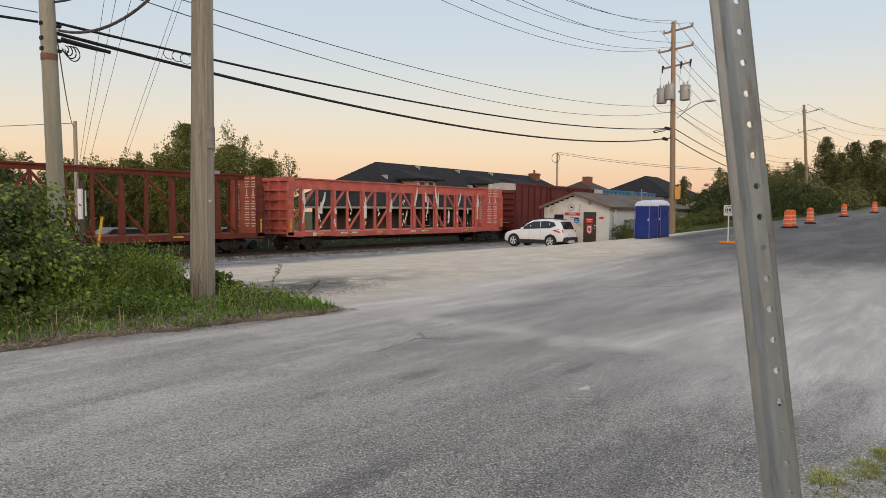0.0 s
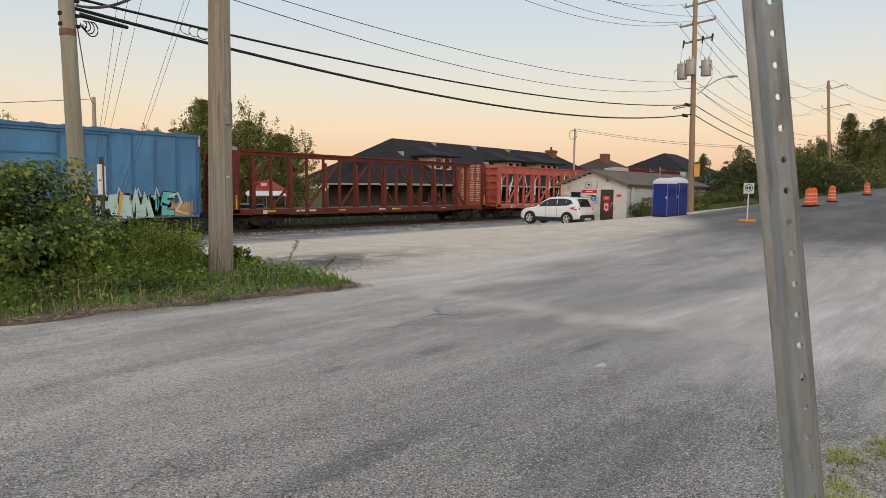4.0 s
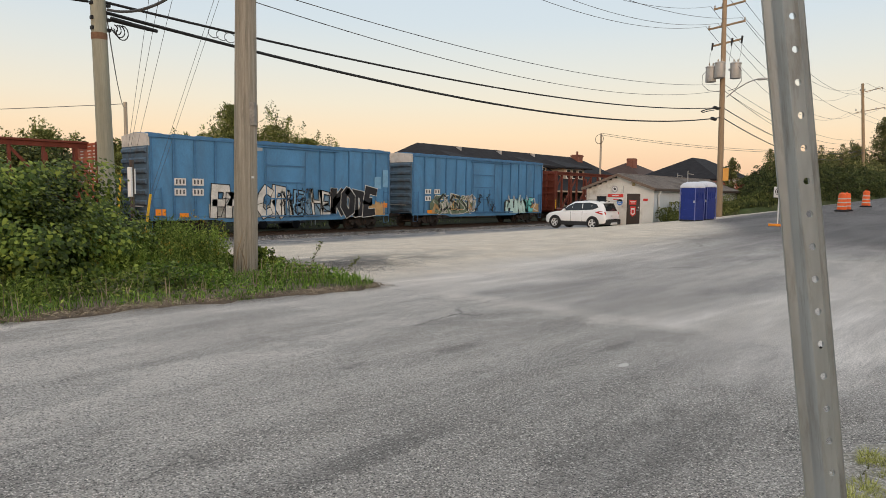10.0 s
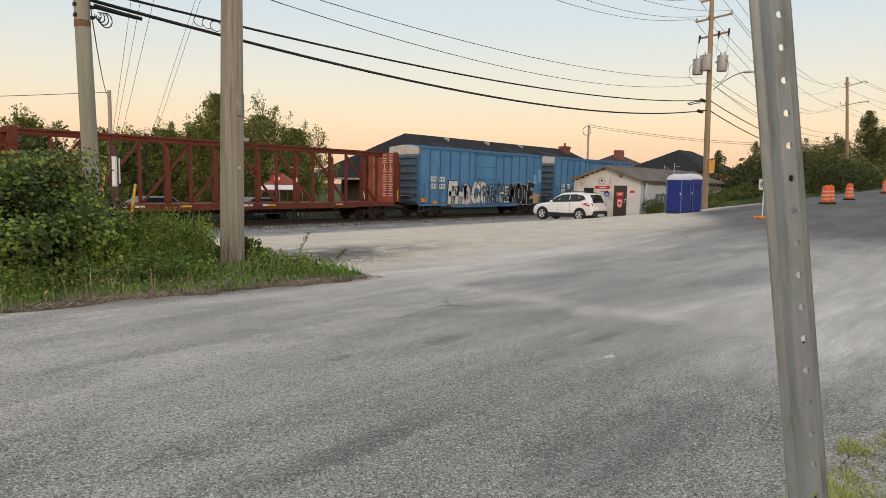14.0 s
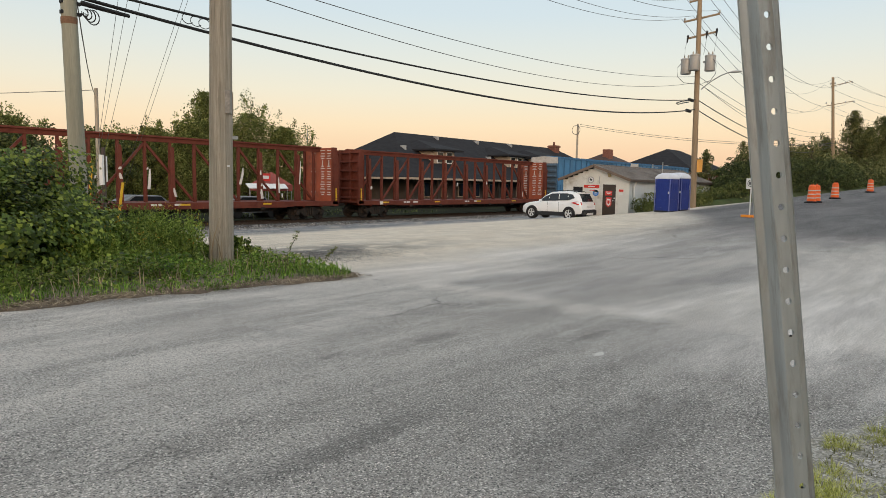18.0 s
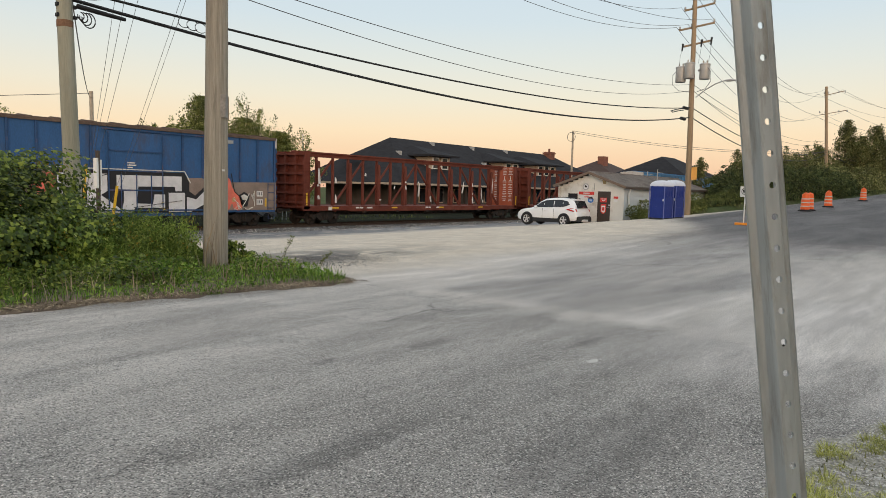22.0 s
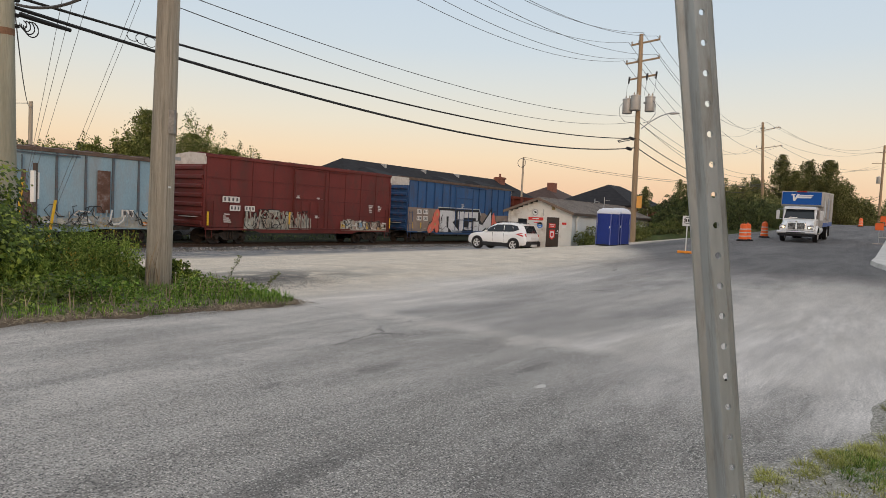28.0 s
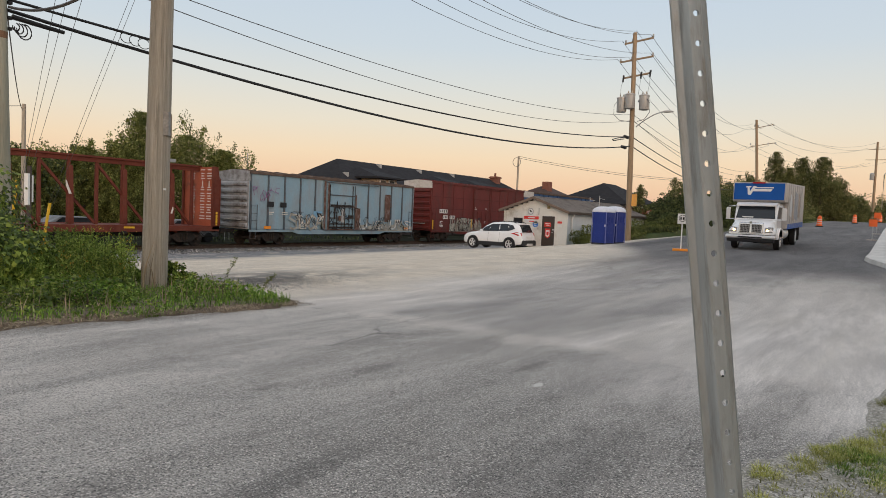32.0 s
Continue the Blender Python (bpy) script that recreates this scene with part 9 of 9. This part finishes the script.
letters = {
    "edge": [[(3.90, 2.84), (10.08, 2.84), (10.35, 2.37), (10.35, 1.93), (10.67, 1.71), (12.30, 3.19), (12.45, 0.86), (3.93, 0.86)], [(3.34, 1.11), (3.66, 1.39), (4.04, 1.52), (4.04, 0.86), (3.50, 0.86)]],
    "fill": [[(4.17, 0.88), (4.17, 2.66), (6.30, 2.68), (6.30, 1.89), (6.01, 1.70), (6.87, 1.07), (6.87, 0.88), (5.98, 0.88), (5.40, 1.30), (5.40, 0.88)],
             [(6.72, 2.64), (9.94, 2.66), (9.94, 1.93), (9.61, 1.92), (9.58, 2.14), (7.74, 2.12), (7.66, 1.31), (8.45, 1.29), (8.53, 1.75), (9.06, 1.75), (9.06, 1.10), (7.59, 1.10), (7.39, 0.88), (6.93, 0.88), (7.05, 1.41), (7.05, 1.90), (6.72, 2.05)],
             [(9.25, 1.84), (10.11, 1.85), (10.11, 0.89), (9.25, 0.89)],
             [(10.21, 1.65), (10.72, 1.52), (12.12, 2.81), (12.21, 0.89), (11.40, 0.89), (11.40, 1.38), (10.84, 1.10), (10.45, 0.89), (10.21, 0.89)],
             [(3.58, 1.17), (4.04, 1.40), (4.04, 0.96), (3.66, 0.98)]],
}
for q in letters["edge"]:
    flat(car_h, q, "blackp", 0, "black edge of a large graffiti letter")
for q in letters["fill"]:
    flat(car_h, q, "silver", 1, "silver fill of a large graffiti letter")
flat(car_h, [(5.09, 2.18), (5.40, 2.18), (5.40, 1.25), (5.17, 1.25)], "blackp", 2)


def blob(car, pts, key, layer, label):
    """A soft closed shape through a few corners."""
    q = pts
    for _ in range(2):
        q = [p for a, b in zip(q, q[1:] + q[:1]) for p in ((a[0] * 0.75 + b[0] * 0.25, a[1] * 0.75 + b[1] * 0.25), (a[0] * 0.25 + b[0] * 0.75, a[1] * 0.25 + b[1] * 0.75))]
    return flat(car, q, key, layer, label)


blob(car_h, [(2.5, 0.8), (2.6, 1.45), (3.05, 1.55), (3.1, 2.1), (3.6, 2.75), (4.05, 2.7), (4.15, 2.2), (3.9, 1.9), (4.2, 1.5), (4.0, 0.82), (3.6, 0.85), (3.5, 1.3), (3.1, 0.82)], "coral", 3, "coral painted creature shape")
blob(car_h, [(12.3, 0.95), (12.25, 1.8), (12.35, 2.55), (12.65, 2.75), (12.8, 2.1), (13.25, 1.75), (13.5, 1.25), (13.3, 0.9), (12.9, 1.0), (12.8, 1.4), (12.6, 0.9)], "coral", 3, "coral painted creature shape")
for x, z in ((3.75, 2.3), (3.5, 1.5), (12.9, 1.5)):
    blob(car_h, [(x - 0.12, z - 0.1), (x + 0.12, z - 0.12), (x + 0.14, z + 0.12), (x - 0.1, z + 0.14)], "tan", 4, "dark patch on the painted creature")
band(car_h, [(2.4, 0.9), (2.7, 1.6), (3.1, 1.75), (3.3, 2.4)], 0.05, "blackp", 4, "thin black outline")
band(car_h, [(13.6, 0.95), (13.4, 1.6), (12.95, 1.95), (12.75, 2.9)], 0.05, "blackp", 4, "thin black outline")
tags(car_h, 12.9, 14.2, 1.0, 2.0, 5, "pale", grng, 4, 0.02)
tags(car_h, 4.0, 12.4, 0.95, 2.8, 4, "blackp", grng, 5, 0.018)
tags(car_h, 0.8, 3.0, 0.9, 2.0, 4, "ash", grng, 1, 0.02)
for k in range(7):
    xx = 7.5 + 0.35 * k
    part("graffiti_line", Geo().beam((xx, -HALF_W - 0.047, 1.12 + 0.05 * k), (xx + 0.35, -HALF_W - 0.047, 1.15 + 0.05 * k), 0.01, 0.03), P["blackp"], car_h)
flat(car_h, [(13.4, 1.15), (13.2, 1.75), (13.55, 1.95), (13.9, 1.75), (13.75, 1.15)], "blackp", 3, "small black and white face shape")
flat(car_h, [(13.42, 1.5), (13.35, 1.72), (13.55, 1.82), (13.78, 1.7), (13.68, 1.5)], "pale", 4)
band(car_h, [(3.85, 0.84), (3.85, 2.90), (10.11, 2.91), (10.42, 2.36)], 0.05, "pale", -1, "thin white outline above the letters")
plates(car_h, 1.1, 2.28, 2, 2, 0.6, 0.36, 0.22)
plates(car_h, 14.35, 1.7, 1, 2, 0.4, 0.3)
small_marks(car_h, 7.2, 3.2, grng, 3)
for x in (0.55, 1.6, 12.9, 14.9):
    part("safety_strip", Geo().box(x, x + 0.1, -HALF_W - 0.03, -HALF_W - 0.02, 1.15, 1.6), M["yellow"], car_h, "yellow safety strip")

# blue wagon: olive and white tangle beside the marks, pale mint and turquoise letters beyond the door
plates(car_d, 1.2, 2.31, 2, 2, 0.6, 0.33, 0.33, 2)
cloud(car_d, 1.7, 6.4, 0.92, 2.0, "olive", grng)
flat(car_d, [(1.5, 0.95), (2.0, 1.25), (2.3, 1.95), (2.6, 1.9), (2.9, 0.95)], "tan", 0, "orange-tan sprayed corner", "paint_patch")
piece(car_d, "SNESO", 2.2, 6.6, 1.0, 2.15, ("olive", "ash", "olive"), "pale", grng, 0.22, 0.10, 0)
piece(car_d, "CSN", 2.5, 6.0, 1.15, 2.2, ("blackp",), "olive", grng, 0.14, 0.06, 4)
tags(car_d, 1.7, 6.6, 1.0, 2.2, 9, "pale", grng, 5, 0.02)
tags(car_d, 3.2, 6.9, 1.2, 2.3, 3, "tan", grng, 5, 0.03)
tags(car_d, 6.6, 9.2, 1.0, 2.3, 8, "blackp", grng, 6, 0.03)
cloud(car_d, 10.3, 13.9, 0.92, 2.05, "blackp", grng)
piece(car_d, "HUMM", 10.5, 13.1, 1.0, 1.95, ("mint",), "mint", grng, 0.34, 0.05, 0, label="pale mint graffiti letter")
piece(car_d, "WE", 13.0, 14.1, 1.0, 1.85, ("teal",), "blackp", grng, 0.28, 0.08, 0, label="turquoise graffiti letter")
for x in (10.7, 11.4, 12.3, 13.2):
    band(car_d, [(x, 1.75), (x + 0.12, 2.3), (x + 0.25, 1.9)], 0.07, "pale", 5, "white drip above the letters")
band(car_d, [(14.0, 1.9), (14.4, 2.05), (14.6, 1.6), (14.3, 1.2), (14.9, 1.0)], 0.09, "pale", 5, "white sprayed loop")
cloud(car_d, 13.9, 15.2, 0.92, 1.75, "tan", grng, -2, "tan worn paint patch")

# blue wagon: tall white letters, thin outlined letters over the door, black letters with white edges
plates(car_e, 1.2, 2.57, 2, 2, 0.6, 0.35, 0.33, 3)
cloud(car_e, 3.0, 7.6, 0.92, 1.9, "ash", grng)
piece(car_e, "PHOCR", 3.05, 7.5, 1.0, 2.42, ("pale", "pale", "lilac"), "blackp", grng, 0.36, 0.10, 0, label="tall white graffiti letter with thin dark edges")
cloud(car_e, 7.5, 10.7, 0.92, 2.2, "steel_sky", grng)
piece(car_e, "MENHE", 7.4, 10.8, 1.0, 2.45, ("pale", "sky", "sky", "pale"), "blackp", grng, 0.13, 0.12, 4)
tags(car_e, 7.4, 10.9, 1.0, 2.5, 10, "blackp", grng, 8, 0.028)
tags(car_e, 3.2, 10.0, 1.0, 2.4, 6, "blackp", grng, 8, 0.018)
cloud(car_e, 13.4, 15.2, 0.92, 1.9, "tan", grng, -2, "tan worn paint patch")
piece(car_e, "KODE", 10.8, 14.2, 1.05, 2.4, ("blackp",), "pale", grng, 0.44, 0.08, 0, label="fat black graffiti letter with a white edge")
flat(car_e, ribs_safe(14.3, 2.6, 0.55, 0.75), "sky", -2, "paler blue repainted patch", "paint_band")
flat(car_e, ribs_safe(15.0, 2.7, 0.45, 1.1), "sky", -2, "paler blue repainted patch", "paint_band")
part("notice_plate", Geo().box(15.0, 15.4, -HALF_W - 0.03, -HALF_W - 0.01, 1.4, 1.68), M["amber"], car_e, "orange notice plate")
part("notice_plate", Geo().box(0.25, 0.75, -HALF_W - 0.03, -HALF_W - 0.01, 1.1, 1.4), M["amber"], car_e, "orange notice plate")
for c in (car_d, car_e):
    part("notice_plate", Geo().box(1.45, 1.9, -HALF_W - 0.03, -HALF_W - 0.01, 1.0, 1.2), M["amber"], c, "small orange notice plate")

# maroon wagon: grey tangle beside the marks, low pale block beyond the door
plates(car_i, 1.1, 2.42, 1, 1, 1.15, 0.33, 0.03, 4)
plates(car_i, 1.6, 1.95, 2, 1, 0.72, 0.31, 0.30, 3)
small_marks(car_i, 1.15, 1.72, grng, 5)
cloud(car_i, 2.6, 7.8, 0.92, 1.75, "ash", grng)
piece(car_i, "VNZWNM".replace("V", "U"), 2.7, 7.6, 1.0, 1.95, ("ash", "cream", "ash"), "blackp", grng, 0.16, 0.10, 0)
piece(car_i, "WSNAM", 2.9, 7.5, 1.05, 2.0, ("cream",), "ash", grng, 0.06, 0.05, 5)
tags(car_i, 2.6, 7.8, 1.0, 2.1, 10, "blackp", grng, 8, 0.022)
tags(car_i, 2.6, 7.8, 1.0, 2.0, 7, "ash", grng, 8, 0.018)
cloud(car_i, 10.5, 12.9, 0.92, 1.72, "cream", grng, -1, "pale sprayed block")
cloud(car_i, 12.9, 15.2, 0.92, 1.55, "cream", grng, -1, "pale sprayed block")
for x, z, w, h, k in ((10.55, 1.05, 0.35, 0.5, "yellowp"), (11.0, 1.1, 0.45, 0.3, "sky"), (11.6, 1.2, 0.9, 0.12, "coral"), (12.3, 1.15, 0.35, 0.4, "sky"), (12.95, 1.0, 0.3, 0.55, "yellowp"), (14.2, 0.98, 0.7, 0.22, "tan"), (13.6, 1.1, 0.3, 0.35, "ash")):
    flat(car_i, [(x, z), (x + w, z + 0.04), (x + w - 0.06, z + h), (x + 0.05, z + h - 0.05)], k, 1, "small patch of sprayed colour", "paint_patch")
piece(car_i, "SAHES", 10.6, 13.0, 1.0, 1.55, ("pale",), "ash", grng, 0.07, 0.05, 2)
piece(car_i, "RZAE", 13.0, 15.2, 1.0, 1.5, ("blackp", "pale"), "cream", grng, 0.07, 0.05, 2)
tags(car_i, 10.6, 15.1, 1.0, 1.6, 9, "blackp", grng, 7, 0.02)
small_marks(car_i, 6.5, 3.0, grng, 2)
small_marks(car_i, 8.2, 2.95, grng, 2)
small_marks(car_i, 8.1, 1.9, grng, 3)
small_marks(car_i, 13.2, 2.65, grng, 5)
small_marks(car_i, 14.2, 2.65, grng, 4)
for x, z in ((5.9, 1.25), (0.1, 1.1), (15.5, 1.1)):
    part("safety_strip", Geo().box(x, x + 0.12, -HALF_W - 0.075, -HALF_W - 0.06, z, z + 0.75), M["yellow"], car_i, "yellow safety strip")

# light blue wagon: smeared grey and rust, faint scrawls
plates(car_j, 13.4, 1.45, 1, 1, 0.62, 0.34, 0.2, 2)
flat(car_j, ribs_safe(1.3, 2.35, 0.5, 0.32), "blackp", -1, "black panel", "mark_panel")
flat(car_j, ribs_safe(2.3, 2.35, 0.5, 0.3), "blackp", -1, "black panel", "mark_panel")
for x in (1.4, 2.4):
    small_marks(car_j, x, 2.0, grng, 2, "pale")
piece(car_j, "SNCA", 3.1, 6.0, 1.0, 1.9, ("ash",), "steel_sky", grng, 0.16, 0.07, 0)
tags(car_j, 3.1, 5.9, 1.0, 2.1, 8, "blackp", grng, 5, 0.018)
piece(car_j, "UNSWUMS", 9.5, 15.3, 1.0, 1.7, ("pale", "ash"), "steel_sky", grng, 0.07, 0.05, 0)
tags(car_j, 9.4, 15.2, 1.0, 1.9, 14, "blackp", grng, 5, 0.018)
tags(car_j, 0.2, 2.2, 2.7, 3.5, 6, "violet", grng, 1, 0.016)
flat(car_j, ribs_safe(12.2, 1.6, 0.62, 2.0), "rust_stain", -1, "rusted panel between two posts", "rust_panel")
flat(car_j, ribs_safe(9.05, 1.0, 0.5, 1.5), "rust_stain", -1, "rust streak beside the door", "rust_panel")
flat(car_j, ribs_safe(6.0, 1.0, 0.18, 3.2), "rust_stain", -1, "rust streak beside the door", "rust_panel")
cloud(car_j, 9.4, 15.5, 0.92, 1.45, "ash", grng, -2, "grey worn paint along the sill")
flat(car_j, ribs_safe(5.1, 1.75, 0.75, 0.45), "sky", -2, "darker blue repainted patch", "paint_band")
for x, z, w, h in ((6.5, 1.1, 2.3, 0.12), (6.5, 1.35, 2.3, 0.08), (6.6, 2.55, 2.2, 0.14), (7.6, 1.5, 0.35, 0.9), (6.9, 1.7, 0.12, 0.7), (8.3, 1.8, 0.5, 0.2)):
    part("lock_gear", Geo().box(x, x + w, -HALF_W - 0.10, -HALF_W - 0.05, z, z + h), M["truck_black"] if h < 0.5 or w < 0.2 else M["steel_gray"], car_j, "dark rusty door lock gear", 0.01)
for x in (6.45, 7.15, 7.9, 8.65):
    part("lock_rod", Geo().beam((x, -HALF_W - 0.11, 1.05), (x, -HALF_W - 0.11, 4.0 if x in (6.45, 8.65) else 2.9), 0.045, 0.045), M["truck_black"], car_j, "dark rusty lock rod")
for x, w, z0, z1 in ((6.28, 0.16, 1.0, 4.1), (8.95, 0.14, 1.0, 3.4), (6.5, 2.3, 0.98, 1.06), (7.3, 0.5, 1.6, 1.95)):
    flat(car_j, ribs_safe(x, z0, w, z1 - z0), "rust_stain", 16, "dark rust along the door edge", "rust_panel")
tags(car_j, 6.4, 9.3, 1.05, 2.5, 12, "blackp", grng, 18, 0.022)
tags(car_j, 3.0, 6.0, 1.05, 1.9, 8, "pale", grng, 5, 0.022)
for x in (1.1, 14.5):
    part("notice_plate", Geo().box(x, x + 0.5, -HALF_W - 0.03, -HALF_W - 0.01, 1.02, 1.2), M["amber"], car_j, "orange notice plate")


# ---------------------------------------------------------------- what moves
def truck_x(t):
    return float(np.interp(t, [r[0] for r in TRUCK_ROWS], [r[1] for r in TRUCK_ROWS]))


def motions():
    """The passing train with its turning wheels, and the box truck coming down the hill."""
    for car, offset in TRAIN:
        walk(car, [(t, pose(x + offset, TRACK_Y, RAIL_Z)) for t, x in PROGRESS])
    steps = [i * 0.1 for i in range(321)]
    start = train_x(0.0)
    for w, x in WHEELS:
        walk(w, [(t, pose(x, 0, WHEEL_R, 0, math.degrees((train_x(t) - start) / WHEEL_R), 0)) for t in steps])
    rows = []
    for t, x in TRUCK_ROWS:
        pitch = math.degrees(math.atan2(gnd(x, 6) - gnd(x + 5.6, 6), 5.6))
        rows.append((t, pose(x, 6.05, gnd(x, 6), 0, 0, 180) @ pose(0, 0, 0, 0, -pitch, 0)))
    walk(TRUCK, rows)
    x0 = truck_x(0.0)
    for w, x, y in TRUCK_WHEELS:
        walk(w, [(t, pose(x, y, 0.5, 0, math.degrees((x0 - truck_x(t)) / 0.5), 0)) for t in steps])


motions()
